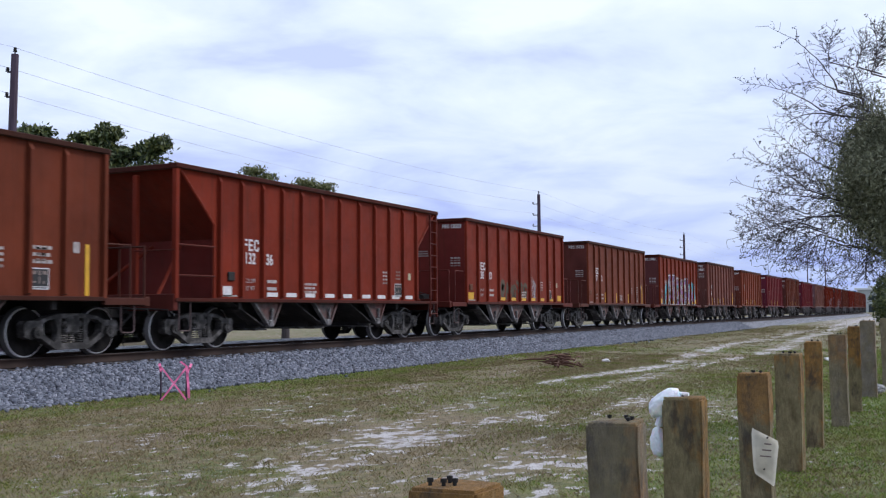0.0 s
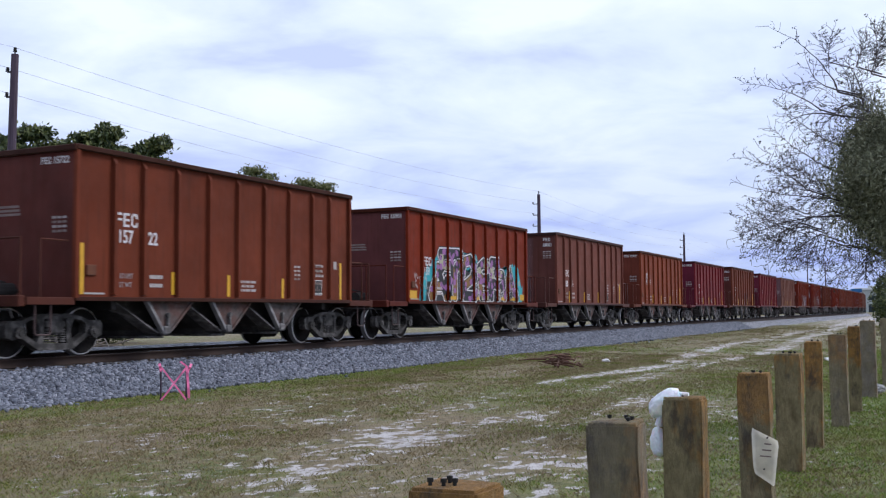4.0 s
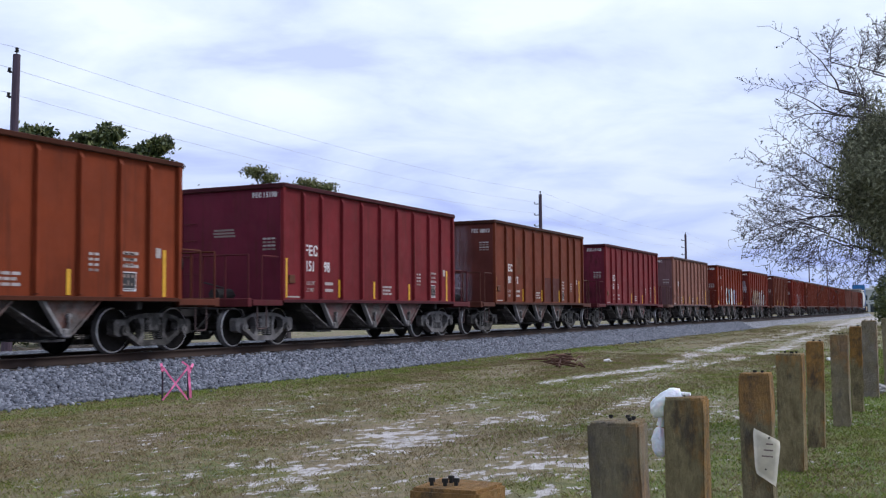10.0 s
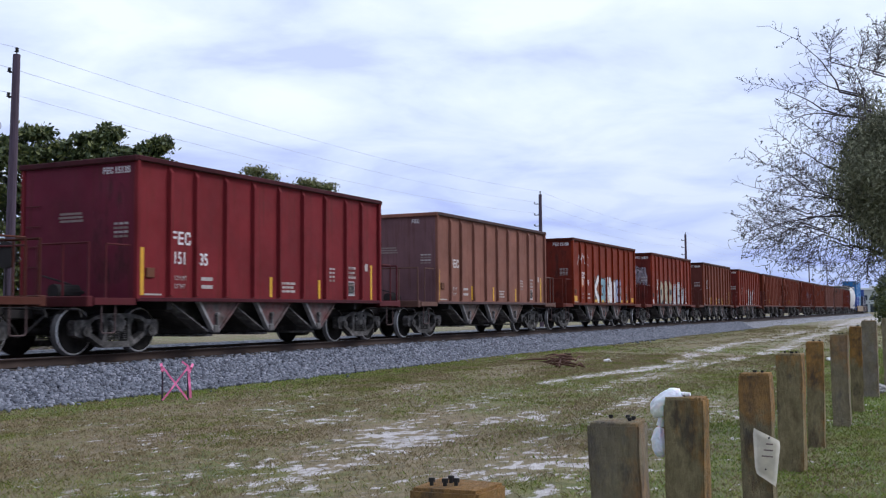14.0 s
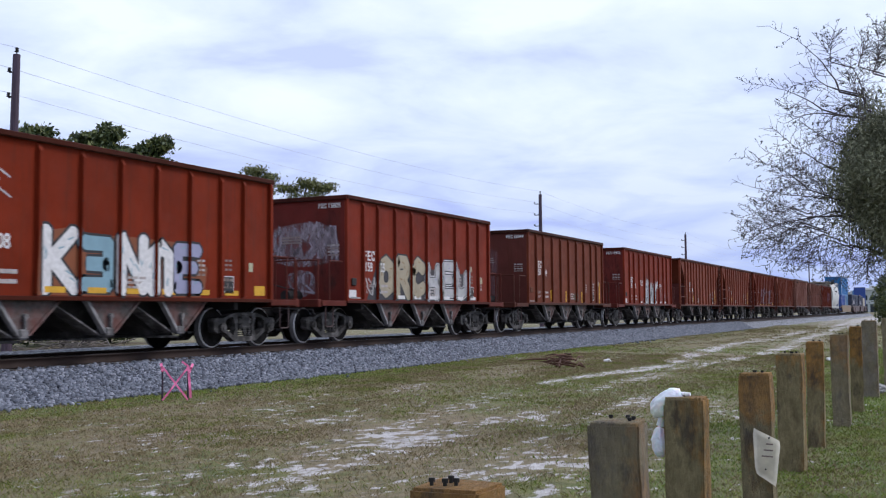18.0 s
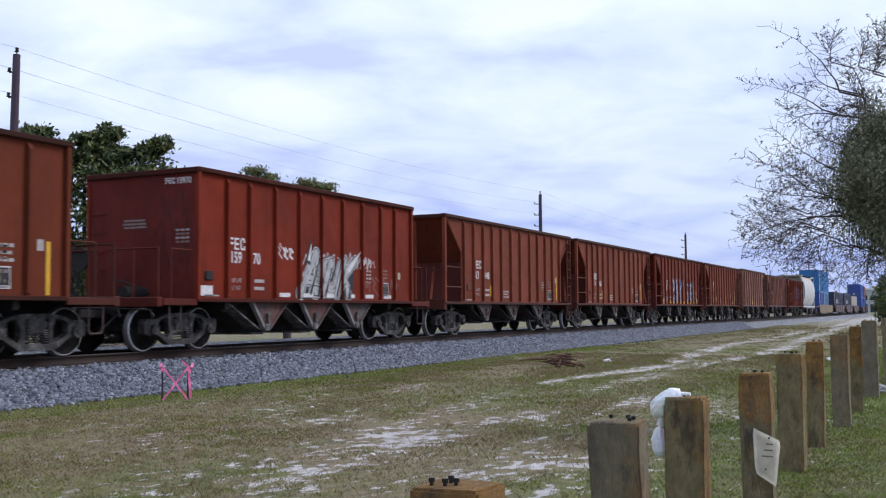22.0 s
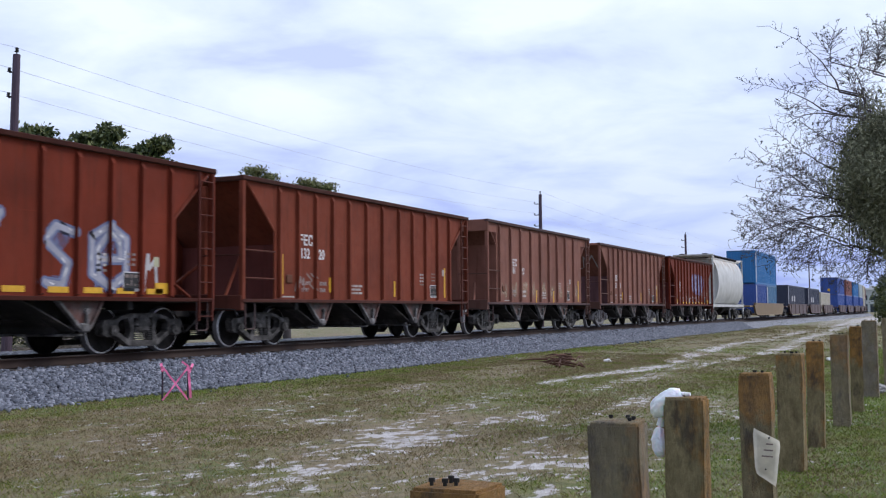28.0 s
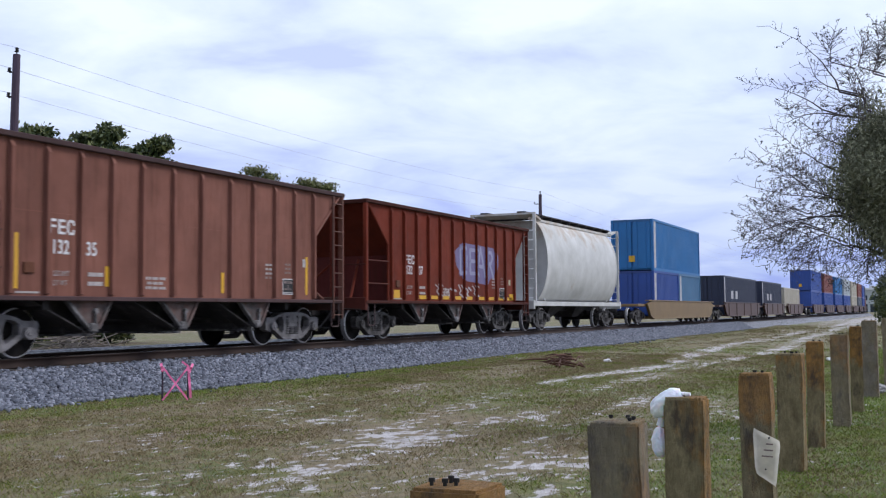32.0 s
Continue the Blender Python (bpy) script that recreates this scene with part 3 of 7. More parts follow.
def build_truck():
    """A four-wheel truck: a bolster with its side frames and two wheelsets. Returns the bolster."""
    truck = part("truck", boxed(-0.18, 0.18, -1.1, 1.1, 0.42, 0.78, bevel=0.03), M["truck"])
    truck["label"] = "dusty cast steel freight truck"
    for s in (-1, 1):
        bm = bmesh.new()
        y = 1.0 * s
        # outline as a ring with an opening for the springs and two triangular windows
        prism(bm, [(-1.14, 0.38), (-1.16, 0.60), (-1.10, 0.67), (-0.74, 0.67), (-0.72, 0.38), (-1.0, 0.33)], y - 0.09, y + 0.09)
        prism(bm, [(0.72, 0.38), (0.74, 0.67), (1.10, 0.67), (1.16, 0.60), (1.14, 0.38), (1.0, 0.33)], y - 0.09, y + 0.09)
        # the arched top and the sagging bottom chord
        top = [(0.80 * u, 0.67 + 0.13 * (1 - abs(u) ** 3)) for u in (-1, -0.85, -0.7, -0.5, -0.25, 0.25, 0.5, 0.7, 0.85, 1)]
        prism(bm, top + [(0.78, 0.575), (0.62, 0.675), (0.40, 0.705), (-0.40, 0.705), (-0.62, 0.675), (-0.78, 0.575)], y - 0.09, y + 0.09)
        low = [(0.80 * u, 0.37 - 0.24 * min(1.0, 2.0 * (1 - abs(u)))) for u in (1, 0.75, 0.55, 0.47, -0.47, -0.55, -0.75, -1)]
        prism(bm, [(-0.78, 0.46), (-0.62, 0.37), (-0.40, 0.25), (0.40, 0.25), (0.62, 0.37), (0.78, 0.46)] + low, y - 0.09, y + 0.09)
        # columns beside the springs
        for e in (-1, 1):
            col = [(e * 0.27, 0.24), (e * 0.27, 0.72), (e * 0.46, 0.72), (e * 0.39, 0.60), (e * 0.36, 0.48), (e * 0.38, 0.36), (e * 0.46, 0.24)]
            prism(bm, col if e > 0 else col[::-1], y - 0.075, y + 0.075)
        part("side_frame", bm, M["truck"], truck)
        bm = bmesh.new()
        for cx in (-0.18, 0.0, 0.18):
            for k in range(6):
                z = 0.275 + 0.042 * k
                tube(bm, (cx, y + 0.03 * s, z), (cx, y + 0.03 * s, z + 0.024), 0.072, n=10)
        tagged(part("springs", bm, M["truck"], truck), kind="stuff")
        part("bolster_end", boxed(-0.24, 0.24, y - 0.10, y + 0.10, 0.53, 0.66, bevel=0.03), M["truck"], truck)
        for cx in (-0.889, 0.889):
            bm = bmesh.new()
            tube(bm, (cx, y - 0.12 * s, 0.457), (cx, y + 0.17 * s, 0.457), 0.115, 0.105, 14)
            tube(bm, (cx, y + 0.17 * s, 0.457), (cx, y + 0.19 * s, 0.457), 0.06, 0.05, 10)
            part("bearing_cap", bm, M["truck"], truck)
    for cx in (-0.889, 0.889):
        bm = bmesh.new()
        for s in (-1, 1):
            prof = [(0.10, 0.70), (0.40, 0.69), (0.485, 0.685), (0.485, 0.715), (0.46, 0.735), (0.452, 0.815), (0.428, 0.828), (0.405, 0.826), (0.395, 0.80), (0.20, 0.765), (0.17, 0.83), (0.09, 0.84)]
            lathe(bm, [(r, o * s) for r, o in (prof if s > 0 else prof[::-1])])
        tube(bm, (0, -0.7, 0), (0, 0.7, 0), 0.085, n=12)
        bmesh.ops.recalc_face_normals(bm, faces=bm.faces)
        me = bpy.data.meshes.new("wheelset")
        bm.to_mesh(me); bm.free()
        me.materials.append(M["wheel"]); me.materials.append(M["tread"]); me.materials.append(M["rolled"])
        for p in me.polygons:
            r = math.hypot(p.center.x, p.center.z)
            p.use_smooth = True
            if r > 0.415 and 0.72 < abs(p.center.y) < 0.829:
                p.material_index = 1 if abs(p.center.y) > 0.812 else 2
        w = new("wheelset", me)
        w.parent = truck
        w.location = (cx, 0, 0.457)
    return truck


TRUCK = build_truck()


def add_truck(car, x):
    made = copy_thing(TRUCK, pose(x, 0, 0))
    made.parent = car
    return made


def coupler_parts(car, half, x_in):
    """Couplers, end sills, air hoses, stirrups at both ends."""
    for s in (-1, 1):
        bm = bmesh.new()
        box(bm, *sorted((s * x_in, s * (half - 0.16))), -0.10, 0.10, 0.70, 0.93, bevel=0.015)
        box(bm, *sorted((s * (half - 0.22), s * (half + 0.03))), -0.17, 0.15, 0.68, 0.98, bevel=0.04)
        part("coupler", bm, M["under"], car)
        bm = bmesh.new()
        pts = [Vector((s * (x_in + 0.1), -0.45, 0.78)), Vector((s * (half - 0.28), -0.42, 0.55)), Vector((s * (half - 0.1), -0.36, 0.38)), Vector((s * (half + 0.0), -0.28, 0.36))]
        for a, b in zip(pts, pts[1:]):
            tube(bm, a, b, 0.025, n=6)
        part("air_hose", bm, M["under"], car)


def stirrup(car, x, y, top=1.02, low=0.42, w=0.36):
    """A step of bent rod under the end of a car."""
    bm = bmesh.new()
    pts = [(x - w / 2, y, top), (x - w / 2, y, low + 0.04), (x - w / 2 + 0.04, y, low), (x + w / 2 - 0.04, y, low), (x + w / 2, y, low + 0.04), (x + w / 2, y, top)]
    for p, q in zip(pts, pts[1:]):
        tube(bm, p, q, 0.016, n=6)
    part("stirrup_step", bm, M["paint"], car)


def bay_parts(car, centres, w, z0, gl, gr, z1=SILL, chute="chute"):
    """The discharge bays under the body, each with its gate gear."""
    for cx in centres:
        ax = cx + 0.24
        bm = bmesh.new()
        rings = []
        for z, hx, hy, dx in ((z1, w, 1.10, 0.0), (z0 + 0.12, 0.30, 1.02, 0.40), (z0, 0.26, 1.0, 0.40)):
            rings.append([bm.verts.new((cx + dx + a * hx, b * hy, z)) for a, b in ((-1, -1), (1, -1), (1, 1), (-1, 1))])
        for ra, rb in zip(rings, rings[1:]):
            for i in range(4):
                bm.faces.new((ra[i], rb[i], rb[(i + 1) % 4], ra[(i + 1) % 4]))
        bm.faces.new(rings[0]); bm.faces.new(rings[-1][::-1])
        bay = part("hopper_bay", bm, M["bay"], car)
        for s in (-1, 1):
            bm = bmesh.new()
            prism(bm, [(cx - gl, z1), (cx + gr, z1), (ax + 0.36, z0 + 0.10), (ax + 0.16, z0 + 0.10)], *sorted((s * 1.42, s * 1.38)))
            prism(bm, [(cx + gr - 0.04, z1), (cx + gr + 0.04, z1), (ax + 0.40, z0 + 0.08), (ax + 0.32, z0 + 0.08)], *sorted((s * 1.46, s * 1.38)))
            part("bay_gusset", bm, M["gusset"], bay)
            bm = bmesh.new()
            prism(bm, [(cx - gl - 0.06, z1), (cx - gl + 0.02, z1), (ax + 0.20, z0 + 0.08), (ax + 0.12, z0 + 0.08)], *sorted((s * 1.47, s * 1.36)))
            part("gusset_edge", bm, M["edge" if chute == "chute" else "chute"], bay, "bright plate edge")
            bm = bmesh.new()
            prism(bm, [(cx + gr, z1), (cx + gr + 0.04, z1), (ax + 0.40, z0 + 0.05), (ax + 0.36, z0 + 0.05)], *sorted((s * 1.38, s * 0.95)))
            prism(bm, [(cx - w * 1.04, z1), (cx - w * 1.0, z1), (ax + 0.12, z0 + 0.05), (ax + 0.05, z0 + 0.05)], *sorted((s * 1.38, s * 0.95)))
            part("chute_plate", bm, M[chute], bay)
        bm = bmesh.new()
        tube(bm, (ax + 0.22, -1.46, z0 + 0.13), (ax + 0.22, 1.46, z0 + 0.13), 0.035, n=8)
        box(bm, ax + 0.12, ax + 0.34, -1.50, -1.36, z0 + 0.02, z0 + 0.20, bevel=0.03)
        box(bm, ax + 0.24, ax + 0.30, -1.49, -1.44, z0 + 0.12, z0 + 0.44, bevel=0.01)
        box(bm, ax - 0.05, ax + 0.45, -1.2, 1.2, z0 - 0.05, z0 - 0.005, bevel=0.01)
        tube(bm, (ax + 0.27, -1.50, z0 + 0.42), (ax + 0.27, -1.42, z0 + 0.42), 0.05, n=8)
        part("gate_gear", bm, M["chute"], bay)


RIBS = {}


def rib_mesh(top=CAR_TOP, depth=0.085, w=0.10):
    if top in RIBS:
        return RIBS[top]
    z0, z1 = SILL + 0.06, top - 0.09
    bm = bmesh.new()
    a = [(-w / 2, 0, z0), (-w / 2 + 0.012, -depth, z0 + 0.02), (w / 2 - 0.012, -depth, z0 + 0.02), (w / 2, 0, z0)]
    b = [(-w / 2, 0, z1), (-w / 2 + 0.012, -depth, z1 - 0.16), (w / 2 - 0.012, -depth, z1 - 0.16), (w / 2, 0, z1)]
    va, vb = [bm.verts.new(p) for p in a], [bm.verts.new(p) for p in b]
    for i in range(4):
        bm.faces.new((va[i], va[(i + 1) % 4], vb[(i + 1) % 4], vb[i]))
    bm.faces.new(va[::-1]); bm.faces.new(vb)
    me = bpy.data.meshes.new("side_rib")
    bm.to_mesh(me); bm.free()
    me.materials.append(M["paint"])
    RIBS[top] = me
    return me


SHEET_Y = SIDE - 0.085


def side_ribs(car, xs, top=CAR_TOP):
    for x in xs:
        r = part_mesh("side_rib", rib_mesh(top), M["paint"], car)
        r.location = (x, -SHEET_Y, 0)
        r = part_mesh("side_rib", rib_mesh(top), M["paint"], car)
        r.matrix_basis = pose(x, SHEET_Y, 0, 0, 0, 180)


def handrail(car, pts, r=0.018, name="handrail"):
    bm = bmesh.new()
    for a, b in pts:
        tube(bm, a, b, r, n=6)
    return part(name, bm, M["paint"], car)


FLAT_HALF = 4.87
FLAT_RIBS = [-3.88, -3.06, -2.04, -1.02, 0.0, 1.02, 2.04, 3.06, 3.88]
SLOPE_HALF = 6.15
BOXY_HALF = 5.74
BOXY_RIBS = [-4.60, -3.54, -2.54, -1.48, -0.44, 0.54, 1.52, 2.54, 3.60]
SLOPE_RIBS = [-4.65, -3.85, -3.05, -2.25, -1.42, -0.50, 0.40, 1.40, 2.25, 3.10, 3.93, 4.78]


def common_body(car, half, deck, top=CAR_TOP, trucks=(-4.78, 4.52)):
    """Chords, sills, centre sill, trucks and couplers of a hopper."""
    for s in (-1, 1):
        a, b = sorted((s * (SIDE - 0.14), s * (SIDE + 0.015)))
        bm = bmesh.new()
        box(bm, -half - 0.03, half + 0.03, a, b, top - 0.10, top, bevel=0.012)
        part("top_chord", bm, M["paint"], car)
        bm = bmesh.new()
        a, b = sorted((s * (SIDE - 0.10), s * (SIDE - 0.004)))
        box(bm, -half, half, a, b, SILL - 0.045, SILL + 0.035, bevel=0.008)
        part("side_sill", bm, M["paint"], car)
    part("centre_sill", boxed(-deck, deck, -0.33, 0.33, 0.78, 1.06, bevel=0.01), M["under"], car)
    for x in trucks:
        add_truck(car, x)
    bm = bmesh.new()
    tube(bm, (-3.0, 0.55, 0.78), (-1.2, 0.55, 0.78), 0.2, n=14)
    part("air_reservoir", bm, M["under"], car)
    for y, z, r in ((-0.55, 0.66, 0.030), (0.62, 0.60, 0.030), (1.05, 0.90, 0.035)):
        bm = bmesh.new()
        tube(bm, (-3.9, y, z), (3.9, y, z), r, n=6)
        part("brake_rod", bm, M["under"], car)
    for x in (-3.75, 3.75):
        part("cross_sill", boxed(x - 0.07, x + 0.07, -1.42, 1.42, 0.86, 1.05, bevel=0.01), M["under"], car)
    for s in (-1, 1):
        bm = bmesh.new()
        pts = [(s * 6.20, -1.46, 0.72), (s * 6.20, -1.40, 0.86), (s * 6.20, -0.40, 0.90), (s * 6.34, -0.12, 0.96)]
        for p, q in zip(pts, pts[1:]):
            tube(bm, p, q, 0.017, n=6)
        part("uncoupling_lever", bm, M["under"], car)


def build_flat_hopper(h=FLAT_HALF, top=CAR_TOP):
    """An open hopper with upright end sheets and open platforms over the trucks."""
    car = new("hopper_car")
    common_body(car, h, 6.1, top, (-4.86, 4.54))
    for s in (-1, 1):
        a, b = sorted((s * (SHEET_Y - 0.02), s * SHEET_Y))
        part("side_sheet", boxed(-h, h, a, b, SILL, top - 0.05), M["paint"], car)
        a, b = sorted((s * (h - 0.02), s * h))
        bm = boxed(a, b, -SHEET_Y, SHEET_Y, SILL, top - 0.05)
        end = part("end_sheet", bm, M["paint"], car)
        bm = bmesh.new()
        a, b = sorted((s * h, s * (h + 0.09)))
        box(bm, a, b, -SIDE, SIDE, top - 0.12, top - 0.01, bevel=0.012)
        part("end_chord", bm, M["paint"], car)
        for y in (-SIDE + 0.05, SIDE - 0.05):
            x = s * (h - 0.02)
            part("corner_post", boxed(x - 0.05, x + 0.05, y - 0.05, y + 0.05, SILL, top - 0.1, bevel=0.012), M["paint"], car)
        # platform, end sill
        a, b = sorted((s * h, s * 6.02))
        bm = bmesh.new()
        box(bm, a, b, -1.40, 1.40, SILL - 0.04, SILL, bevel=0.008)
        part("platform", bm, M["under"], car)
        a, b = sorted((s * 5.98, s * 6.14))
        part("end_sill", boxed(a, b, -SIDE + 0.06, SIDE - 0.06, 0.92, SILL + 0.05, bevel=0.015), M["paint"], car)
        for y in (-1.5, 1.5):
            a, b = sorted((s * h, s * 5.98))
            part("platform_sill", boxed(a, b, y - 0.05, y + 0.05, SILL - 0.12, SILL + 0.02, bevel=0.01), M["paint"], car)
        x = s * 6.04
        handrail(car, [((x, -1.45, SILL), (x, -1.45, 2.12)), ((x, -1.45, 2.12), (x, -0.15, 2.12)), ((x, -0.15, 2.12), (x, -0.15, SILL)), ((x, -0.8, 2.12), (x, -0.8, SILL))], 0.024, "end_rail")
        handrail(car, [((x, 1.45, SILL), (x, 1.45, 2.12)), ((x, 1.45, 2.12), (x, 0.15, 2.12)), ((x, 0.15, 2.12), (x, 0.15, SILL))], 0.024, "end_rail")
        handrail(car, [((s * (h + 0.08), -1.45, 2.12), (s * (h + 0.75), -1.47, 2.12)), ((s * (h + 0.75), -1.47, 2.12), (s * (h + 0.75), -1.47, SILL))], 0.02, "hand_hold")
        for k in range(4):
            z = 1.75 + 0.42 * k
            handrail(car, [((s * (h + 0.06), 1.0, z), (s * (h + 0.06), 1.4, z))], 0.016, "ladder_rung")
        stirrup(car, s * 5.55, -1.48)
    side_ribs(car, FLAT_RIBS, top)
    bay_parts(car, (-2.75, -0.70, 1.35), 1.0, 0.33, 0.10, 1.35)
    # slope sheets that floor the body
    bm = bmesh.new()
    prism(bm, [(-h + 0.03, 1.95), (-2.6, SILL + 0.02), (2.6, SILL + 0.02), (h - 0.03, 1.95), (h - 0.03, 1.9), (2.6, SILL - 0.02), (-2.6, SILL - 0.02), (-h + 0.03, 1.9)], -SHEET_Y + 0.03, SHEET_Y - 0.03)
    part("floor_sheet", bm, M["bay"], car)
    coupler_parts(car, 6.67, 6.0)
    bm = bmesh.new()
    tube(bm, (-6.02, 0.75, 1.95), (-5.96, 0.75, 1.95), 0.27, n=18)
    part("brake_wheel", bm, M["under"], car)
    bm = bmesh.new()
    tube(bm, (-5.75, -0.25, 1.22), (-5.15, -0.25, 1.22), 0.15, n=14)
    tube(bm, (-5.15, -0.25, 1.22), (-4.95, -0.25, 1.22), 0.06, 0.03, 10)
    part("brake_cylinder", bm, M["under"], car)
    bm = bmesh.new()
    tube(bm, (-5.99, 0.75, 1.72), (-5.99, 0.75, 1.02), 0.02, n=6)
    part("brake_chain", bm, M["under"], car)
    bm = bmesh.new()
    tube(bm, (-5.3, -0.25, 1.37), (-5.3, 0.5, 1.55), 0.02, n=6)
    part("brake_lever", bm, M["under"], car)
    return car


def build_slope_hopper(tri=True):
    """An open hopper whose end sheets slope in under the top, with open corners."""
    car = new("hopper_car")
    h, top = (SLOPE_HALF, CAR_TOP) if tri else (BOXY_HALF, 4.0)
    common_body(car, h, 6.2, top, (-4.75, 4.50) if tri else (-4.80, 4.48))
    zt = top - 0.05
    for s in (-1, 1):
        a, b = sorted((s * (SHEET_Y - 0.02), s * SHEET_Y))
        bm = bmesh.new()
        out = [(-h + 1.32, SILL), (h - 1.32, SILL), (h - 1.32, 2.68), (h - 0.12, zt), (-h + 0.12, zt), (-h + 1.32, 2.68)]
        if not tri:
            out = [(-h + 0.92, SILL), (h - 1.02, SILL), (h - 1.02, zt), (-h + 0.92, zt)]
        prism(bm, out, a, b)
        part("side_sheet", bm, M["paint"], car)
        for e in (-1, 1):
            x = e * (h - 0.05)
            part("corner_post", boxed(x - 0.06, x + 0.06, *sorted((s * (SIDE - 0.12), s * (SIDE - 0.01))), SILL, top - 0.1, bevel=0.012), M["paint"], car)
            if not tri:
                continue
            bm = bmesh.new()
            tube(bm, (e * (h - 0.14), s * (SHEET_Y + 0.02), zt - 0.05), (e * (h - 1.30), s * (SHEET_Y + 0.02), 2.70), 0.035, n=6)
            tube(bm, (e * (h - 1.30), s * (SHEET_Y + 0.02), 2.70), (e * (h - 1.30), s * (SHEET_Y + 0.02), SILL + 0.05), 0.035, n=6)
            part("sheet_edge", bm, M["paint"], car)
    for e in (-1, 1):
        # slope sheet and the short upright sheet under it
        bm = bmesh.new()
        sl = [(e * (h - 0.10), zt), (e * (h - 2.35), 1.75), (e * (h - 2.37), 1.72), (e * (h - 0.16), zt - 0.01)]
        prism(bm, sl, -SHEET_Y + 0.01, SHEET_Y - 0.01)
        part("slope_sheet", bm, M["paint"], car)
        bm = bmesh.new()
        box(bm, *sorted((e * (h - 1.62), e * (h - 1.60))), -SHEET_Y + 0.02, SHEET_Y - 0.02, SILL, 2.42)
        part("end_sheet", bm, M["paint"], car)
        if not tri:
            w = 0.92 if e < 0 else 1.02
            part("recess_sheet", boxed(*sorted((e * (h - w - 0.02), e * (h - w))), -SHEET_Y + 0.02, SHEET_Y - 0.02, SILL, zt), M["paint"], car)
            for s in (-1, 1):
                part("corner_panel", boxed(*sorted((e * (h - w), e * (h - 0.1))), *sorted((s * (SHEET_Y - 0.02), s * SHEET_Y)), top - 0.42, zt), M["paint"], car)
        a, b = sorted((e * (h - 0.08), e * (h + 0.03)))
        part("end_chord", boxed(a, b, -SIDE, SIDE, top - (0.12 if tri else 0.42), top - 0.01, bevel=0.012), M["paint"], car)
        a, b = sorted((e * (h - 0.10), e * (h + 0.04)))
        part("end_sill", boxed(a, b, -SIDE + 0.03, SIDE - 0.03, 0.84, SILL + 0.12, bevel=0.015), M["paint"], car)
        a, b = sorted((e * (h - 1.6), e * (h - 0.1)))
        part("platform", boxed(a, b, -1.45, 1.45, SILL - 0.06, SILL, bevel=0.008), M["under"], car)
        for y in (-0.45, 0.45):
            x = e * (h - 0.05)
            part("end_post", boxed(x - 0.05, x + 0.05, y - 0.06, y + 0.06, SILL, top - 0.2, bevel=0.012), M["paint"], car)
            bm = bmesh.new()
            tube(bm, (e * (h - 0.1), y * 2.2, SILL + 0.05), (e * (h - 1.55), y * 0.9, 2.3), 0.04, n=6)
            part("brace", bm, M["paint"], car)
        if e < 0:
            handrail(car, [((e * (h - 0.1), -SIDE + 0.05, z), (e * (h - 1.32), -SIDE + 0.05, z)) for z in (1.58,)], 0.022)
            handrail(car, [((e * (h - 0.1), -SIDE + 0.05, z), (e * (h - 1.32), -SIDE + 0.05, z)) for z in (2.22,)], 0.022)
            handrail(car, [((e * h, -SIDE + 0.05, 2.1), (e * h, -0.45, 2.1))], 0.02)
        else:
            # ladder in the open corner
            xs = (h - 0.08, h - 0.52)
            for x in xs:
                part("ladder_rail", boxed(x - 0.02, x + 0.02, -SIDE - 0.01, -SIDE + 0.04, 0.62, top - 0.12), M["paint"], car)
            for k in range(9):
                z = 0.72 + 0.36 * k
                handrail(car, [((xs[0], -SIDE, z), (xs[1], -SIDE, z))], 0.016, "ladder_rung")
        stirrup(car, e * (h - 0.35), -1.52)
    side_ribs(car, SLOPE_RIBS if tri else BOXY_RIBS, top)
    bay_parts(car, (-3.1, -0.55, 2.05), 1.0, 0.42, 0.2, 0.95, SILL, "bay")
    bm = bmesh.new()
    prism(bm, [(-3.78, 1.75), (-2.6, SILL + 0.02), (2.6, SILL + 0.02), (3.78, 1.75), (3.78, 1.7), (2.6, SILL - 0.02), (-2.6, SILL - 0.02), (-3.78, 1.7)], -SHEET_Y + 0.03, SHEET_Y - 0.03)
    part("floor_sheet", bm, M["bay"], car)
    coupler_parts(car, 6.72, 6.1)
    return car


FLATS = {}           # one hopper of each length and height
SLOPE = build_slope_hopper()
BOXY = build_slope_hopper(False)
TRAIN = []          # (thing, place along the train)


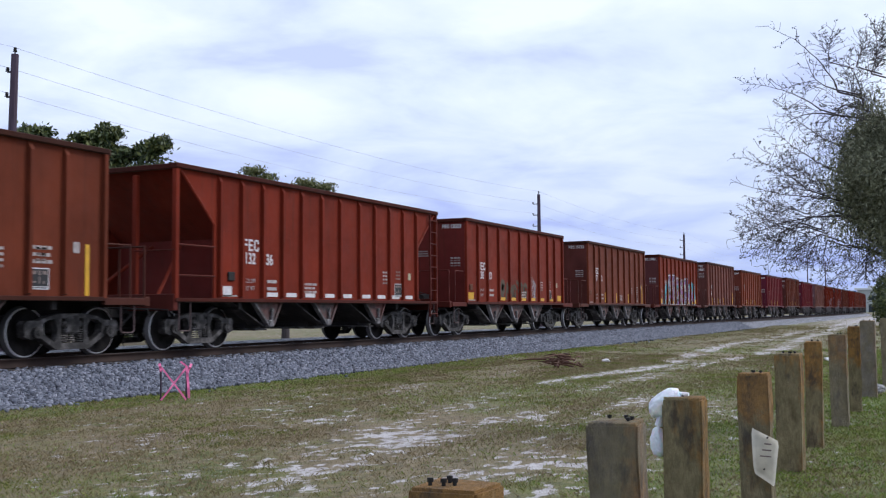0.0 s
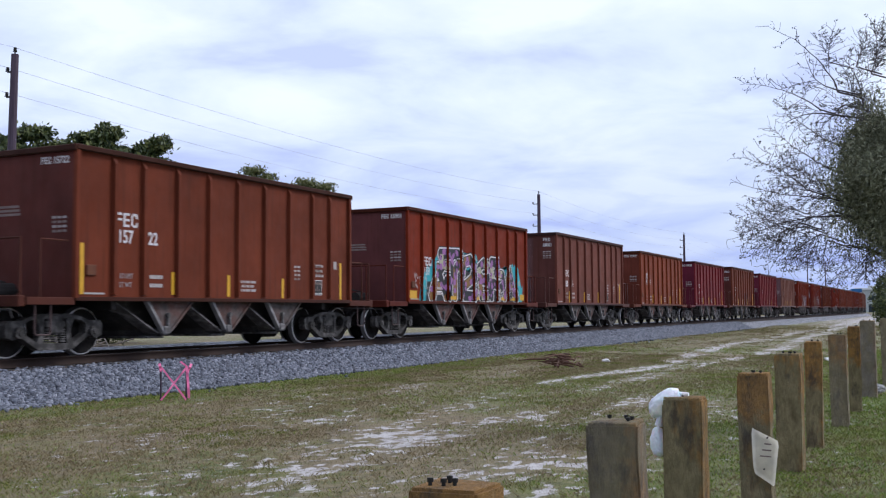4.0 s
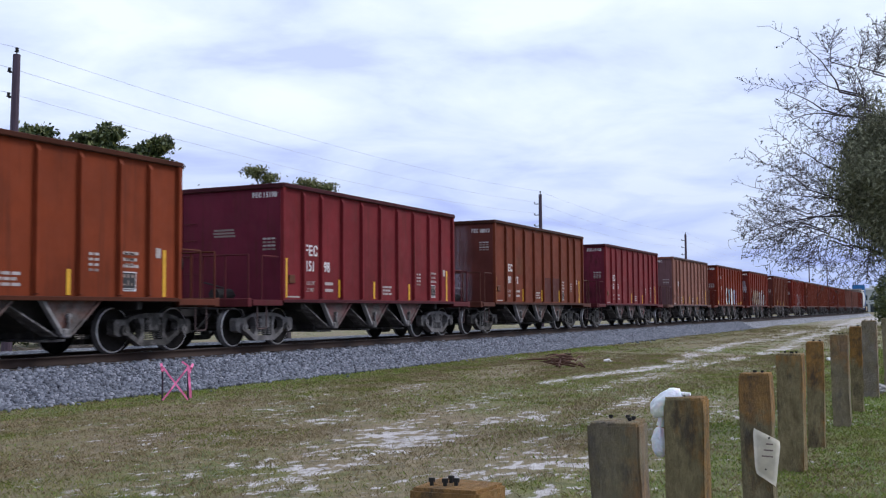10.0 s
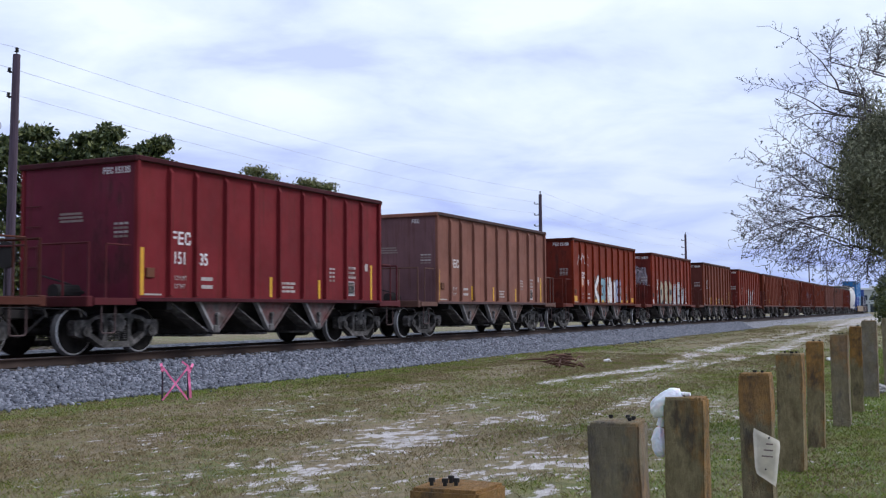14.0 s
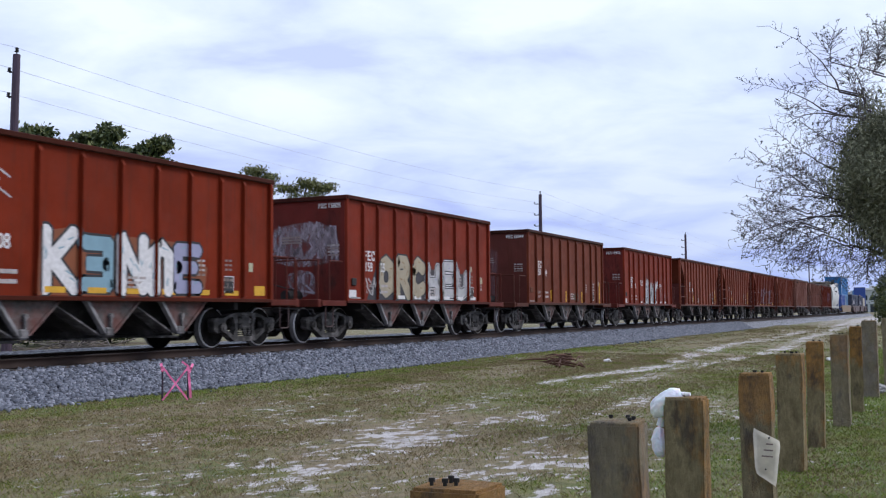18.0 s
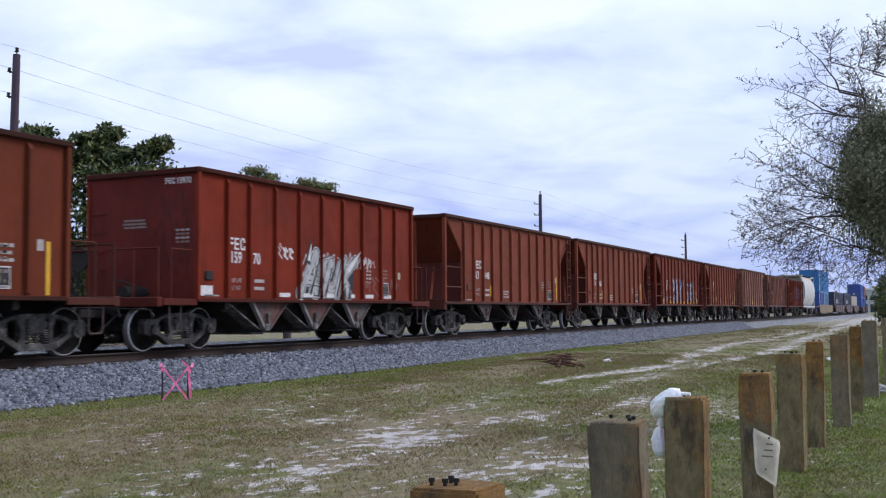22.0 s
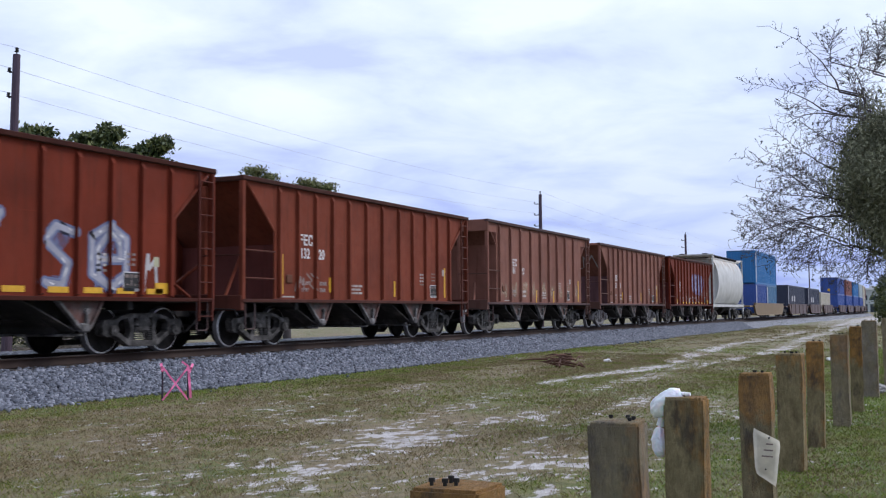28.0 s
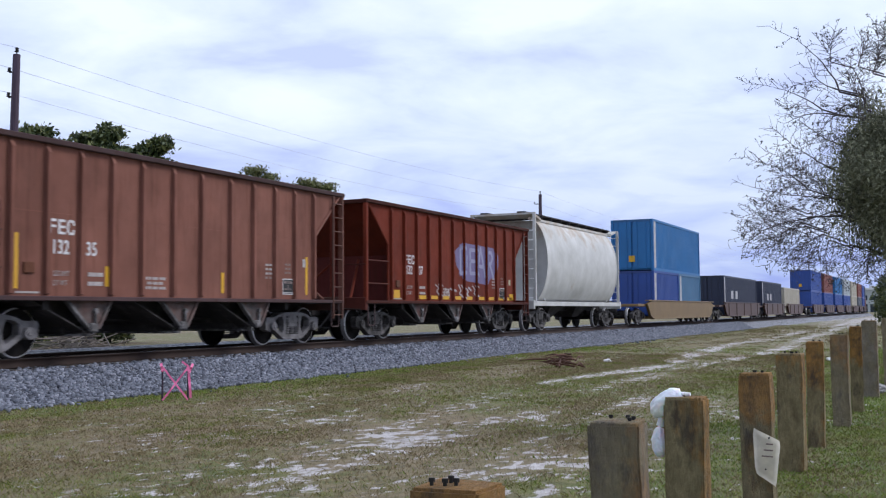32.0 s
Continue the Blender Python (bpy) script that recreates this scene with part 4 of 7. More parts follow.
def marks(car, number, yellow, side_xs, half):
    """Lettering, reflectors and stencils on the near side of a car."""
    y = -SHEET_Y - 0.004

    def plate(name, x, z, w, hgt, mat, yy=y, label=""):
        return part(name, boxed(x - w / 2, x + w / 2, yy - 0.004, yy, z, z + hgt), mat, car, label)

    first = 1 if half > 6 or half == BOXY_HALF else 0
    x0 = side_xs[first] + 0.07
    p2 = side_xs[first + 1] + 0.15
    # initials in plain bars, and under them the number, lettered on both sides of the rib
    zi, zn = {"15722": (2.47, 2.16), "15947": (2.49, 2.18), "15844": (2.47, 2.19), "16123": (2.44, 2.17), "13220": (2.45, 2.13), "18061": (2.23, 1.81), "18012": (2.23, 1.81),
              "15198": (2.20, 1.82), "15135": (2.21, 1.81), "13148": (2.24, 1.90), "13235": (2.22, 1.87)}.get(number, (2.20, 1.91))
    initials(car, pose(x0, y - 0.004, zi, 0, 0, 0), 0.27, 0.60)
    if number:
        cut = 2 if number in ("13148", "13160") else 3
        text(car, number[:cut], x0 + (0.13 if cut == 2 else 0.05), zn, 0.285, y - 0.004, bold=0.006)
        if number[cut:]:
            text(car, number[cut:], p2, zn, 0.285, y - 0.004, bold=0.006)
    for i, (x, z) in enumerate(((x0 + 0.11, 1.47), (p2 + 0.05, 1.47), (x0 + 0.11, 1.30), (p2 + 0.05, 1.30))):
        if i in (0, 2):
            text(car, "LD LMT" if i == 0 else "LT WT", x, z, 0.11, y - 0.004, "pale", 0.0)
        else:
            if number == "13220":
                text(car, "205400" if i == 1 else "57600", x, z, 0.11, y - 0.004, "pale", 0.0)
            else:
                plate("stencil", x + 0.20, z + 0.01, 0.38, 0.075, M["pale"])
    early = number in ("18061", "18012")
    xl = side_xs[3 if early else 4] + 0.38
    for k in range(3):
        w = 0.66 - 0.2 * (k == 1)
        for j, (u, v) in enumerate(((0.0, 0.22), (0.26, 0.36), (0.41, 0.66), (0.72, 1.0))):
            plate("stencil", xl + 0.02 * (k % 2) + ((u + v) / 2 - 0.5) * w, 1.46 - 0.095 * k, (v - u) * w, 0.055, M["pale"])
    xq = side_xs[-3 if early else -2] + (-0.26 if half > 6 else 0.36 if half > 5 else 0.26)
    plate("stencil_box", xq, 1.22, 0.44, 0.38, M["white"], label="black stencilled panel in a white frame")
    plate("stencil_box", xq, 1.275, 0.40, 0.305, M["black"], y - 0.004)
    for dx, dz, w, hgt in ((-0.12, 0.20, 0.10, 0.06), (0.0, 0.19, 0.05, 0.075), (0.12, 0.20, 0.09, 0.06), (0.0, 0.04, 0.028, 0.12), (0.10, 0.04, 0.03, 0.05), (-0.11, 0.05, 0.08, 0.03)):
        plate("stencil_mark", xq + dx, 1.285 + dz, w, hgt, M["faint"], y - 0.008)
    for k in range(6):
        plate("stencil_mark", xq - 0.16 + 0.062 * k, 1.238, 0.045, 0.022, M["black"], y - 0.004)
    if yellow == "tall" and half < 5:
        for k, w in enumerate((0.50, 0.42, 0.52)):
            for j in range(4):
                plate("stencil", xq + 0.04 + (j - 1.5) * w / 4, 1.93 - 0.125 * k, w / 4 - 0.022, 0.062, M["pale"])
    plate("stencil", -half + (0.52 if half < 5 else 1.9), 1.15, 0.52, 0.035, M["pale"])
    xa = (-half + 0.42) if half < 5 else (side_xs[0] + 0.42)
    part("card_holder", boxed(xa - 0.12, xa + 0.12, y - 0.035, y, 1.50, 1.70, bevel=0.012), M["under"] if yellow == "white" else M["paint"], car).color = (0.12, 0.05, 0.03, 1)
    xt = (side_xs[-1] + 0.30) if half < 5 else (side_xs[-1] - 0.40)
    plate("tag_plate", xt, 1.72 if yellow != "tall" else 1.90, 0.15, 0.20, M["pale" if yellow == "tall" else "cream"])
    for k in range(4):
        for j in range(2):
            plate("stencil", side_xs[-2 if early else -3] + (-0.30 if half > 6 else 0.30) + 0.15 * j, 1.88 - 0.10 * k, 0.10, 0.05, M["pale" if k < 3 else "faint"])
            if k < 3 and not early:
                plate("stencil", side_xs[-2] + (-0.34 if half > 6 else 0.22) + 0.14 * j, 1.92 - 0.10 * k, 0.09, 0.045, M["faint"])
    if half > 5:
        for sx in (-1, 1):
            bm = bmesh.new()
            box(bm, -half + 1.36, half - 1.36, *sorted((sx * SHEET_Y, sx * (SHEET_Y + 0.002))), 2.588, 2.598)
            part("weld_seam", bm, M["paint"], car).color = next(o.color for o in car.children if o.name.startswith("side_sheet"))
    # the end's number under the top chord, and small print on the end sheet
    if half < 5:
        e = -half - 0.004
        end_m = lambda yy, zz: pose(e, yy, zz, 0, 0, -90)
        if number in ("18061",):
            initials(car, end_m(-0.98, 3.66), 0.13, 0.30, "white")
            end_text(car, number, e, -0.94, 3.44, 0.15)
        else:
            initials(car, end_m(-0.66, 3.58), 0.13, 0.26, "white")
            end_text(car, number + "01" if number == "159" else number, e, -0.96, 3.58, 0.145)
        zz = 3.20 if number in ("18061", "18012") else 2.55
        for k in range(4):
            for j in range(3):
                part("stencil", boxed(e - 0.002, e + 0.002, -1.32 + 0.13 * j, -1.22 + 0.13 * j, zz - 0.085 * k, zz + 0.045 - 0.085 * k), M["faint" if k % 2 else "pale"], car)
        if number not in ("18061", "18012"):
            for k in range(3):
                part("stencil", boxed(e - 0.002, e + 0.002, -0.10 - 0.02 * k, 0.50 + 0.03 * (k % 2), 2.80 - 0.075 * k, 2.845 - 0.075 * k), M["faint"], car)
    if yellow == "tall":
        rows = ((-half + 0.20, 1.15, 0.95), (side_xs[2] - 0.11, 1.17, 0.46), (side_xs[4] - 0.30, 1.15, 0.47), (side_xs[6] - 0.24, 1.13, 0.47), (half - 0.42, 1.12, 0.95))
        if number in ("15135",):
            rows = rows[:1] + rows[2:]
        if number in ("18012", "18061"):
            rows = (rows[0],) + tuple((side_xs[k] - 0.10, 1.15, 0.46) for k in ((2, 4, 6) if number == "18012" else (1, 3, 5))) + rows[4:]
        if half > 5:
            rows = ((side_xs[0] + 0.14, 1.23, 0.96), (side_xs[3] - 0.10, 1.30, 0.38), (side_xs[11] - 0.30, 1.22, 0.94)) if half > 6 else ((-4.47, 1.15, 0.96), (-0.82, 1.11, 0.47), (1.15, 1.11, 0.47), (4.30, 1.16, 0.91))
        if number in ("13235", "13220"):
            rows = rows[:2] + ((side_xs[7] - 0.25, 1.22, 0.45),) + rows[2:]
        for x, z, hh in rows:
            plate("reflector", x, z, 0.10, hh, M["yellow"])
    elif yellow == "low":
        plate("reflector", -half + (0.42 if half < 5 else 1.8), 1.18, 0.5, 0.24, M["yellow"])
        for x in side_xs[2:-1]:
            plate("reflector", x + 0.42, 1.17, 0.48, 0.11, M["yellow"])
        plate("reflector", half - (0.4 if half < 5 else 1.6), 1.18, 0.4, 0.22, M["yellow"])
    elif yellow == "white":
        plate("reflector", -half + (0.35 if half < 5 else 1.75), 1.16, 0.42, 0.22, M["white"])
        for x in side_xs[2:-1]:
            plate("reflector", x + 0.42, 1.16, 0.44, 0.10, M["white"])


def initials(car, m, h, w, mat="white"):
    """Three block marks of plain bars, w wide in all and h high, in the x and z of the pose m."""
    c, t = w / 3.35, h * 0.17
    for k in range(3):
        bm = bmesh.new()
        x = k * c * 1.17
        box(bm, x, x + t, -0.002, 0.002, 0.0 if k < 2 else t * 0.8, h if k < 2 else h - t * 0.8)
        for z in ((h - t, h * 0.5 - t * 0.4), (h - t, h * 0.5 - t * 0.5, 0.0), (h - t, 0.0))[k]:
            box(bm, x + t * (1.0 if k < 2 else 0.8), x + c * (0.92 if k < 2 else 0.95), -0.002, 0.002, z, z + t)
        if k == 2:
            for z in (h - 2.1 * t, t * 0.9):
                box(bm, x + c - t, x + c, -0.002, 0.002, z, z + t * 1.2)
        ob = part("initial", bm, M[mat], car)
        ob.matrix_basis = m


def end_text(car, s, x, y, z, size):
    """Lettering on an end sheet that faces back along the track."""
    if s:
        ob = text(car, s, x, z, size, y, "white", 0.004)
        ob.matrix_basis = pose(x, y, z, 90, 0, -90) @ Matrix.Diagonal((0.9, 1, 1, 1))


LETTERS = {}


def text(car, s, x, z, size, y, mat="white", bold=0.010):
    """Lettering cut flat on a side that faces -y."""
    key = (s, size, mat)
    if key not in LETTERS:
        cu = bpy.data.curves.new("lettering", "FONT")
        cu.body, cu.size, cu.extrude, cu.offset = s, size * 1.25, 0.002, bold
        tmp = bpy.data.objects.new("lettering", cu)
        scene.collection.objects.link(tmp)
        bpy.context.view_layer.update()
        LETTERS[key] = bpy.data.meshes.new_from_object(tmp.evaluated_get(bpy.context.evaluated_depsgraph_get()))
        bpy.data.objects.remove(tmp)
    ob = part_mesh("lettering", LETTERS[key], M[mat], car)
    ob.matrix_basis = pose(x, y, z, 90, 0, 0) @ Matrix.Diagonal((0.80, 1, 1, 1))
    return ob


PINKISH = (0.205, 0.089, 0.066)


def paint_all(car, c):
    """One paint for the whole car, in darker mixes on top chords, rails and sills."""
    for o in car.children_recursive:
        o.color = (*c, 1)
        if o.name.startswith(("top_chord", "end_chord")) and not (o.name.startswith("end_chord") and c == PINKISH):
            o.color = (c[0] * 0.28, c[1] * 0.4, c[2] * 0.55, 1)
        if o.name.startswith(("handrail", "end_rail", "hand_hold", "ladder", "end_sill", "platform_sill")):
            o.color = (c[0] * 0.52 + 0.008, c[1] * 0.6 + 0.006, c[2] * 0.6 + 0.008, 1)
        if o.name.startswith("stirrup"):
            o.color = (0.10, 0.07, 0.07, 1)
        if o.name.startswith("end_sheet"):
            # grime plus shade, both put into the end sheets' colour
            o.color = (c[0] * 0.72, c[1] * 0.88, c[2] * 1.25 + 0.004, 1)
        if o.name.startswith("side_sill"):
            # the sill below each wall is far darker than the wall
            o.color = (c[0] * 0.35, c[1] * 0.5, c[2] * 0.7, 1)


def add_car(kind, middle, c, number, yellow, label, half=FLAT_HALF, top=CAR_TOP):
    if kind == "flat":
        if (half, top) not in FLATS:
            FLATS[half, top] = build_flat_hopper(half, top)
        src, ribs = FLATS[half, top], FLAT_RIBS
    else:
        src, half, ribs = (SLOPE, SLOPE_HALF, SLOPE_RIBS) if kind == "slope" else (BOXY, BOXY_HALF, BOXY_RIBS)
    car = copy_thing(src, pose(0, 0, 0))
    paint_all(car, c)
    tagged(car, label, "hopper car", "hopper cars of the train")
    marks(car, number, yellow, ribs, half)
    car["half"] = half
    TRAIN.append((car, middle))
    return car


DUSTY, MAUVE, DARKRUST = (0.172, 0.040, 0.021), (0.138, 0.042, 0.029), (0.145, 0.025, 0.012)
RUST, BROWN, CRIMSON, ORANGE = (0.166, 0.020, 0.008), (0.130, 0.029, 0.013), (0.155, 0.016, 0.021), (0.163, 0.018, 0.004)
HOPPERS = [
    ("flat", 13.77, BROWN, "", "tall", "brown-red open hopper car with a tall yellow reflector"),
    ("slope", 26.76, RUST, "13236", "white", "rust-red slope-ended hopper car with white reflector plates"),
    ("flat", 40.04, RUST, "13033", "low", "rust-red open hopper car with faded green scrawl"),
    ("flat", 53.22, BROWN, "15722", "tall", "brown open hopper car with yellow reflectors"),
    ("flat", 66.29, ORANGE, "159", "low", "orange-red hopper car under large teal and purple graffiti"),
    ("flat", 79.47, MAUVE, "18061", "tall", "dull brown hopper car with a pale dusty end", 4.87, 4.02),
    ("flat", 92.60, (0.180, 0.036, 0.013), "15947", "tall", "warm brown open hopper car with yellow reflectors", 4.78),
    ("flat", 105.90, CRIMSON, "15198", "tall", "crimson open hopper car with pale dusty trucks", 4.79),
    ("flat", 119.08, BROWN, "18012", "tall", "brown hopper car with repainted darker patches", 4.95, 4.02),
    ("flat", 132.32, CRIMSON, "15135", "tall", "dark crimson open hopper car"),
    ("flat", 145.74, PINKISH, "", "tall", "sun-faded pinkish brown hopper car"),
    ("flat", 158.97, ORANGE, "15108", "low", "bright rust hopper car with white and blue graffiti", 4.92),
    ("flat", 172.10, RUST, "15805", "white", "rust-red hopper car with cream and silver graffiti", 4.78),
    ("flat", 185.45, BROWN, "15844", "tall", "brown hopper car with tall yellow reflectors", 4.78),
    ("flat", 198.77, RUST, "15970", "white", "rust-red hopper car with black and silver graffiti", 4.92),
    ("slope", 212.09, DUSTY, "13148", "tall", "rust-red slope-ended hopper car with yellow reflectors"),
    ("slope", 225.25, DUSTY, "13160", "tall", "red-brown slope-ended hopper car"),
    ("slope", 238.80, DARKRUST, "13189", "low", "rust slope-ended hopper car with violet graffiti"),
    ("slope", 252.10, DUSTY, "13220", "tall", "rust-red slope-ended hopper car with a weathered side"),
    ("boxy", 265.66, PINKISH, "16123", "tall", "faded pinkish hopper car with recessed ends and pale scrawls"),
    ("slope", 279.15, PINKISH, "13235", "tall", "faded brown slope-ended hopper car with tall reflectors"),
    ("slope", 292.65, DARKRUST, "13207", "low", "orange-red slope-ended hopper car with violet graffiti"),
]
CARS = [add_car(*row) for row in HOPPERS]


def build_covered_hopper():
    """A white covered hopper with round sides and a roof walk."""
    car = tagged(new("covered_hopper_car"), "dirty white round-sided covered hopper car", "hopper car")
    h = 6.0
    # curved body between sloping ends
    prof = []
    for i in range(15):
        a = math.radians(-62 + 124 * i / 14)
        prof.append((1.60 * math.cos(a) ** 0.6, 2.78 + 1.66 * math.sin(a) / math.sin(math.radians(62))))
    n = len(prof)
    xs = [-4.9, -4.5, 4.5, 4.9]
    bm = bmesh.new()
    rings = []
    for x in xs:
        k = 0.985 if abs(x) > 4.6 else 1.0
        ring = [bm.verts.new((x + (0.5 - abs(i - 7) / 14) * 0.0, -p * k, z)) for i, (p, z) in enumerate(prof)] + [bm.verts.new((x, p * k, z)) for p, z in reversed(prof)]
        rings.append(ring)
    for ra, rb in zip(rings, rings[1:]):
        for i in range(2 * n):
            bm.faces.new((ra[i], rb[i], rb[(i + 1) % (2 * n)], ra[(i + 1) % (2 * n)]))
    bm.faces.new(rings[0][::-1]); bm.faces.new(rings[-1])
    smooth(part("tank_body", bm, M["hopper_white"], car))
    for s in (-1, 1):
        part("side_sill", boxed(-h, h, *sorted((s * 1.2, s * 1.38)), 0.98, 1.16, bevel=0.01), M["hopper_white"], car)
        part("roof_edge", boxed(-5.6, 5.6, *sorted((s * 1.02, s * 1.10)), 4.40, 4.50), M["hopper_white"], car)
        for x in (-5.75, 5.75):
            part("corner_post", boxed(x - 0.05, x + 0.05, *sorted((s * 1.28, s * 1.40)), 1.1, 4.68, bevel=0.01), M["hopper_white"], car)
        part("end_sill", boxed(*sorted((s * 5.9, s * 6.05)), -1.4, 1.4, 0.86, 1.2, bevel=0.01), M["hopper_white"], car)
        bm = bmesh.new()
        prism(bm, [(s * 4.88, 4.40), (s * 5.78, 4.60), (s * 5.78, 4.68), (s * 4.88, 4.50)], -1.3, 1.3)
        part("end_roof", bm, M["hopper_white"], car)
        bm = bmesh.new()
        prism(bm, [(s * 4.88, 2.9), (s * 4.3, 1.2), (s * 4.2, 1.2), (s * 4.8, 2.95)], -1.2, 1.2)
        part("slope_sheet", bm, M["hopper_white"], car)
        part("roof_walk", boxed(-5.8, 5.8, *sorted((s * 0.62, s * 0.95)), 4.68, 4.73), M["under"], car)
        for k in range(9):
            handrail(car, [((s * 5.80, -1.3, 1.3 + 0.38 * k), (s * 5.80, -0.9, 1.3 + 0.38 * k))], 0.016, "ladder_rung")
    for k in range(10):
        x = -5.2 + 10.4 * k / 9
        part("walk_bracket", boxed(x - 0.03, x + 0.03, -1.05, 1.05, 4.42, 4.69), M["under"], car)
    part("roof_hatch", boxed(-4.6, 4.6, -0.35, 0.35, 4.42, 4.62, bevel=0.05), M["under"], car)
    for cx in (-1.7, 1.7):
        bm = bmesh.new()
        rings = []
        for z, hx, hy in ((1.3, 1.4, 1.15), (0.5, 0.3, 0.4)):
            rings.append([bm.verts.new((cx + a * hx, b * hy, z)) for a, b in ((-1, -1), (1, -1), (1, 1), (-1, 1))])
        for i in range(4):
            bm.faces.new((rings[0][i], rings[1][i], rings[1][(i + 1) % 4], rings[0][(i + 1) % 4]))
        bm.faces.new(rings[1][::-1])
        part("hopper_bay", bm, M["bay"], car)
    part("centre_sill", boxed(-6.1, 6.1, -0.33, 0.33, 0.78, 1.02), M["under"], car)
    for x in (-4.55, 4.55):
        add_truck(car, x)
    coupler_parts(car, 6.6, 6.0)
    TRAIN.append((car, 305.85))


CORRUGATED = {}


def corrugated(length, height):
    """A container's body with corrugated sides, resting at z = 0."""
    key = (length, height)
    if key not in CORRUGATED:
        n = int(length / 0.28)
        bm = bmesh.new()
        pts = []
        for i in range(n):
            x0 = -length / 2 + 0.12 + (length - 0.24) * i / n
            d = (length - 0.24) / n
            pts += [(x0, 0), (x0 + 0.3 * d, 0), (x0 + 0.5 * d, 0.036), (x0 + 0.8 * d, 0.036)]
        pts.append((length / 2 - 0.12, 0))
        for s in (-1, 1):
            lo = [bm.verts.new((x, s * (1.19 - o), 0.14)) for x, o in pts]
            hi = [bm.verts.new((x, s * (1.19 - o), height - 0.12)) for x, o in pts]
            for i in range(len(pts) - 1):
                bm.faces.new((lo[i], lo[i + 1], hi[i + 1], hi[i]))
        box(bm, -length / 2 + 0.1, length / 2 - 0.1, -1.1, 1.1, 0.05, height - 0.06)
        me = bpy.data.meshes.new("container_body")
        bm.to_mesh(me); bm.free()
        me.materials.append(M["container"])
        CORRUGATED[key] = me
    return CORRUGATED[key]


def build_container(length, height, c, label, panel=None):
    con = tagged(new("shipping_container"), label, "container", "containers on the train")
    part_mesh("container_body", corrugated(length, height), M["container"], con)
    L2 = length / 2
    for s in (-1, 1):
        for z0, z1 in ((0.0, 0.15), (height - 0.12, height)):
            part("side_rail", boxed(-L2 + 0.1, L2 - 0.1, *sorted((s * 1.16, s * 1.215)), z0, z1), M["container"], con)
        for e in (-1, 1):
            part("corner_post", boxed(*sorted((e * (L2 - 0.14), e * L2)), *sorted((s * 1.07, s * 1.22)), 0, height, bevel=0.01), M["container"], con)
        part("end_rail", boxed(*sorted((s * (L2 - 0.1), s * (L2 - 0.01))), -1.1, 1.1, height - 0.14, height), M["container"], con)
    for y in (-0.55, 0.55):
        part("door_leaf", boxed(-L2 + 0.01, -L2 + 0.08, y - 0.5, y + 0.5, 0.12, height - 0.14, bevel=0.012), M["container"], con)
    for y in (-0.8, -0.3, 0.3, 0.8):
        bm = bmesh.new()
        tube(bm, (-L2 - 0.02, y, 0.1), (-L2 - 0.02, y, height - 0.12), 0.018, n=6)
        part("lock_rod", bm, M["container"], con)
    paint_all(con, c)
    if panel:
        x, z, w, hh, mat = panel
        part("marking", boxed(x, x + w, -1.226, -1.218, z, z + hh), M[mat], con)
    return con


def build_well_car(length, c, label, ends=True):
    """A low well car for containers: two deep side girders between platform ends."""
    car = tagged(new("well_car"), label, "well car", "container cars of the train")
    h = length / 2
    for s in (-1, 1):
        bm = bmesh.new()
        prism(bm, [(-h + 1.5, 1.12), (-h + 2.4, 1.28), (h - 2.4, 1.28), (h - 1.5, 1.12), (h - 2.2, 0.48), (h - 2.8, 0.32), (-h + 2.8, 0.32), (-h + 2.2, 0.48)], *sorted((s * 1.32, s * 1.46)))
        part("side_girder", bm, M["container"], car)
        part("girder_cap", boxed(-h + 1.6, h - 1.6, *sorted((s * 1.28, s * 1.50)), 1.28, 1.34, bevel=0.01), M["container"], car)
        part("girder_foot", boxed(-h + 2.8, h - 2.8, *sorted((s * 1.28, s * 1.50)), 0.28, 0.34, bevel=0.01), M["container"], car)
        part("end_platform", boxed(*sorted((s * (h - 2.0), s * (h - 0.2))), -1.3, 1.3, 0.98, 1.12, bevel=0.02), M["container"], car)
        n = int(length / 3.4)
        for k in range(n if length < 20 else 0):
            x = -h + 3.0 + (length - 6.0) * k / (n - 1)
            part("girder_rib", boxed(x - 0.04, x + 0.04, *sorted((s * 1.46, s * 1.50)), 0.34, 1.27), M["container"], car)
    for k in range(6):
        x = -h + 3.0 + (length - 6.0) * k / 5
        part("cross_bearer", boxed(x - 0.12, x + 0.12, -1.32, 1.32, 0.30, 0.40), M["container"], car)
    for x in (-h + 1.0, h - 1.0):
        add_truck(car, x)
    coupler_parts(car, h + 0.02, h - 0.3)
    paint_all(car, c)
    return car


WELL_FLOOR = 0.41
BLUE, NAVY, TEALC, WHITEC, CREAMC, REDC, LIGHTB, GREYC = (0.018, 0.060, 0.27), (0.016, 0.022, 0.050), (0.010, 0.135, 0.36), (0.36, 0.40, 0.42), (0.42, 0.38, 0.30), (0.18, 0.045, 0.03), (0.06, 0.16, 0.29), (0.09, 0.105, 0.13)
TAN, BROWNW = (0.195, 0.122, 0.045), (0.075, 0.036, 0.026)


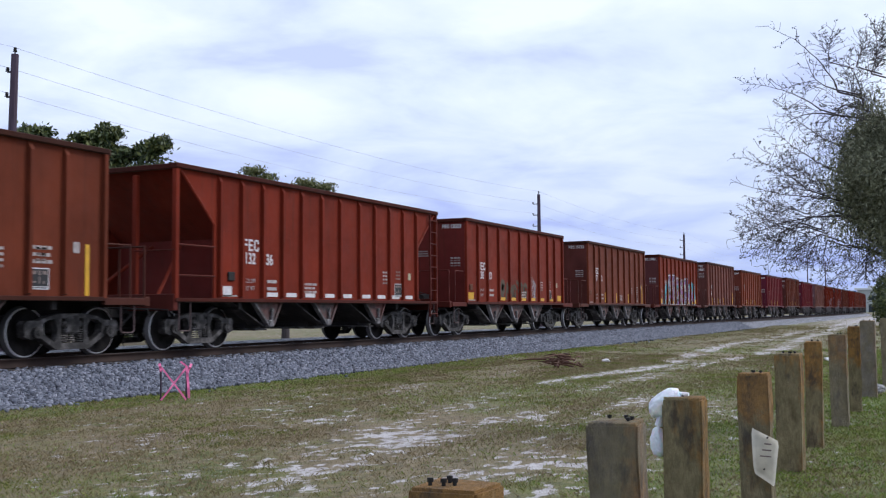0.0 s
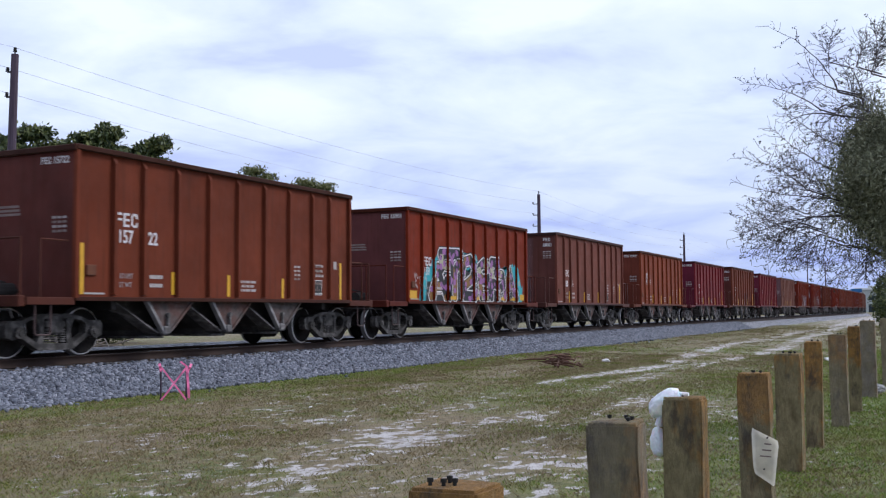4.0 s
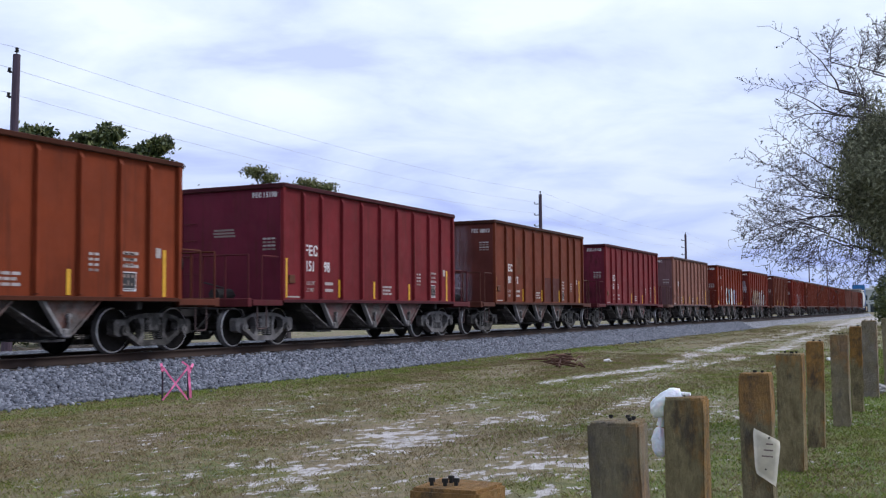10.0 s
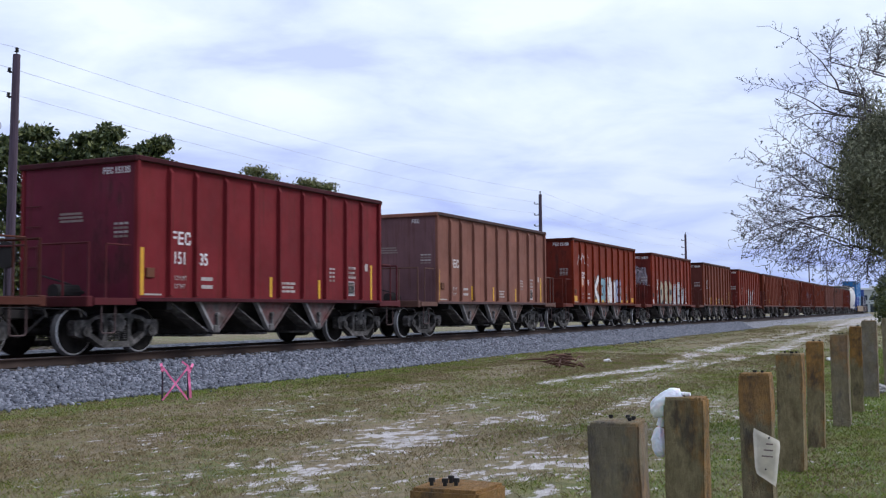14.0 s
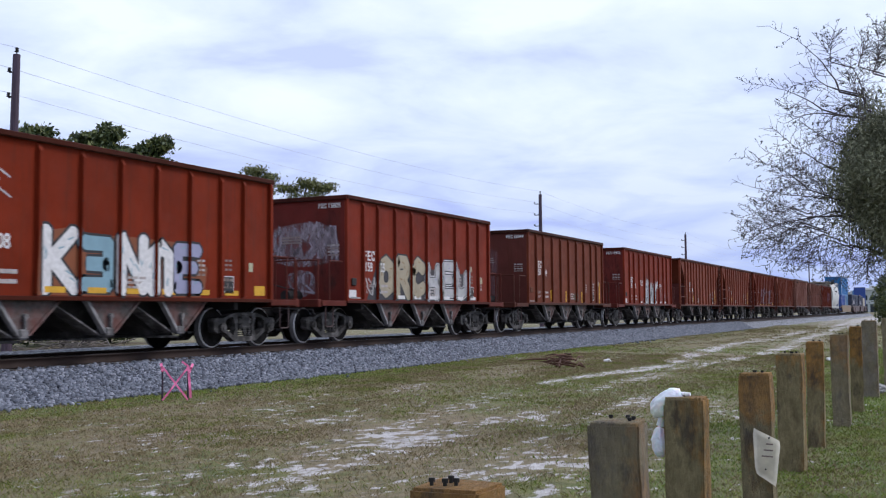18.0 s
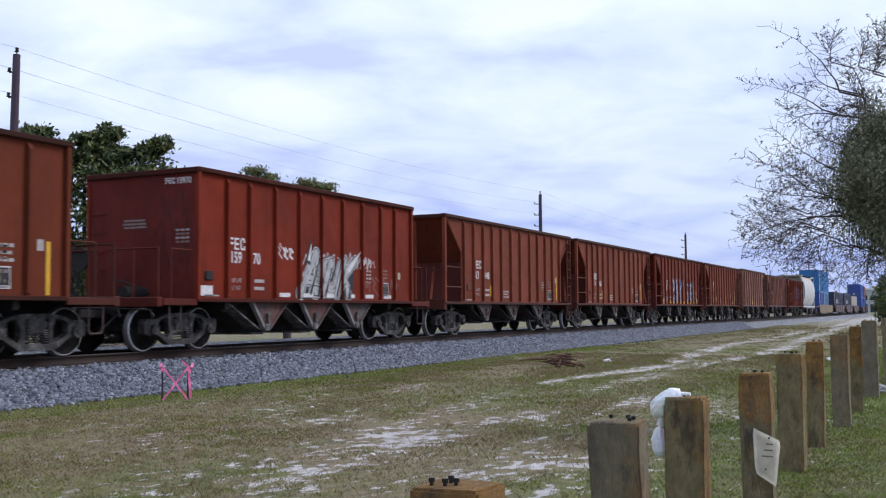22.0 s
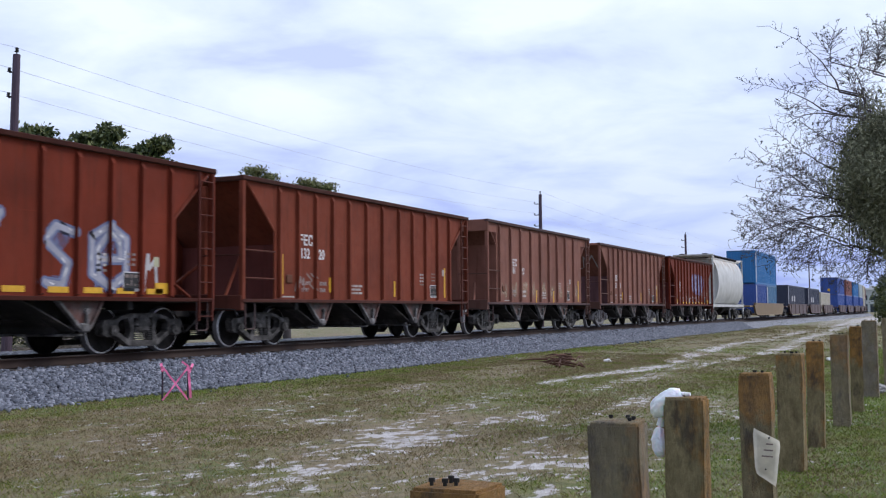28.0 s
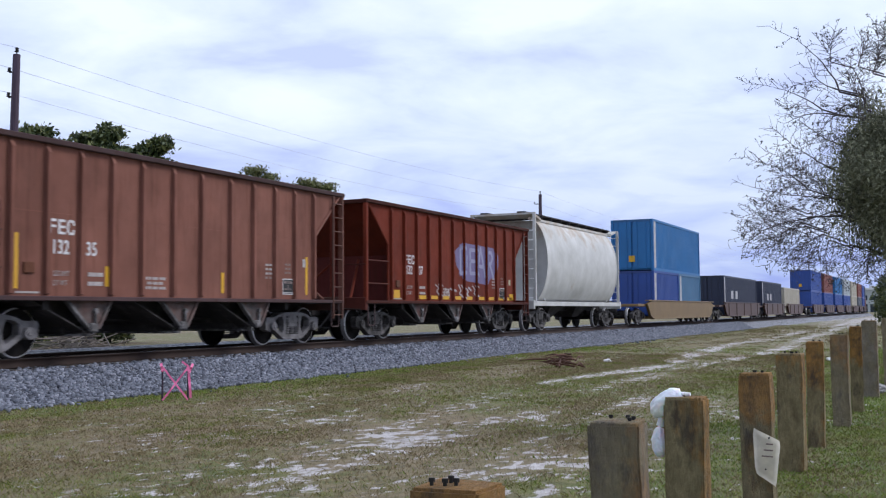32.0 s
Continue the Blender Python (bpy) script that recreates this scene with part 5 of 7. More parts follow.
def container_train():
    build_covered_hopper()
    # middle of the car, its length, its colour, its label, and its containers: middle, length, level, height, colour, label
    rows = [
        (325.6, 20.6, TAN, "tan well car with stacked blue containers",
         [(322.2, 6.06, 0, 2.59, BLUE, "blue short container in a well car"), (328.4, 6.06, 0, 2.59, LIGHTB, "light blue short container in a well car"), (325.3, 12.19, 1, 2.90, TEALC, "bright blue container stacked on two others")]),
        (346.6, 19.0, BROWNW, "rusty brown well car with one dark container", [(347.0, 14.6, 0, 2.9, NAVY, "navy container with a pale mark")]),
        (363.5, 15.8, BROWNW, "rusty brown well car with one dark container", [(363.6, 12.19, 0, 2.9, NAVY, "navy container with a pale mark")]),
        (379.0, 15.8, BROWNW, "rusty brown well car with a cream container", [(378.0, 12.19, 0, 2.59, CREAMC, "cream container standing low in its car")]),
    ]
    x = 401.7
    for top, low, a, b in ((BLUE, BLUE, "blue", "blue"), (REDC, BLUE, "red", "blue"), (TEALC, BLUE, "bright blue", "blue"), (WHITEC, BLUE, "white", "blue"), (CREAMC, CREAMC, "cream", "cream"), (REDC, GREYC, "rust-red", "grey"), (BLUE, BLUE, "blue", "blue"), (GREYC, REDC, "grey", "rust-red")):
        rows.append((x, 15.4, BROWNW, "rusty brown well car with stacked containers",
                     [(x, 12.19, 0, 2.59, low, b + " container in a well car"), (x, 12.19, 1, 2.59, top, a + " container stacked on another")]))
        x += 15.5
    for mid, length, c, label, boxes in rows:
        car = build_well_car(length, c, label)
        TRAIN.append((car, mid))
        base = WELL_FLOOR
        for cm, cl, level, ch, cc, clabel in boxes:
            con = build_container(cl, ch, cc, clabel)
            if mid < 330:
                part("marking", boxed(-cl / 2 + 0.15, -cl / 2 + 0.55, -1.224, -1.205, 0.15, ch - 0.14), M["silver"], con, "pale vertical band")
            elif mid < 372:
                for q in (0.8, 2.6):
                    part("marking", boxed(-cl / 2 + q + 2.0, -cl / 2 + q + 2.9, -1.224, -1.205, 1.2, 1.8), M["silver"], con)
                part("marking", boxed(-cl / 2 + 0.15, -cl / 2 + 0.45, -1.224, -1.205, 0.15, ch - 0.14), M["silver"], con)
            if level:
                part("marking", boxed(-cl / 2 - 0.03, -cl / 2 - 0.025, -0.15, 0.2, 0.5, 0.85), M["yellow"], con, "small yellow square")
            con["lift"] = WELL_FLOOR + level * 2.6
            TRAIN.append((con, cm))
    # pale door posts and marks that show on the first cars
    return rows


container_train()
for t in (*FLATS.values(), SLOPE, BOXY, TRUCK):
    for o in (*t.children_recursive, t):
        bpy.data.objects.remove(o)


# ---------------------------------------------------------------- paint on the cars
def drape(car, polys, ribs, name, mat, lift=0.0, label=""):
    """Flat painted shapes on the near side, laid over the ribs as well as the sheets. polys: outlines in x and z."""
    bm = bmesh.new()
    order = bm.faces.layers.int.new("order")
    for k, pts in enumerate(polys):
        vs = [bm.verts.new((x, 0, z)) for x, z in pts]
        if len(vs) > 2:
            bm.faces.new(vs)[order] = k % 7
    bmesh.ops.triangulate(bm, faces=bm.faces[:])
    cuts = [r + s for r in ribs for s in (-0.05, 0.05)]
    for c in cuts:
        bmesh.ops.bisect_plane(bm, geom=bm.verts[:] + bm.edges[:] + bm.faces[:], plane_co=(c, 0, 0), plane_no=(1, 0, 0))
    es = [e for e in bm.edges if any(abs(e.verts[0].co.x - c) < 1e-4 and abs(e.verts[1].co.x - c) < 1e-4 for c in cuts)]
    bmesh.ops.split_edges(bm, edges=es)
    for f in bm.faces:
        x = f.calc_center_median().x
        on = any(abs(x - r) < 0.05 for r in ribs)
        for v in f.verts:
            v.co.y = -(SIDE if on else SHEET_Y) - 0.003 - lift - 0.00005 * f[order]
    bmesh.ops.recalc_face_normals(bm, faces=bm.faces)
    if bm.faces and sum(f.normal.y for f in bm.faces) > 0:
        bmesh.ops.reverse_faces(bm, faces=bm.faces)
    ob = part(name, bm, mat, car, label)
    if name in ("graffiti_pattern", "graffiti_shading", "graffiti_outline", "graffiti_halo", "graffiti_line", "graffiti_fill", "scrawl"):
        tagged(ob, kind="stuff")
    return ob


def stroke(a, b, w0, w1):
    """A thick tapering bar from a to b as an outline."""
    a, b = Vector(a), Vector(b)
    d = (b - a)
    n = Vector((-d.y, d.x)).normalized()
    e = d.normalized()
    pts = [a + n * w0 / 2 - e * w0 * 0.2, a - n * w0 / 2 - e * w0 * 0.2, b - n * w1 / 2 + e * w1 * 0.2, b + n * w1 / 2 + e * w1 * 0.2]
    return [tuple(p) for p in pts]


def ringpiece(c, r0, r1, a0, a1, squash=1.0, n=9):
    out = []
    for i in range(n):
        a = radians(a0 + (a1 - a0) * i / (n - 1))
        out.append((c[0] + r1 * squash * math.cos(a), c[1] + r1 * math.sin(a)))
    for i in range(n):
        a = radians(a1 + (a0 - a1) * i / (n - 1))
        out.append((c[0] + r0 * squash * math.cos(a), c[1] + r0 * math.sin(a)))
    return out


def glyph(rng, x, z, w, h, t, kinds=(0, 1, 2, 3)):
    """Strokes of one abstract spray-painted shape: bolts, loops and hooks."""
    kind = rng.choice(kinds)
    L, Rr, T, B = x + 0.10 * w, x + 0.90 * w, z + h * rng.uniform(0.88, 1.06), z + h * rng.uniform(-0.02, 0.08)
    mid, cx = (T + B) / 2 + rng.uniform(-0.1, 0.1) * h, (L + Rr) / 2
    j = lambda: rng.uniform(-0.1, 0.1) * w
    if kind == 0:
        p = [(L + j(), T), (cx + j(), mid + 0.1 * h), (L + 0.2 * w + j(), mid - 0.1 * h), (Rr + j(), B)]
        out = list(zip(p, p[1:])) + [((cx, T), (Rr, mid + 0.2 * h))]
    elif kind == 1:
        out = [("arc", (cx, mid + 0.15 * h), h * 0.34, w * 0.40 / (h * 0.34), -50, 250), ((cx + 0.1 * w, mid - 0.1 * h), (L, B)), ((L, B), (Rr, B + 0.12 * h))]
    elif kind == 2:
        out = [("arc", (cx, mid), h * 0.48, w * 0.36 / (h * 0.48), 20, 300), ("arc", (cx + 0.05 * w, mid - 0.1 * h), h * 0.22, w * 0.2 / (h * 0.22), 180, 420)]
    else:
        p = [(L, B), (L + 0.25 * w + j(), T), (cx + j(), mid), (Rr - 0.1 * w + j(), T - 0.1 * h), (Rr, B + 0.1 * h)]
        out = list(zip(p, p[1:]))
    return out


def outlines(strokes, t, grow):
    polys = []
    for s in strokes:
        if s[0] == "arc":
            _, c, r, sq, a0, a1 = s
            polys.append(ringpiece(c, max(0.02, r - t - grow), r + grow, a0 - grow * 60, a1 + grow * 60, sq))
        else:
            polys.append(stroke(s[0], s[1], t + 2 * grow, t * 0.85 + 2 * grow))
    return polys


def disc(p, r, n=9):
    return [(p[0] + r * math.cos(2 * math.pi * i / n), p[1] + r * math.sin(2 * math.pi * i / n)) for i in range(n)]


def graffiti(car, ribs, x0, x1, z0, z1, n, fills, edge, seed, thick=0.24, cloud=None, rim=0.05, dots=None, label="spray-painted graffiti", base=None, halo=None, shapes=True):
    """A painted piece: a ground colour, a dark base, then shapes with outline, halo, fill and dots."""
    rng = random.Random(seed)
    w = (x1 - x0) / n
    if cloud:
        top = []
        for i in range(n * 3 + 1):
            u = i / (n * 3)
            x = x0 - 0.35 + (x1 - x0 + 0.7) * u
            zt = z1 + rng.uniform(-0.30, 0.15) - 2.2 * max(0, abs(u * 2 - 1) - 0.72)
            top += [(x, zt), (x + 0.09, zt - 0.14), (x + 0.2, zt - 0.02)]
        drape(car, [[(x0 - 0.55, z0)] + top + [(x1 + 0.5, z0)]], ribs, "graffiti_ground", M[cloud], 0.0, label)
    if base:
        pts = [(x0 - 0.1, z0)]
        for i in range(n * 2 + 1):
            u = i / (n * 2)
            pts.append((x0 + (x1 - x0) * u, z0 + (z1 - z0) * rng.uniform(0.55, 0.85) * (1 - 0.5 * abs(u * 2 - 1) ** 3)))
        drape(car, [pts + [(x1 + 0.1, z0)]], ribs, "graffiti_base", M[base], 0.0004, label)
    if not shapes:
        return
    polys_e, polys_h, polys_f, polys_d, polys_s = [], [], {f: [] for f in fills}, [], []
    for i in range(n):
        g = glyph(rng, x0 + (i - 0.08) * w, z0 + rng.uniform(0, 0.06), w * 1.2, (z1 - z0) * rng.uniform(0.80, 1.0), thick)
        polys_e += outlines(g, thick, rim * (1.9 if halo else 1.0))
        if halo:
            polys_h += outlines(g, thick, rim)
        f = fills[(i + rng.randrange(2)) % len(fills)]
        for s in outlines(g, thick, rim * 0.25 if halo else 0.0):
            polys_f[f if rng.random() < 0.6 else rng.choice(fills)].append(s)
        for s in g:
            if s[0] != "arc":
                a, b = Vector(s[0]), Vector(s[1])
                for k in range(7):
                    p = a.lerp(b, rng.uniform(0.02, 0.98)) + Vector((rng.uniform(-0.32, 0.32), rng.uniform(-0.32, 0.32))) * thick
                    (polys_d if k < 5 else polys_s).append(disc(p, rng.uniform(0.035, 0.08)) if k < 5 else stroke(p, p + Vector((rng.uniform(-0.05, 0.05), rng.uniform(-0.2, -0.08))), 0.06, 0.02))
    drape(car, polys_e, ribs, "graffiti_outline", M[edge], 0.0008, label)
    if halo:
        drape(car, polys_h, ribs, "graffiti_halo", M[halo], 0.0012)
    for k, f in enumerate(fills):
        if polys_f[f]:
            drape(car, polys_f[f], ribs, "graffiti_fill", M[f], 0.0018 + 0.0004 * k)
    if dots:
        drape(car, polys_d, ribs, "graffiti_pattern", M[dots], 0.0044)
        drape(car, polys_s, ribs, "graffiti_streak", M[edge], 0.0048)


# chunky block letters: bars from point to point in a box one wide and one high
BARS = {
    "F": ((0.0, 0.96), (1.0, 1.0), None, (0.06, 0.62), (0.06, 0.96), None, (0.62, 0.95), (0.58, 0.5), (0.50, 0.0), None, (0.2, 0.72), (0.6, 0.66), None, (0.34, 0.34), (0.75, 0.38), None, (0.3, 0.34), (0.36, 0.0)),
    "2": ((0.08, 0.62), (0.16, 0.92), (0.58, 1.0), (0.86, 0.78), (0.70, 0.48), (0.22, 0.30), (0.14, 0.02), (0.92, 0.0), (0.96, 0.22)),
    "8": ((0.5, 1.0), (0.12, 0.86), (0.18, 0.58), (0.5, 0.5), (0.82, 0.58), (0.88, 0.86), (0.5, 1.0), None, (0.2, 0.5), (0.30, 0.0), None, (0.5, 0.5), (0.9, 0.40), (0.86, 0.0), None, (0.3, 0.02), (0.86, 0.02)),
    "5": ((0.10, 0.0), (0.14, 0.5), (0.10, 1.0), (0.46, 1.0), (0.40, 0.70), (0.86, 0.66), (0.94, 0.36), (0.66, 0.24), (0.58, 0.0), None, (0.12, 0.42), (0.5, 0.34)),
    "K": ((0.18, 0.0), (0.18, 1.0), None, (0.22, 0.42), (0.86, 1.0), None, (0.34, 0.52), (0.90, 0.0)),
    "3": ((0.12, 0.92), (0.82, 0.92), (0.82, 0.08), (0.10, 0.08), None, (0.80, 0.50), (0.28, 0.50)),
    "N": ((0.15, 0.0), (0.15, 1.0), (0.84, 0.02), (0.84, 1.0)),
    "n": ((0.18, 0.0), (0.18, 0.74), (0.50, 0.93), (0.82, 0.74), (0.82, 0.0)),
    "E": ((0.90, 0.92), (0.20, 0.92), (0.20, 0.08), (0.92, 0.08), None, (0.20, 0.52), (0.76, 0.52)),
    "O": ((0.17, 0.24), (0.17, 0.76), (0.50, 0.93), (0.83, 0.76), (0.83, 0.24), (0.50, 0.07), (0.17, 0.24)),
    "D": ((0.18, 0.06), (0.18, 0.94), (0.62, 0.92), (0.84, 0.65), (0.84, 0.32), (0.60, 0.08), (0.18, 0.06)),
    "R": ((0.17, 0.0), (0.17, 0.92), (0.66, 0.92), (0.82, 0.72), (0.62, 0.50), (0.24, 0.48), None, (0.50, 0.46), (0.88, 0.0)),
    "C": ((0.86, 0.80), (0.55, 0.94), (0.19, 0.72), (0.17, 0.28), (0.52, 0.06), (0.88, 0.20)),
    "H": ((0.18, 0.0), (0.18, 1.0), None, (0.80, 0.0), (0.86, 1.0), None, (0.20, 0.48), (0.80, 0.52)),
    "S": ((0.90, 0.86), (0.45, 0.94), (0.16, 0.72), (0.78, 0.40), (0.62, 0.08), (0.10, 0.12)),
    "Z": ((0.10, 0.86), (0.60, 0.95), (0.84, 0.72), (0.30, 0.30), (0.16, 0.08), (0.92, 0.12)),
    "U": ((0.17, 0.96), (0.17, 0.26), (0.46, 0.07), (0.80, 0.24), (0.84, 0.86)),
    "A": ((0.06, 0.0), (0.46, 0.98), (0.94, 0.0), None, (0.26, 0.34), (0.74, 0.34)),
    "Y": ((0.10, 0.95), (0.46, 0.50), (0.40, 0.04), None, (0.90, 0.92), (0.46, 0.50)),
    "B": ((0.18, 0.06), (0.18, 0.94), (0.68, 0.90), (0.72, 0.58), (0.20, 0.52), (0.84, 0.40), (0.72, 0.08), (0.18, 0.06)),
    "e": ((0.20, 0.52), (0.82, 0.54), (0.78, 0.84), (0.46, 0.95), (0.16, 0.70), (0.20, 0.24), (0.54, 0.06), (0.88, 0.22)),
}


def letter_bars(ch, x0, x1, z0, z1, lean=0.0):
    """The bars of one block letter in its box, as pairs of points."""
    at = lambda p: (x0 + (x1 - x0) * p[0] + lean * (z1 - z0) * p[1], z0 + (z1 - z0) * p[1])
    pts = BARS[ch]
    return [(at(a), at(b)) for a, b in zip(pts, pts[1:]) if a and b]


def letter_piece(car, ribs, rows, z0, thick, edge, rim=0.05, halo=None, label="spray-painted block letters", shade=None, dots=None, lean=0.0, line=0.5):
    """A row of chunky sprayed letters. rows: letter, its ends along the side, its top, its fill."""
    rng = random.Random(len(rows) * 7 + int(z0 * 100) + len(car.name))
    for i, (ch, xa, xb, zt, fill) in enumerate(rows):
        bars = letter_bars(ch, xa, xb, z0 + thick * 0.5 + (rim if halo else 0.0), zt, lean)
        e = 0.0012 * i
        grow = lambda g: [stroke(a, b, thick + 2 * g, thick * 0.94 + 2 * g) for a, b in bars] + [disc(p, thick * 0.49 + g, 10) for b in bars for p in b]
        if halo:
            drape(car, grow(rim * 1.75), ribs, "graffiti_outline", M[edge if line < 0.7 else halo], 0.0006 + e, label)
            drape(car, grow(rim * 1.2), ribs, "graffiti_halo", M[halo], 0.0012 + e)
            drape(car, grow(rim * line), ribs, "graffiti_line", M[edge], 0.0018 + e)
        else:
            drape(car, grow(rim), ribs, "graffiti_outline", M[edge], 0.0006 + e, label)
        fills = fill if isinstance(fill, tuple) else (fill,)
        drape(car, grow(0.0), ribs, "graffiti_fill", M[fills[0]], 0.0024 + e)
        for k in range(1, len(fills)):
            polys = [stroke(Vector(a).lerp(Vector(b), 0.12), Vector(a).lerp(Vector(b), 0.88), thick * 0.98, thick * 0.9) for a, b in bars[k::len(fills)]]
            if polys:
                drape(car, polys, ribs, "graffiti_fill", M[fills[k]], 0.0027 + 0.0001 * k + e)
        marks_in = []
        for a, b in bars:
            a, b = Vector(a), Vector(b)
            d = b - a
            n = Vector((-d.y, d.x)).normalized() * thick
            for _ in range(max(1, int(d.length / 0.35))) if shade else ():
                q = a + d * rng.uniform(0.1, 0.9) + n * rng.uniform(-0.3, 0.3)
                marks_in.append(stroke(q, q + n * rng.uniform(-0.25, 0.25) + d.normalized() * rng.uniform(0.05, 0.18), 0.035, 0.015))
            if dots:
                polys = [disc(a + d * rng.uniform(0, 1) + n * rng.uniform(-0.34, 0.34), rng.uniform(0.06, 0.115)) for _ in range(int(1 + d.length * 4.5))]
                drape(car, polys, ribs, "graffiti_pattern", M[dots], 0.0031 + e)
        if marks_in:
            drape(car, marks_in, ribs, "graffiti_shading", M[shade], 0.0034 + e)


def scrawl(car, ribs, x0, x1, z0, z1, n, mat, seed, t=0.035):
    """Thin loose spray lines."""
    rng = random.Random(seed)
    polys = []
    w = (x1 - x0) / n
    for i in range(n):
        for s in (glyph(rng, x0 + i * w, z0, w, (z1 - z0) * rng.uniform(0.6, 1.0), t, (0, 3, 3)),):
            polys += outlines(s, t * rng.uniform(0.7, 1.4), 0.0)
    drape(car, polys, ribs, "scrawl", M[mat], 0.0006)


def patch(car, ribs, x0, x1, z0, z1, c):
    ob = drape(car, [[(x0, z0), (x1, z0), (x1, z1), (x0, z1)]], ribs, "repainted_patch", M["paint"], -0.0015)
    ob.color = (*c, 1)


def fade_patch(car, ribs, x0, x1, z0, z1, mat, seed):
    """A rubbed, thin smear of spray on the near side."""
    rng = random.Random(seed)
    pts = []
    for i in range(14):
        u = 2 * math.pi * i / 14
        pts.append(((x0 + x1) / 2 + (x1 - x0) / 2 * math.cos(u) * rng.uniform(0.8, 1.1), (z0 + z1) / 2 + (z1 - z0) / 2 * math.sin(u) * rng.uniform(0.8, 1.1)))
    drape(car, [pts], ribs, "smear", M[mat], 0.0006)


def end_patch(car, y0, y1, z0, z1, mat, seed, soft=0.6):
    """Blurred spray cloud on an end sheet, as a ragged flat shape."""
    rng = random.Random(seed)
    bm = bmesh.new()
    pts = []
    for i in range(18):
        a = 2 * math.pi * i / 18
        pts.append(((y0 + y1) / 2 + (y1 - y0) / 2 * math.copysign(abs(math.cos(a)) ** min(1.0, soft * 1.6), math.cos(a)) * rng.uniform(0.85, 1.05), (z0 + z1) / 2 + (z1 - z0) / 2 * math.copysign(abs(math.sin(a)) ** soft, math.sin(a)) * rng.uniform(0.85, 1.05)))
    out = 0.0015 + 0.0006 * (seed % 7)
    bm.faces.new([bm.verts.new((-car["half"] - out, y, z)) for y, z in pts])
    part("spray_cloud", bm, mat, car)


def end_strokes(car, y0, y1, z0, z1, n, mats, seed, thick, slope=False):
    """Loose spray shapes on an end sheet that faces back along the track."""
    rng = random.Random(seed)
    w = (y1 - y0) / n
    for k, mat in enumerate(mats):
        bm = bmesh.new()
        grow = 0.05 if k == 0 and len(mats) > 1 else 0.0
        r2 = random.Random(seed)
        for i in range(n):
            for pts in outlines(glyph(r2, y0 + i * w, z0, w * 1.1, z1 - z0, thick), thick, grow):
                bm.faces.new([bm.verts.new(((-6.05 + (3.86 - z) * 1.066 - 0.02 if slope else -car["half"] - 0.004) - 0.001 * k, y, z)) for y, z in pts])
        bmesh.ops.triangulate(bm, faces=bm.faces[:])
        part("end_graffiti", bm, M[mat], car)


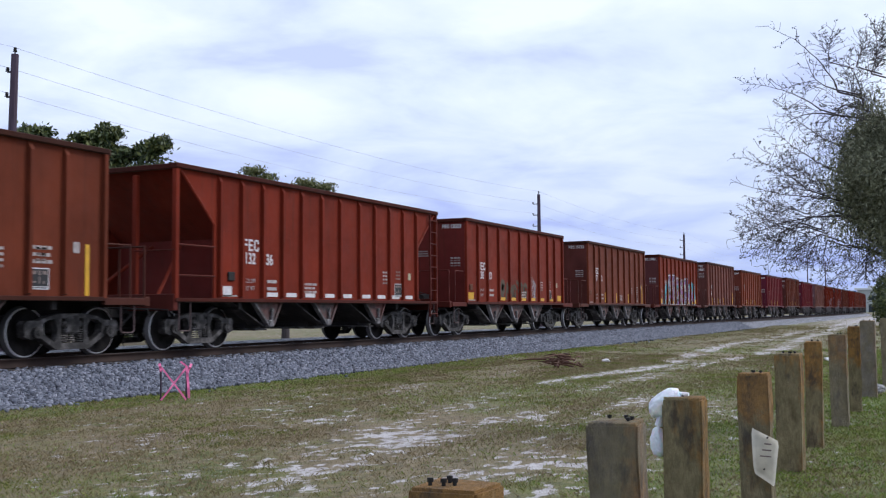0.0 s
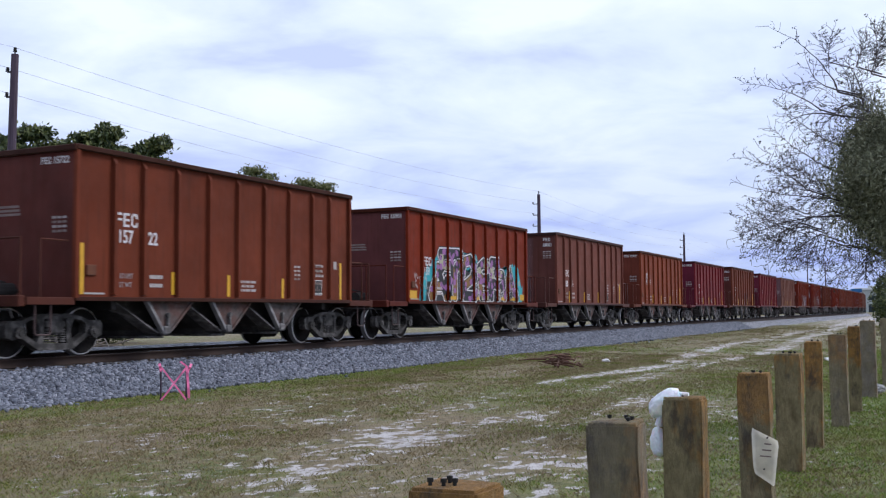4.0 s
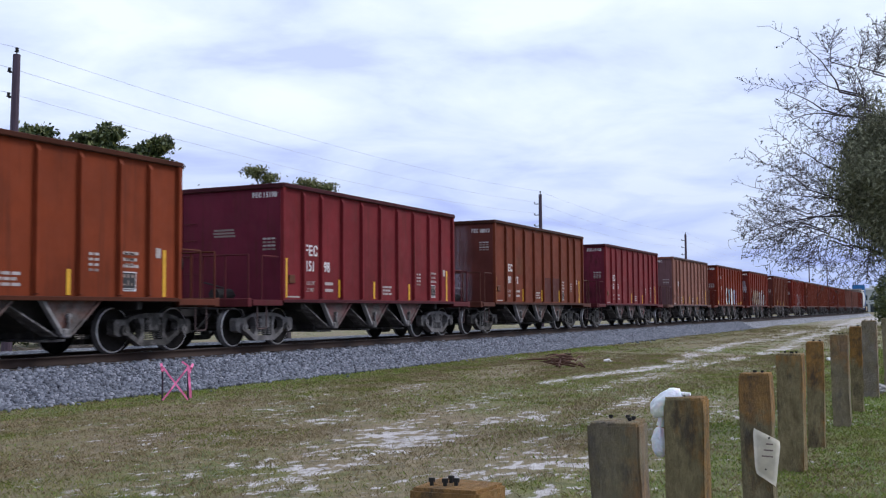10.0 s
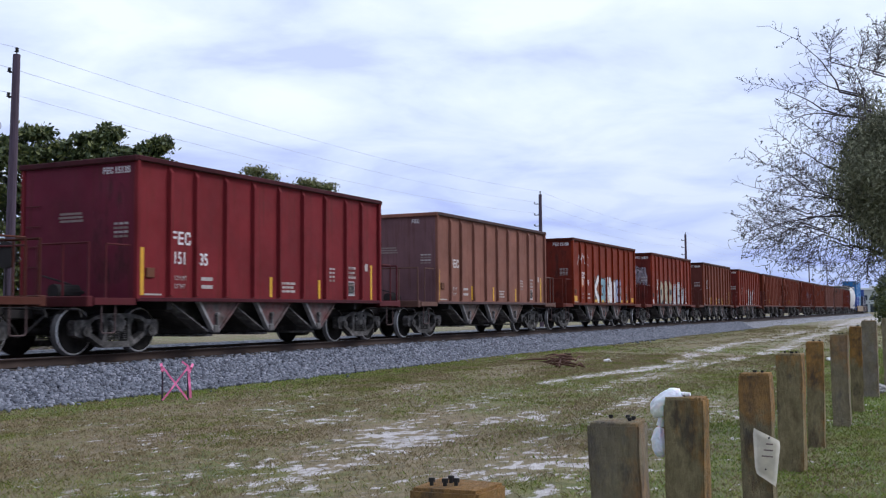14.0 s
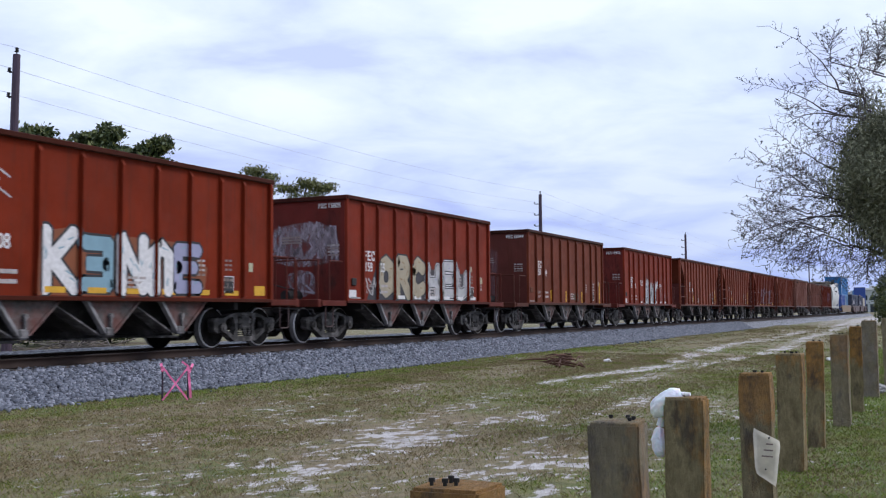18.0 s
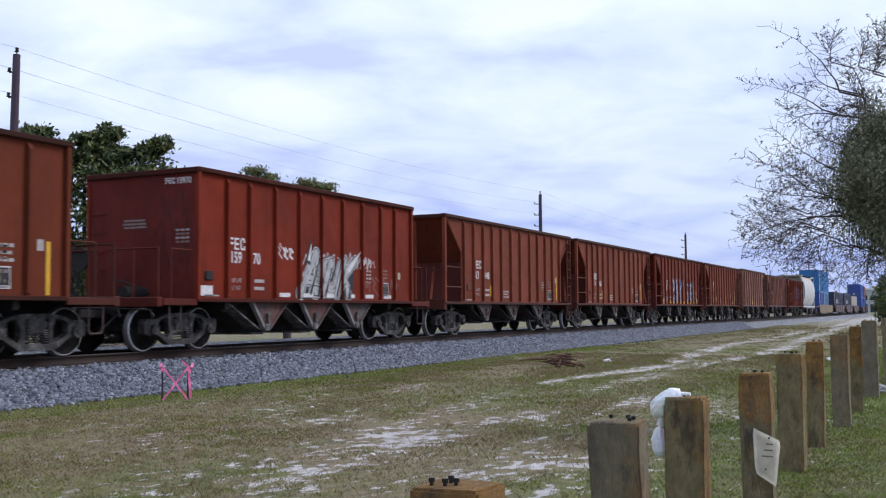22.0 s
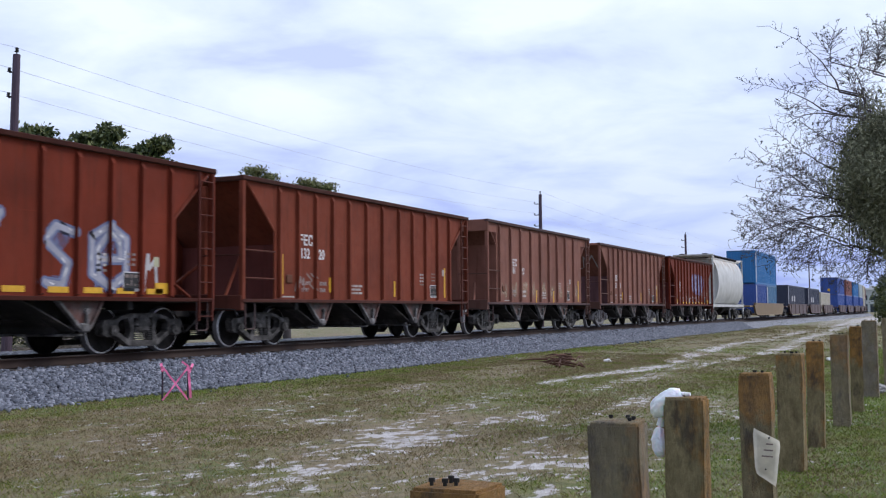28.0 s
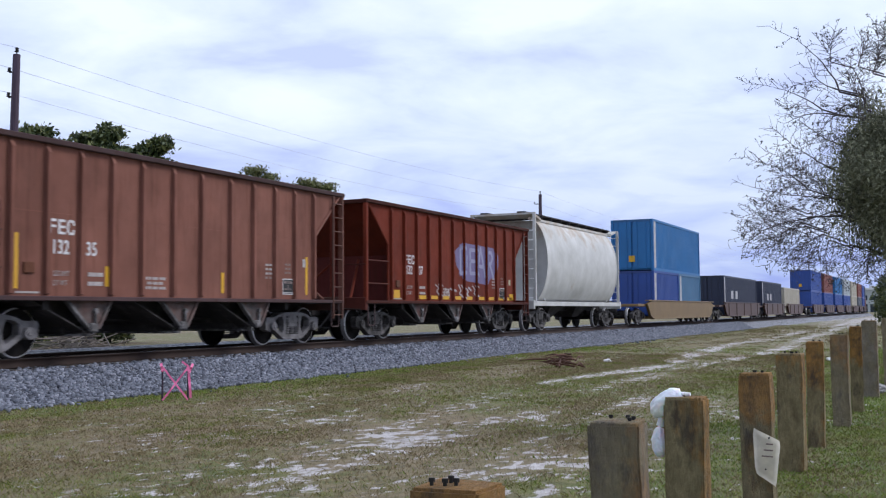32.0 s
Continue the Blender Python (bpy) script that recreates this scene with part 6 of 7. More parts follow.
def paint_jobs():
    C = CARS
    F, S = FLAT_RIBS, SLOPE_RIBS
    # 2: faded green and a pale scrawl
    graffiti(C[2], F, -1.9, 0.9, 1.2, 1.95, 5, ["sage"], "sage", 21, 0.12, rim=0.02)
    fade_patch(C[2], F, 1.30, 1.75, 1.15, 2.05, "silver_fade", 23)
    scrawl(C[2], F, 1.25, 1.85, 1.15, 2.2, 2, "faint", 22, 0.05)
    # 4: the large coloured one
    graffiti(C[4], F, -3.5, 4.0, 1.12, 2.62, 7, ["purple"], "ink", 5, 0.30, "teal", 0.045, "lilac", "large teal, purple and cream graffiti", "ink", shapes=False)
    big = "large teal, purple and cream graffiti"
    letter_piece(C[4], F, [("F", -2.55, -1.20, 2.66, ("ink", "cream", "ink")), ("n", -1.62, -0.75, 2.42, ("gold", "ink")), ("2", -0.95, 0.25, 2.52, ("ink", "gold", "ink")), ("8", 0.35, 1.40, 2.44, ("ink", "cream", "gold", "ink")), ("5", 1.42, 2.75, 2.50, ("ink", "cream", "ink"))], 1.08, 0.29, "ink", 0.058, "white", big, "ink", "lilac", 0.0, 0.45)
    letter_piece(C[4], F, [("A", -3.30, -2.10, 2.20, ("gold", "ink", "gold")), ("A", 2.70, 3.85, 2.34, ("gold", "ink", "gold"))], 1.08, 0.26, "ink", 0.058, "white", big, "ink", "lilac", 0.0, 0.45)
    # its end sheets are mauve and darker than its orange sides
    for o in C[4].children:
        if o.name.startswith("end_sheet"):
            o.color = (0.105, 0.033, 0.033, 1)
    scrawl(C[4], F, -4.4, -3.5, 1.5, 2.0, 3, "silver", 6, 0.03)
    # its end sheets are darker and bluer than its sides
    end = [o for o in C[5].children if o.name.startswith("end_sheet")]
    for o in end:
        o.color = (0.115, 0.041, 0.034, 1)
    end_patch(C[5], -0.62, 0.62, 1.05, 3.98, M["dust_fade"], 3, 0.12)
    end_patch(C[5], -0.55, 0.75, 1.05, 2.7, M["haze_fade"], 13, 0.2)
    end_patch(C[5], -0.35, 0.75, 1.05, 1.7, M["haze_fade"], 15, 0.2)
    end_patch(C[13], -0.35, 0.20, 1.05, 3.3, M["dust_fade"], 16, 0.2)
    for k in (5, 8):
        bm = bmesh.new()
        lathe(bm, [(0.03, 0.0), (0.17, 0.02), (0.21, 0.07), (0.20, 0.10), (0.03, 0.13)], n=20)
        bmesh.ops.rotate(bm, cent=(0, 0, 0), matrix=Matrix.Rotation(radians(90), 3, "Z"), verts=bm.verts)
        bmesh.ops.translate(bm, vec=(-5.0, 0.30, 1.86), verts=bm.verts)
        box(bm, -5.10, -4.90, 0.10, 0.50, 1.60, 1.70, bevel=0.03)
        tube(bm, (-5.02, 0.25, 1.64), (-5.02, -0.28, 1.60), 0.022, n=8)
        part("brake_housing", bm, M["silver"], C[k], "pale brake housing")

    for o in C[7].children_recursive:
        if o.data.materials and o.data.materials[0] == M["truck"]:
            o.color = (1, 1, 1, 0.72)
    for o in C[20].children_recursive:
        if o.data.materials and o.data.materials[0] == M["truck"]:
            o.color = (1, 1, 1, 0.6)
    # 8: darker repainted lower panels
    patch(C[8], F, F[4] + 0.05, F[6] - 0.05, SILL + 0.08, 2.1, (0.075, 0.020, 0.017))
    patch(C[8], F, F[1] + 0.05, F[2] - 0.05, 2.15, 2.75, (0.14, 0.04, 0.016))
    # 11: white and blue
    scrawl(C[11], F, -4.2, -2.6, 2.75, 3.35, 3, "silver", 33, 0.04)
    kinds = [("K", -2.02, -1.08, 2.25, "white"), ("3", -1.08, -0.16, 2.18, "sky_spray"), ("N", -0.10, 0.78, 2.22, "white"), ("n", 0.76, 1.52, 2.22, "white"), ("E", 1.50, 2.38, 2.18, "lilac_pale")]
    drape(C[11], [[(-2.1, 1.12), (-2.05, 2.24), (-1.3, 2.36), (-1.0, 2.26), (0.3, 2.28), (1.4, 2.26), (2.3, 2.25), (2.35, 1.95), (2.62, 1.75), (2.55, 1.3), (2.40, 1.12)]], F, "graffiti_ground", M["orange_deep"], 0.0, "white, blue and lilac block graffiti")
    letter_piece(C[11], F, kinds, 1.12, 0.28, "ink", 0.05, None, "white, blue and lilac block graffiti", "sky_spray")
    graffiti(C[11], F, -3.75, -3.3, 1.75, 2.15, 1, ["orange"], "orange", 35, 0.08, rim=0.01)
    # 12: cream and silver
    drape(C[12], [[(-3.65, 1.12), (-3.1, 2.1), (-2.4, 2.2), (-2.4, 1.12)]], F, "graffiti_ground", M["slate_dark"], 0.0)
    drape(C[12], [[(-2.9, 1.12), (-2.85, 2.1), (0.2, 2.1), (3.0, 2.0), (3.05, 1.12)]], F, "graffiti_ground", M["slate_dark"], 0.0003)
    letter_piece(C[12], F, [("O", -3.05, -2.05, 2.25, "tan_spray"), ("R", -2.08, -1.05, 2.32, "tan_spray"), ("C", -1.08, -0.12, 2.28, "tan_spray")], 1.12, 0.40, "ink", 0.05, None, "cream block graffiti", "gold")
    letter_piece(C[12], F, [("H", -0.10, 0.95, 2.10, "silver"), ("E", 0.98, 1.98, 2.30, "silver"), ("U", 2.02, 3.12, 2.05, "silver")], 1.08, 0.30, "ink", 0.05, "white", "silver block graffiti with dark outlines", "lilac_pale", line=0.69)
    scrawl(C[12], F, -3.75, -3.0, 1.25, 1.75, 2, "silver", 37, 0.04)
    drape(C[12], [disc((F[-2] + 0.26, 2.18), 0.105, 16)], F, "round_sticker", M["tan_spray"], 0.0006, "pale round sticker")
    drape(C[12], [stroke(a, b, 0.035, 0.035) for a, b in (((4.02, 1.5), (4.05, 2.05)), ((3.95, 1.9), (4.17, 1.93)), ((3.97, 1.72), (4.18, 1.75)), ((4.15, 1.9), (4.17, 1.55)), ((4.0, 1.5), (4.24, 1.52)))], F, "scrawl", M["silver"], 0.0006)
    end_patch(C[12], -1.40, 1.0, 2.0, 3.25, M["spray_fade"], 8)
    end_strokes(C[12], -1.25, 0.85, 2.15, 3.1, 4, ["silver_fade", "spray_fade"], 81, 0.16)
    end_strokes(C[12], -0.6, 0.4, 1.25, 1.9, 2, ["silver_fade"], 82, 0.06)
    end_strokes(C[20], -1.2, 1.2, 2.75, 3.35, 3, ["silver"], 83, 0.055, True)
    for k in (9, 11, 12, 14):
        end_patch(C[k], -1.42, -0.35, 1.25, 3.6, M["soot_fade"], 90 + k)
    end_patch(C[8], -0.75, 0.35, 1.05, 4.0, M["dust_fade"], 4, 0.15)
    end_patch(C[8], -0.7, 0.6, 1.05, 2.6, M["haze_fade"], 14, 0.3)
    end_patch(C[12], -0.6, 0.3, 1.2, 1.95, M["spray_fade"], 9)
    graffiti(C[13], F, 0.5, 1.2, 1.2, 1.5, 1, ["sage"], "sage", 38, 0.1, rim=0.02)
    # 14: black and silver
    drape(C[14], [[(-0.98, 1.12), (-0.8, 1.6), (-0.62, 2.25), (0.4, 2.05), (1.65, 2.1), (1.55, 1.12)]], F, "graffiti_ground", M["ink"], 0.0)
    letter_piece(C[14], F, [("A", -1.05, -0.22, 2.30, "silver"), ("S", -0.55, 0.25, 2.08, "silver"), ("U", -0.02, 0.72, 2.10, "silver"), ("K", 0.60, 1.42, 2.16, "silver")], 1.09, 0.225, "ink", 0.045, "white", "jagged black and silver graffiti", "ink", None, 0.42, 0.69)
    drape(C[14], [stroke(a, b, w, 0.02) for a, b, w in (((-0.62, 2.05), (-0.48, 2.62), 0.24), ((-0.50, 1.25), (-0.10, 2.10), 0.10), ((0.18, 1.2), (0.52, 1.95), 0.10), ((0.75, 1.2), (1.08, 2.05), 0.09), ((1.35, 1.15), (1.55, 1.9), 0.09), ((-0.15, 1.2), (0.02, 1.75), 0.07))], F, "graffiti_streak", M["ink"], 0.009)
    drape(C[14], [stroke((-0.58, 2.10), (-0.47, 2.50), 0.13, 0.02), stroke((1.35, 1.9), (1.98, 2.42), 0.14, 0.02)], F, "graffiti_fill", M["white"], 0.0102)
    scrawl(C[14], F, -1.95, -1.25, 2.08, 2.5, 3, "white", 42, 0.045)
    scrawl(C[14], F, 1.95, 2.55, 1.95, 2.3, 3, "white", 44, 0.035)
    scrawl(C[14], F, -0.9, 2.8, 1.95, 2.4, 7, "silver", 43, 0.035)
    scrawl(C[14], F, 2.0, 4.1, 1.2, 1.9, 4, "faint", 49, 0.03)
    # 17: violet outlines with white
    round_label = "violet and white graffiti with rounded shapes"
    letter_piece(C[17], S, [("e", -2.25, -1.42, 2.60, "silver_blue"), ("B", -1.45, -0.60, 2.60, "silver_blue"), ("Y", -0.55, 0.62, 2.62, "silver_blue")], 1.22, 0.16, "slate", 0.05, None, round_label, "white")
    letter_piece(C[17], S, [("S", 1.35, 2.25, 2.45, "silver_blue"), ("O", 2.40, 3.75, 2.55, "silver_blue"), ("e", 2.62, 3.55, 2.36, "silver_blue")], 1.15, 0.12, "slate", 0.05, None, round_label, "white")
    for k, xs in enumerate((-2.15, -1.35, -0.45, 1.4, 2.6)):
        fade_patch(C[17], S, xs, xs + 0.75, 1.18, 1.5, "slate_fade", 70 + k)
        fade_patch(C[17], S, xs + 0.1, xs + 0.7, 1.9, 2.5, "slate_fade", 170 + k)
    scrawl(C[17], S, -4.6, -3.2, 1.15, 1.75, 4, "silver", 48, 0.04)
    scrawl(C[17], S, 3.95, 4.45, 1.2, 2.1, 1, "silver", 46, 0.07)
    scrawl(C[18], S, -4.0, -3.0, 1.3, 1.8, 2, "faint", 47, 0.05)
    # 19: pale rubbed shapes
    rng = random.Random(19)
    for k, xr in enumerate(BOXY_RIBS):
        xc = xr + 0.42 + rng.uniform(-0.05, 0.08)
        for j in range(5):
            xs = xc - 0.24 + 0.12 * j
            fade_patch(C[19], BOXY_RIBS, xs - 0.08, xs + 0.08, 1.22 + rng.uniform(0, 0.15), 1.65 + rng.uniform(0.0, 0.35), "cream_fade", 50 + 5 * k + j)
    # 21: violet and silver
    drape(C[21], [[(-0.2, 2.3), (-0.3, 2.75), (0.3, 3.05), (2.9, 3.0), (3.25, 2.6), (3.0, 2.05), (2.2, 1.7), (0.4, 1.8)]], S, "graffiti_ground", M["violet"], 0.0, "violet and silver graffiti")
    letter_piece(C[21], S, [("D", 0.0, 0.75, 2.95, "lilac_pale"), ("E", 0.78, 1.45, 2.92, "lilac_pale"), ("A", 1.42, 2.2, 2.95, "lilac_pale"), ("R", 2.2, 2.95, 2.90, "lilac_pale")], 1.92, 0.13, "violet", 0.04, None, "violet and silver graffiti")
    scrawl(C[21], S, -1.8, 1.6, 1.2, 1.7, 6, "silver", 62, 0.05)


paint_jobs()


# ---------------------------------------------------------------- timber posts and what hangs on them
def build_posts():
    # place, top, turn, half its breadth, lichen, greyness
    rows = [(3.1, 1.44, 0.215, 0.0, 0.122, 0.45, 0.0), (4.76, 1.375, 0.26, 2.0, 0.119, 0.06, 0.45), (6.35, 1.425, 0.245, -3.0, 0.118, 0.16, 0.0), (8.1, 1.285, 0.295, 2.0, 0.112, 0.70, 0.15),
            (10.0, 1.285, 0.365, -2.0, 0.112, 0.12, 0.0), (11.75, 1.262, 0.425, 1.0, 0.085, 0.60, 0.0), (13.97, 1.19, 0.45, -4.0, 0.102, 0.18, 0.35), (16.1, 1.16, 0.515, 2.0, 0.082, 0.45, 0.0),
            (18.6, 1.12, 0.575, 0.0, 0.115, 0.02, 0.7), (21.2, 0.93, 0.59, 3.0, 0.115, 0.02, 0.4)]
    for i, (x, y, top, spin, hy, amount, grey) in enumerate(rows):
        rng = random.Random(70 + i)
        post = tagged(new("timber_post"), "weathered square timber post with rusty orange lichen" if i in (0, 3, 5) else "weathered grey timber post with worn edges", "post", "posts beside the grass")
        h = top - GROUND
        bm = bmesh.new()
        hx = 0.10 * rng.uniform(0.95, 1.1)
        box(bm, -hx, hx, -hy, hy, -0.3, h)
        bmesh.ops.subdivide_edges(bm, edges=[e for e in bm.edges if abs(e.verts[0].co.z - e.verts[1].co.z) > 0.5], cuts=9, use_grid_fill=True)
        bmesh.ops.bevel(bm, geom=[e for e in bm.edges], offset=0.011, segments=2, affect="EDGES")
        for v in bm.verts:
            n = noise.noise_vector(Vector((v.co.x * 7 + i * 7, v.co.y * 7, v.co.z * 4))) * 0.009
            v.co += Vector((n.x, n.y, n.z * (0.8 if v.co.z > h - 0.05 else 0.2)))
        body = part("post_body", bm, M["timber"], post)
        body.color = (amount, grey, 0, 1)
        if i not in (0,):
            bm = bmesh.new()
            box(bm, -hx * 0.93, hx * 0.93, -hy * 0.93, hy * 0.93, h - 0.02, h + 0.008, bevel=0.006)
            part("worn_top", bm, M["timber"], post).color = (amount * 0.5, grey * 0.5, 0, 1)
        for k in range((4, 4, 2, 4, 4)[i] if i < 5 else 2):
            bm = bmesh.new()
            px, py = (rng.uniform(-0.6, 0.6) * hx, rng.uniform(-0.6, 0.6) * hy)
            hh = h + 0.006
            tube(bm, (px, py, hh - 0.03), (px + 0.002, py, hh + 0.014), 0.007, n=8)
            tube(bm, (px + 0.002, py, hh + 0.006), (px + 0.003, py, hh + 0.019), 0.011, n=8)
            part("spike", bm, M["iron"], post)
        post.matrix_basis = pose(x, y, GROUND, rng.uniform(-1.2, 1.2), rng.uniform(-1.2, 1.2), spin + rng.uniform(-3, 3))


def build_bag():
    """A thin white plastic bag caught on a post: two billowing lobes with folds."""
    bag = tagged(new("plastic_bag"), "crumpled thin white plastic bag hanging on a post", "plastic bag")
    for name, c, r in (("bag_top", (6.35, 1.548, 0.212), (0.07, 0.112, 0.066)), ("bag_bottom", (6.36, 1.597, -0.03), (0.035, 0.048, 0.088))):
        bm = bmesh.new()
        bmesh.ops.create_icosphere(bm, subdivisions=4, radius=1.0)
        for v in bm.verts:
            p = v.co.copy()
            k = 1.05 + 0.12 * noise.noise(p * 1.7 + Vector(c) * 3) + 0.05 * noise.noise(p * 5)
            fold = 0.03 * math.sin(9 * math.atan2(p.z, p.y) + 4 * p.x)
            v.co = Vector((p.x * r[0], p.y * r[1], p.z * r[2])) * (k + fold) + Vector(c)
            if name == "bag_top":
                v.co = Vector((0, c[1], c[2])) + Matrix.Rotation(radians(-38), 3, "X") @ (v.co - Vector((0, c[1], c[2])))
        smooth(part(name, bm, M["bag"], bag))
    bm = bmesh.new()
    tube(bm, (6.36, 1.50, 0.262), (6.34, 1.40, 0.268), 0.022, 0.010, 8)
    tube(bm, (6.35, 1.575, 0.14), (6.35, 1.59, 0.07), 0.018, 0.025, 8)
    part("twisted_handle", bm, M["bag"], bag)


def build_card():
    """A sun-bleached card nailed to a post, curling away at its lower edge."""
    card = tagged(new("nailed_card"), "sun-bleached rectangular card nailed to a timber post", "card")
    bm = bmesh.new()
    nx, nz = 7, 9
    g = []
    for j in range(nz):
        for i in range(nx):
            u, v = i / (nx - 1) - 0.5, j / (nz - 1)
            cut = 0.02 if (j in (0, nz - 1) and i in (0, nx - 1)) else 0
            g.append(bm.verts.new((-0.006 - 0.02 * (v - 0.5) ** 2 - 0.012 * math.sin(4 * v), u * 0.20 * (1 - cut * 4) * (0.74 + 0.26 * v), v * 0.33 + u * 0.085)))
    fs = [bm.faces.new((g[j * nx + i], g[(j + 1) * nx + i], g[(j + 1) * nx + i + 1], g[j * nx + i + 1])) for j in range(nz - 1) for i in range(nx - 1)]
    ret = bmesh.ops.solidify(bm, geom=fs, thickness=0.004)
    bmesh.ops.recalc_face_normals(bm, faces=bm.faces)
    smooth(part("card_sheet", bm, M["paper"], card))
    for z, y in ((0.31, -0.02), (0.08, 0.0)):
        bm = bmesh.new()
        tube(bm, (0.02, y, z), (-0.035, y, z), 0.006, n=8)
        part("nail", bm, M["iron"], card)
    for k in range(3):
        part("printed_bar", boxed(-0.032, -0.030, -0.05, 0.03 - 0.015 * k, 0.17 + 0.045 * k, 0.18 + 0.045 * k), M["faint"], card)
    card.matrix_basis = pose(7.955, 1.215, -0.47, 2, 0, 0)


def build_marker():
    """A survey marker: two stakes with pink ribbon tied crosswise between them."""
    mk = tagged(new("survey_marker"), "dark stakes with crossed bright pink ribbons in the grass", "marker")
    a, b = Vector((13.53, 11.69, GROUND)), Vector((13.86, 11.43, GROUND))
    up = Vector((0, 0, 1))
    for p, h, nm in ((a, 0.56, "stake"), (b, 0.50, "stake")):
        bm = bmesh.new()
        tube(bm, p - up * 0.1, p + up * h, 0.016, 0.014, 6)
        part(nm, bm, M["stake"], mk)
    off = Vector((-0.02, -0.02, 0))

    def ribbon(p, q, w=0.03):
        bm = bmesh.new()
        d = (q - p).normalized()
        n = d.cross(Vector((0.63, 0.77, 0))).normalized() * w / 2
        k = 6
        rows = []
        for i in range(k + 1):
            c = p.lerp(q, i / k) + off * (1 + 0.6 * math.sin(i * 1.9))
            rows.append([bm.verts.new(c + n * (1 + 0.25 * math.sin(3 * i))), bm.verts.new(c - n), bm.verts.new(c - n + off * 0.15), bm.verts.new(c + n + off * 0.15)])
        for r0, r1 in zip(rows, rows[1:]):
            for i in range(4):
                bm.faces.new((r0[i], r0[(i + 1) % 4], r1[(i + 1) % 4], r1[i]))
        part("ribbon", bm, M["pink"], mk)
    ribbon(a + up * 0.58, b + up * 0.02)
    ribbon(b + up * 0.57, a + up * 0.03)
    ribbon(b + up * 0.58, b + up * 0.05 + Vector((0.03, -0.03, 0)), 0.04)
    ribbon(a + up * 0.50, a + up * 0.64 + Vector((-0.02, 0.02, 0)), 0.04)
    ribbon(b + up * 0.45, b + up * 0.62 + Vector((0.06, -0.05, 0)), 0.04)
    ribbon(b + up * 0.58, a.lerp(b, 0.75) + up * 0.66, 0.03)


def build_litter():
    sticks = tagged(new("brush_pile"), "small pile of reddish dead branches on the grass", "branches")
    rng = random.Random(9)
    for k in range(26):
        bm = bmesh.new()
        a = rng.uniform(0, math.pi)
        L = rng.uniform(0.2, 0.55)
        c = Vector((25.7 + rng.gauss(0, 0.30), 9.05 + rng.gauss(0, 0.26), GROUND + rng.uniform(0.03, 0.30)))
        d = Vector((math.cos(a), math.sin(a), rng.uniform(-0.15, 0.25))) * L
        m = c + Vector((0, 0, 0.05))
        tube(bm, c - d, m, 0.026, 0.022, 5)
        tube(bm, m, c + d + Vector((0, 0, rng.uniform(-0.06, 0.1))), 0.022, 0.008, 5)
        part("branch", bm, M["stick"], sticks)
    brush = tagged(new("brush_pile"), "grey heap of cut dead branches behind the railway", "branches")
    for k in range(80):
        bm = bmesh.new()
        q = rng.uniform(0, math.pi)
        L = rng.uniform(0.4, 1.0)
        p = Vector((24.8 + rng.gauss(0, 0.8), 25.2 + rng.gauss(0, 0.6), GROUND + rng.uniform(0.02, 0.75)))
        d = Vector((math.cos(q), math.sin(q), rng.uniform(-0.3, 0.4))) * L
        tube(bm, p - d, p + d, 0.028, 0.008, 5)
        part("branch", bm, M["dead"], brush)
    for i, (x, y, s) in enumerate(((28.98, 8.73, 0.12), (13.74, 8.89, 0.035), (31.0, 2.9, 0.13), (9.4, 5.35, 0.03))):
        bm = bmesh.new()
        bmesh.ops.create_icosphere(bm, subdivisions=2, radius=s)
        for v in bm.verts:
            v.co *= 1 + 0.5 * noise.noise(v.co * (4 / s) * 0.3 + Vector((i, 0, 0)))
            v.co.z *= 0.55
        ob = part("litter", bm, M["litter"])
        ob.location = (x, y, float(ground_level(np.array(x), np.array(y))) + s * 0.35)
        tagged(ob, "crumpled scrap of white litter on the grass", "litter", "litter on the grass")


def build_rubble():
    """A little heap of pale broken stones at the foot of the far posts."""
    heap = tagged(new("stone_heap"), "small heap of pale broken stones by a post", "stones")
    rng = random.Random(77)
    for k in range(34):
        bm = bmesh.new()
        bmesh.ops.create_icosphere(bm, subdivisions=1, radius=rng.uniform(0.03, 0.08))
        for v in bm.verts:
            v.co *= rng.uniform(0.75, 1.2)
            v.co.z *= 0.7
        ob = part("stone", bm, M["rubble"], heap)
        ob.location = (19.6 + rng.gauss(0, 0.30), 1.05 + rng.gauss(0, 0.16), GROUND + rng.uniform(0.02, 0.10))


build_rubble()
build_posts()
build_bag()
build_card()
build_marker()
build_litter()


